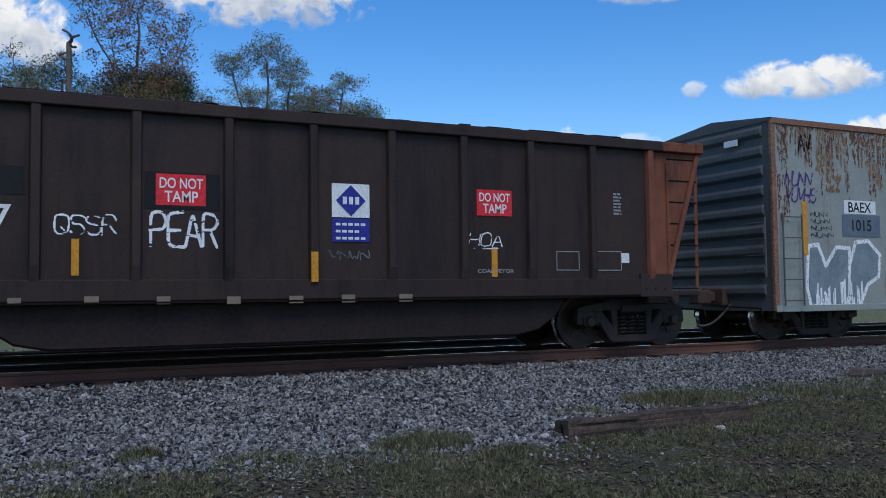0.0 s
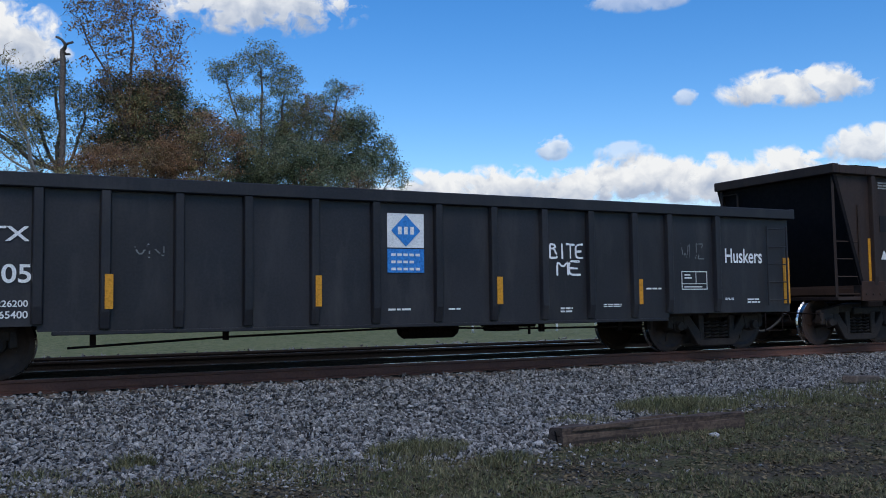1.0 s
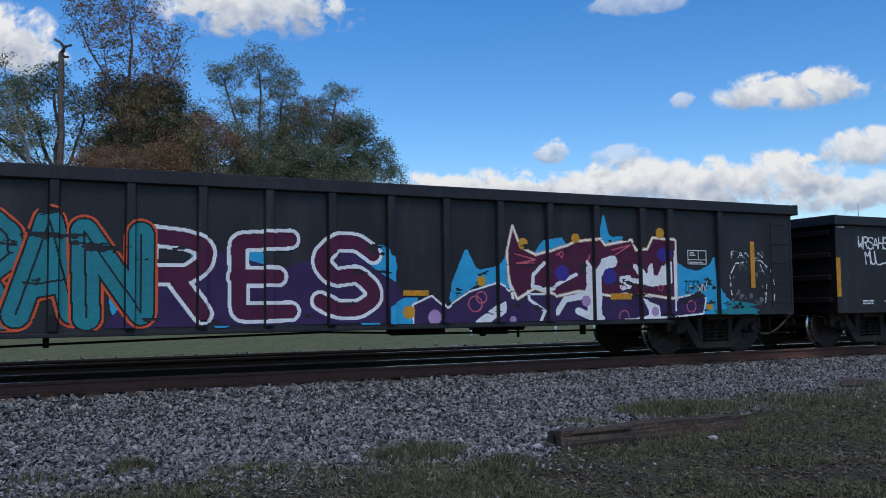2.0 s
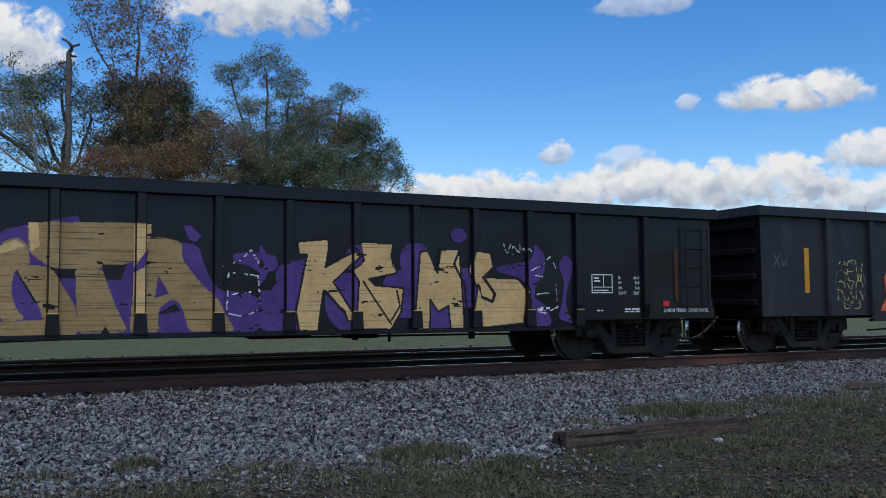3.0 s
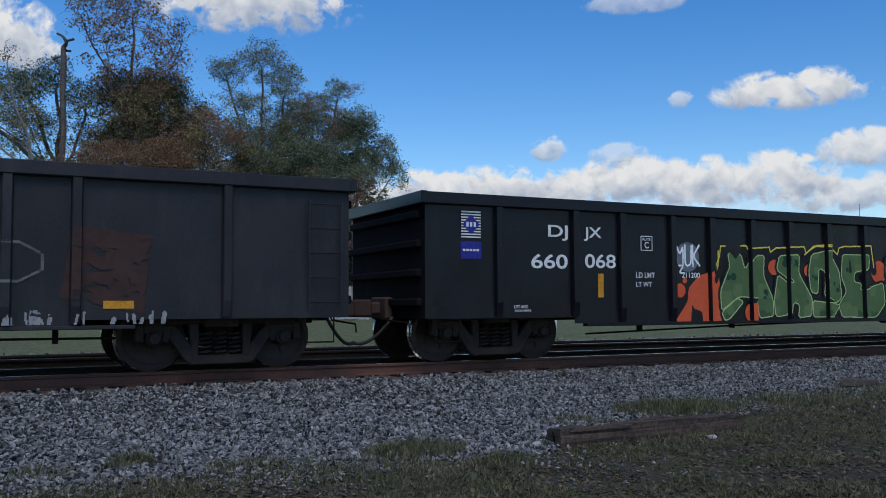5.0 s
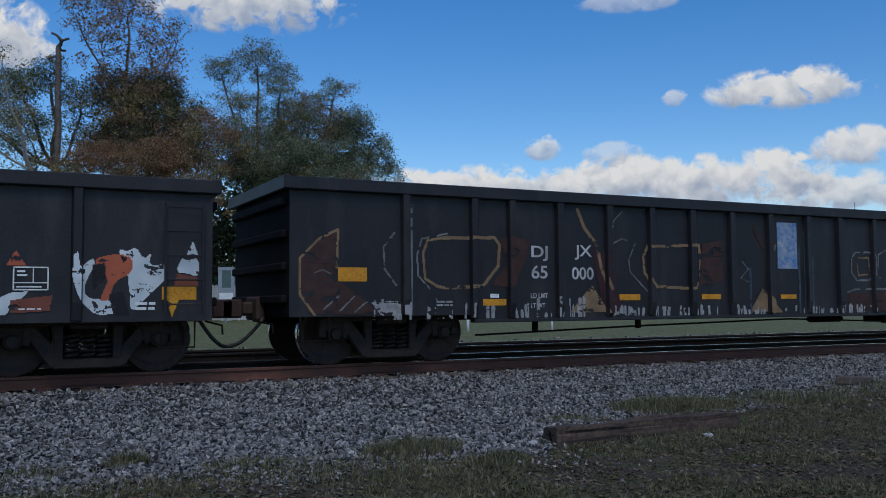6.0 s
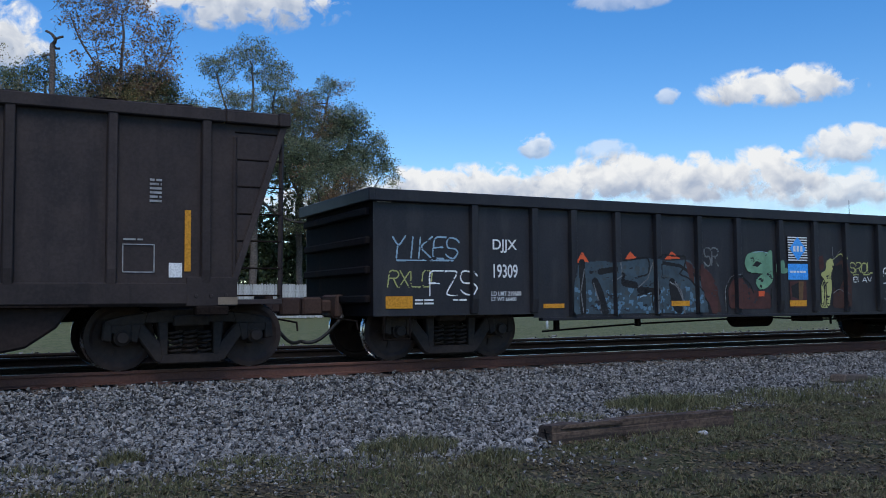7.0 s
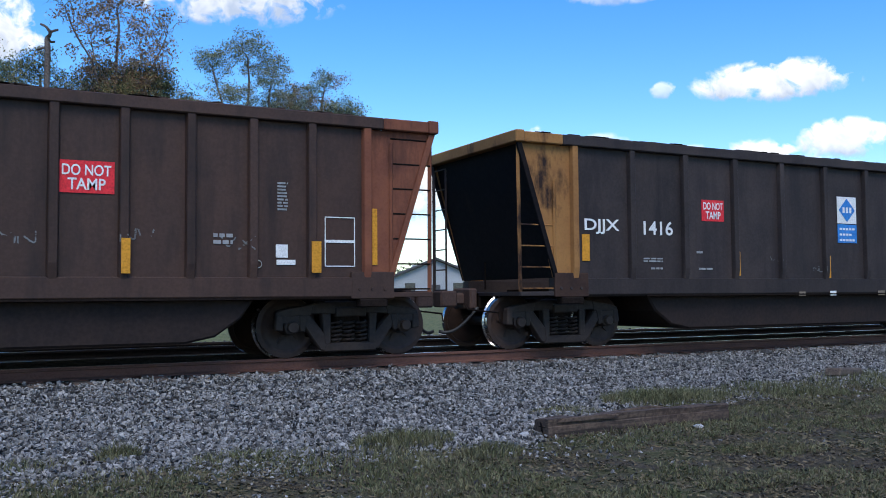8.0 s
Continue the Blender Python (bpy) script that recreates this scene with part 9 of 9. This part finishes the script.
plate(car_c, 3.50, 3.60, 0.89, 1.33, yellow, "reflector")
plate(car_c, 6.26, 6.35, 0.89, 1.32, yellow, "reflector")
plate(car_c, 9.17, 9.27, 0.89, 1.31, yellow, "reflector")
plate(car_c, 11.93, 12.05, 0.86, 1.28, yellow, "reflector")
plate(car_c, 15.32, 15.48, 0.84, 1.68, yellow, "reflector")
emblem(car_c, 7.38, 7.97, 1.37, 2.24, "blue")
capacity(car_c, 12.89, 13.47, 1.10, 1.42)
bars(car_c, 0.69, 1.02, 0.85, 0.95, white_paint, 2)
bars(car_c, 1.31, 1.56, 0.90, 0.93, white_paint, 1)
bars(car_c, 7.39, 7.76, 0.81, 0.86, white_paint, 1)
bars(car_c, 8.37, 8.57, 0.81, 0.85, white_paint, 1)
bars(car_c, 10.38, 10.61, 0.74, 0.84, white_paint, 2)
bars(car_c, 11.23, 11.59, 0.82, 0.88, white_paint, 2)
bars(car_c, 13.88, 14.08, 0.91, 0.96, white_paint, 2)
bars(car_c, 14.41, 14.71, 0.85, 0.95, white_paint, 2)
bars(car_c, 12.12, 12.44, 1.10, 1.15, white_paint, 1)
plate(car_c, 0.02, 0.25, 2.34, 2.37, white_paint, "stencil_line")
capacity(car_d, 16.48, 16.91, 1.59, 1.84)
plate(car_d, 17.96, 18.06, 1.18, 2.02, yellow, "reflector")
plate(car_d, 14.81, 15.24, 0.99, 1.09, yellow, "reflector")
plate(car_d, 11.06, 11.47, 1.07, 1.15, yellow, "reflector")
plate(car_d, 1.08, 1.20, 1.13, 1.97, yellow, "reflector")
word(car_d, 3.91, 4.24, 1.65, 1.87, "DJ", white_paint)
word(car_d, 4.78, 5.02, 1.64, 1.85, "JX", white_paint)
word(car_d, 3.91, 4.22, 1.34, 1.55, "65", white_paint)
word(car_d, 4.71, 5.02, 1.34, 1.56, "02", white_paint)
plate(car_d, 0.00, 0.23, 2.53, 2.56, white_paint, "stencil_line")
emblem(car_e, 0.76, 1.22, 1.57, 2.37, "stripe_navy")
plate(car_e, 0.77, 0.88, 0.96, 1.54, yellow, "reflector")
plate(car_e, 3.22, 3.31, 0.95, 1.38, yellow, "reflector")
plate(car_e, 18.38, 18.46, 0.98, 1.87, DULL_AMBER, "reflector")
word(car_e, 2.29, 2.65, 1.92, 2.15, "DJ", white_paint)
word(car_e, 2.98, 3.33, 1.94, 2.16, "JX", white_paint)
word(car_e, 1.97, 2.63, 1.46, 1.69, "660", white_paint)
word(car_e, 3.00, 3.56, 1.47, 1.70, "006", white_paint)
word(car_e, 3.98, 4.38, 1.34, 1.42, "LD LMT", white_paint)
word(car_e, 3.98, 4.30, 1.18, 1.25, "LT WT", white_paint)
word(car_e, 4.97, 5.38, 1.34, 1.42, "211300", white_paint)
word(car_e, 5.04, 5.34, 1.18, 1.26, "74700", white_paint)
word(car_e, 0.14, 1.13, 0.79, 0.85, "2 INCH TREAD COND. SHOES", white_paint)
plate(car_e, 0.29, 0.43, 0.86, 0.97, red_sign, "red_tag")
outline(car_e, 4.10, 4.35, 1.80, 2.03, white_paint)
word(car_e, 4.18, 4.27, 1.83, 1.93, "C", white_paint)
word(car_e, 4.14, 4.31, 1.955, 1.995, "PLATE", white_paint)
word(car_e, 1.66, 1.90, 0.83, 0.88, "LIFT AND", white_paint)
word(car_e, 1.65, 1.95, 0.77, 0.81, "JACK HERE", white_paint)
capacity(car_e, 16.65, 17.07, 1.12, 1.43)
dimensions(car_e, 17.19, 17.62, 1.09, 1.43)
plate(car_e, 18.12, 18.25, 0.90, 0.99, red_sign, "red_tag")
word(car_e, 18.13, 19.13, 0.80, 0.86, "2 INCH TREAD COND. SHOES", white_paint)
bars(car_e, 17.31, 17.64, 0.80, 0.88, white_paint, 2)
bars(car_e, 16.75, 16.87, 0.82, 0.86, white_paint, 1)
plate(car_e, 0.10, 0.29, 2.38, 2.41, white_paint, "stencil_line")
word(car_f, 2.17, 2.55, 1.91, 2.16, "DJ", white_paint)
word(car_f, 2.86, 3.22, 1.92, 2.15, "JX", white_paint)
word(car_f, 1.85, 2.54, 1.46, 1.69, "660", white_paint)
word(car_f, 2.88, 3.50, 1.48, 1.71, "068", white_paint)
word(car_f, 3.92, 4.32, 1.33, 1.42, "LD LMT", white_paint)
word(car_f, 3.92, 4.25, 1.18, 1.26, "LT WT", white_paint)
word(car_f, 4.91, 5.32, 1.34, 1.43, "211200", white_paint)
outline(car_f, 4.03, 4.28, 1.79, 2.04, white_paint)
word(car_f, 4.11, 4.20, 1.83, 1.94, "C", white_paint)
word(car_f, 4.07, 4.24, 1.96, 2.00, "PLATE", white_paint)
plate(car_f, 3.14, 3.25, 1.00, 1.39, yellow, "reflector")
plate(car_f, 18.35, 18.46, 0.98, 1.84, DIM_YELLOW, "reflector")
emblem(car_f, 0.59, 0.95, 1.59, 2.33, "stripe_navy")
capacity(car_f, 16.63, 17.06, 1.12, 1.43)
dimensions(car_f, 17.15, 17.64, 1.08, 1.43)
plate(car_f, 18.10, 18.25, 0.89, 1.00, red_sign, "red_tag")
word(car_f, 18.11, 19.11, 0.81, 0.87, "2 INCH TREAD COND. SHOES", white_paint)
bars(car_f, 17.29, 17.68, 0.79, 0.89, white_paint, 2)
word(car_f, 1.53, 1.78, 0.83, 0.88, "LIFT AND", white_paint)
word(car_f, 1.53, 1.84, 0.77, 0.81, "JACK HERE", white_paint)
plate(car_g, 0.71, 1.15, 1.22, 1.42, yellow, "reflector")
plate(car_g, 3.07, 3.48, 0.86, 0.96, yellow, "reflector")
plate(car_g, 5.68, 6.11, 0.93, 1.03, yellow, "reflector")
plate(car_g, 7.48, 7.92, 0.94, 1.03, yellow, "reflector")
plate(car_g, 9.40, 9.80, 0.94, 1.02, yellow, "reflector")
plate(car_g, 13.06, 13.53, 0.92, 1.02, yellow, "reflector")
plate(car_g, 15.81, 16.18, 0.86, 0.96, yellow, "reflector")
word(car_g, 3.95, 4.26, 1.56, 1.80, "DJ", FADED_WHITE)
word(car_g, 4.78, 5.12, 1.59, 1.83, "JX", FADED_WHITE)
word(car_g, 3.95, 4.25, 1.28, 1.49, "65", FADED_WHITE)
word(car_g, 4.72, 5.15, 1.27, 1.47, "000", FADED_WHITE)
word(car_g, 3.93, 4.25, 0.97, 1.05, "LD LMT", FADED_WHITE)
word(car_g, 3.93, 4.20, 0.82, 0.89, "LT WT", FADED_WHITE)
plate(car_g, 9.34, 9.85, 1.50, 2.36, WORN_BLUE, "worn_emblem")
bars(car_g, 2.27, 2.54, 0.85, 0.95, dull_white, 2)
plate(car_g, 3.20, 3.35, 0.98, 1.04, white_paint, "stencil_line")
bars(car_g, 1.44, 1.64, 0.89, 0.94, dull_white, 2)
word(car_h, 2.00, 2.44, 1.65, 1.86, "DJJX", white_paint)
word(car_h, 2.01, 2.45, 1.26, 1.47, "19309", white_paint)
word(car_h, 1.97, 2.51, 0.98, 1.05, "LD LMT 219600", white_paint)
word(car_h, 1.97, 2.42, 0.90, 0.96, "LT WT 66400", white_paint)
plate(car_h, 0.19, 0.62, 0.80, 0.98, yellow, "reflector")
plate(car_h, 2.93, 3.33, 0.78, 0.85, yellow, "reflector")
plate(car_h, 5.57, 5.98, 0.79, 0.88, yellow, "reflector")
plate(car_h, 8.44, 8.88, 0.76, 0.87, yellow, "reflector")
plate(car_h, 12.06, 12.42, 0.77, 0.85, yellow, "reflector")
plate(car_h, 14.72, 15.16, 0.97, 1.14, yellow, "reflector")
emblem(car_h, 8.41, 8.94, 1.26, 2.08, "stripe_blue")
capacity(car_h, 12.97, 13.37, 1.09, 1.38)
bars(car_h, 0.66, 0.97, 0.85, 0.95, white_paint, 2)
bars(car_h, 1.30, 1.53, 0.90, 0.95, white_paint, 1)
bars(car_h, 14.39, 14.64, 0.83, 0.96, white_paint, 2)
bars(car_h, 12.09, 12.43, 1.06, 1.10, white_paint, 1)
bars(car_h, 13.04, 13.29, 0.85, 0.88, white_paint, 1)
plate(car_h, 0.06, 0.28, 2.36, 2.40, white_paint, "stencil_line")

graffiti_boxcar()
graffiti_coal()
graffiti_c()
graffiti_d()
graffiti_e()
graffiti_f()
graffiti_g()
graffiti_h()


def distance(t):
    """How far the train has gone at t, between the known times."""
    for (t0, s0), (t1, s1) in zip(TRAVEL, TRAVEL[1:]):
        if t <= t1:
            return s0 + (s1 - s0) * (t - t0) / (t1 - t0)
    return TRAVEL[-1][1]


def motions():
    for car in CARS:
        walk(car.ob, [(t, pose(car.start + s, TRACK_Y, 0)) for t, s in TRAVEL])
    for ob, m in CLOUDS:
        walk(ob, [(0, Matrix.Translation((3.5, -2.0, 0)) @ m), (8, Matrix.Translation((-17.5, 10.0, 0)) @ m)])
    times = [k / 30 for k in range(241)]
    for ax, x in AXLES:
        walk(ax, [(t, pose(x, 0, 0.457) @ Matrix.Rotation(distance(t) / 0.457, 4, "Y")) for t in times])


motions()
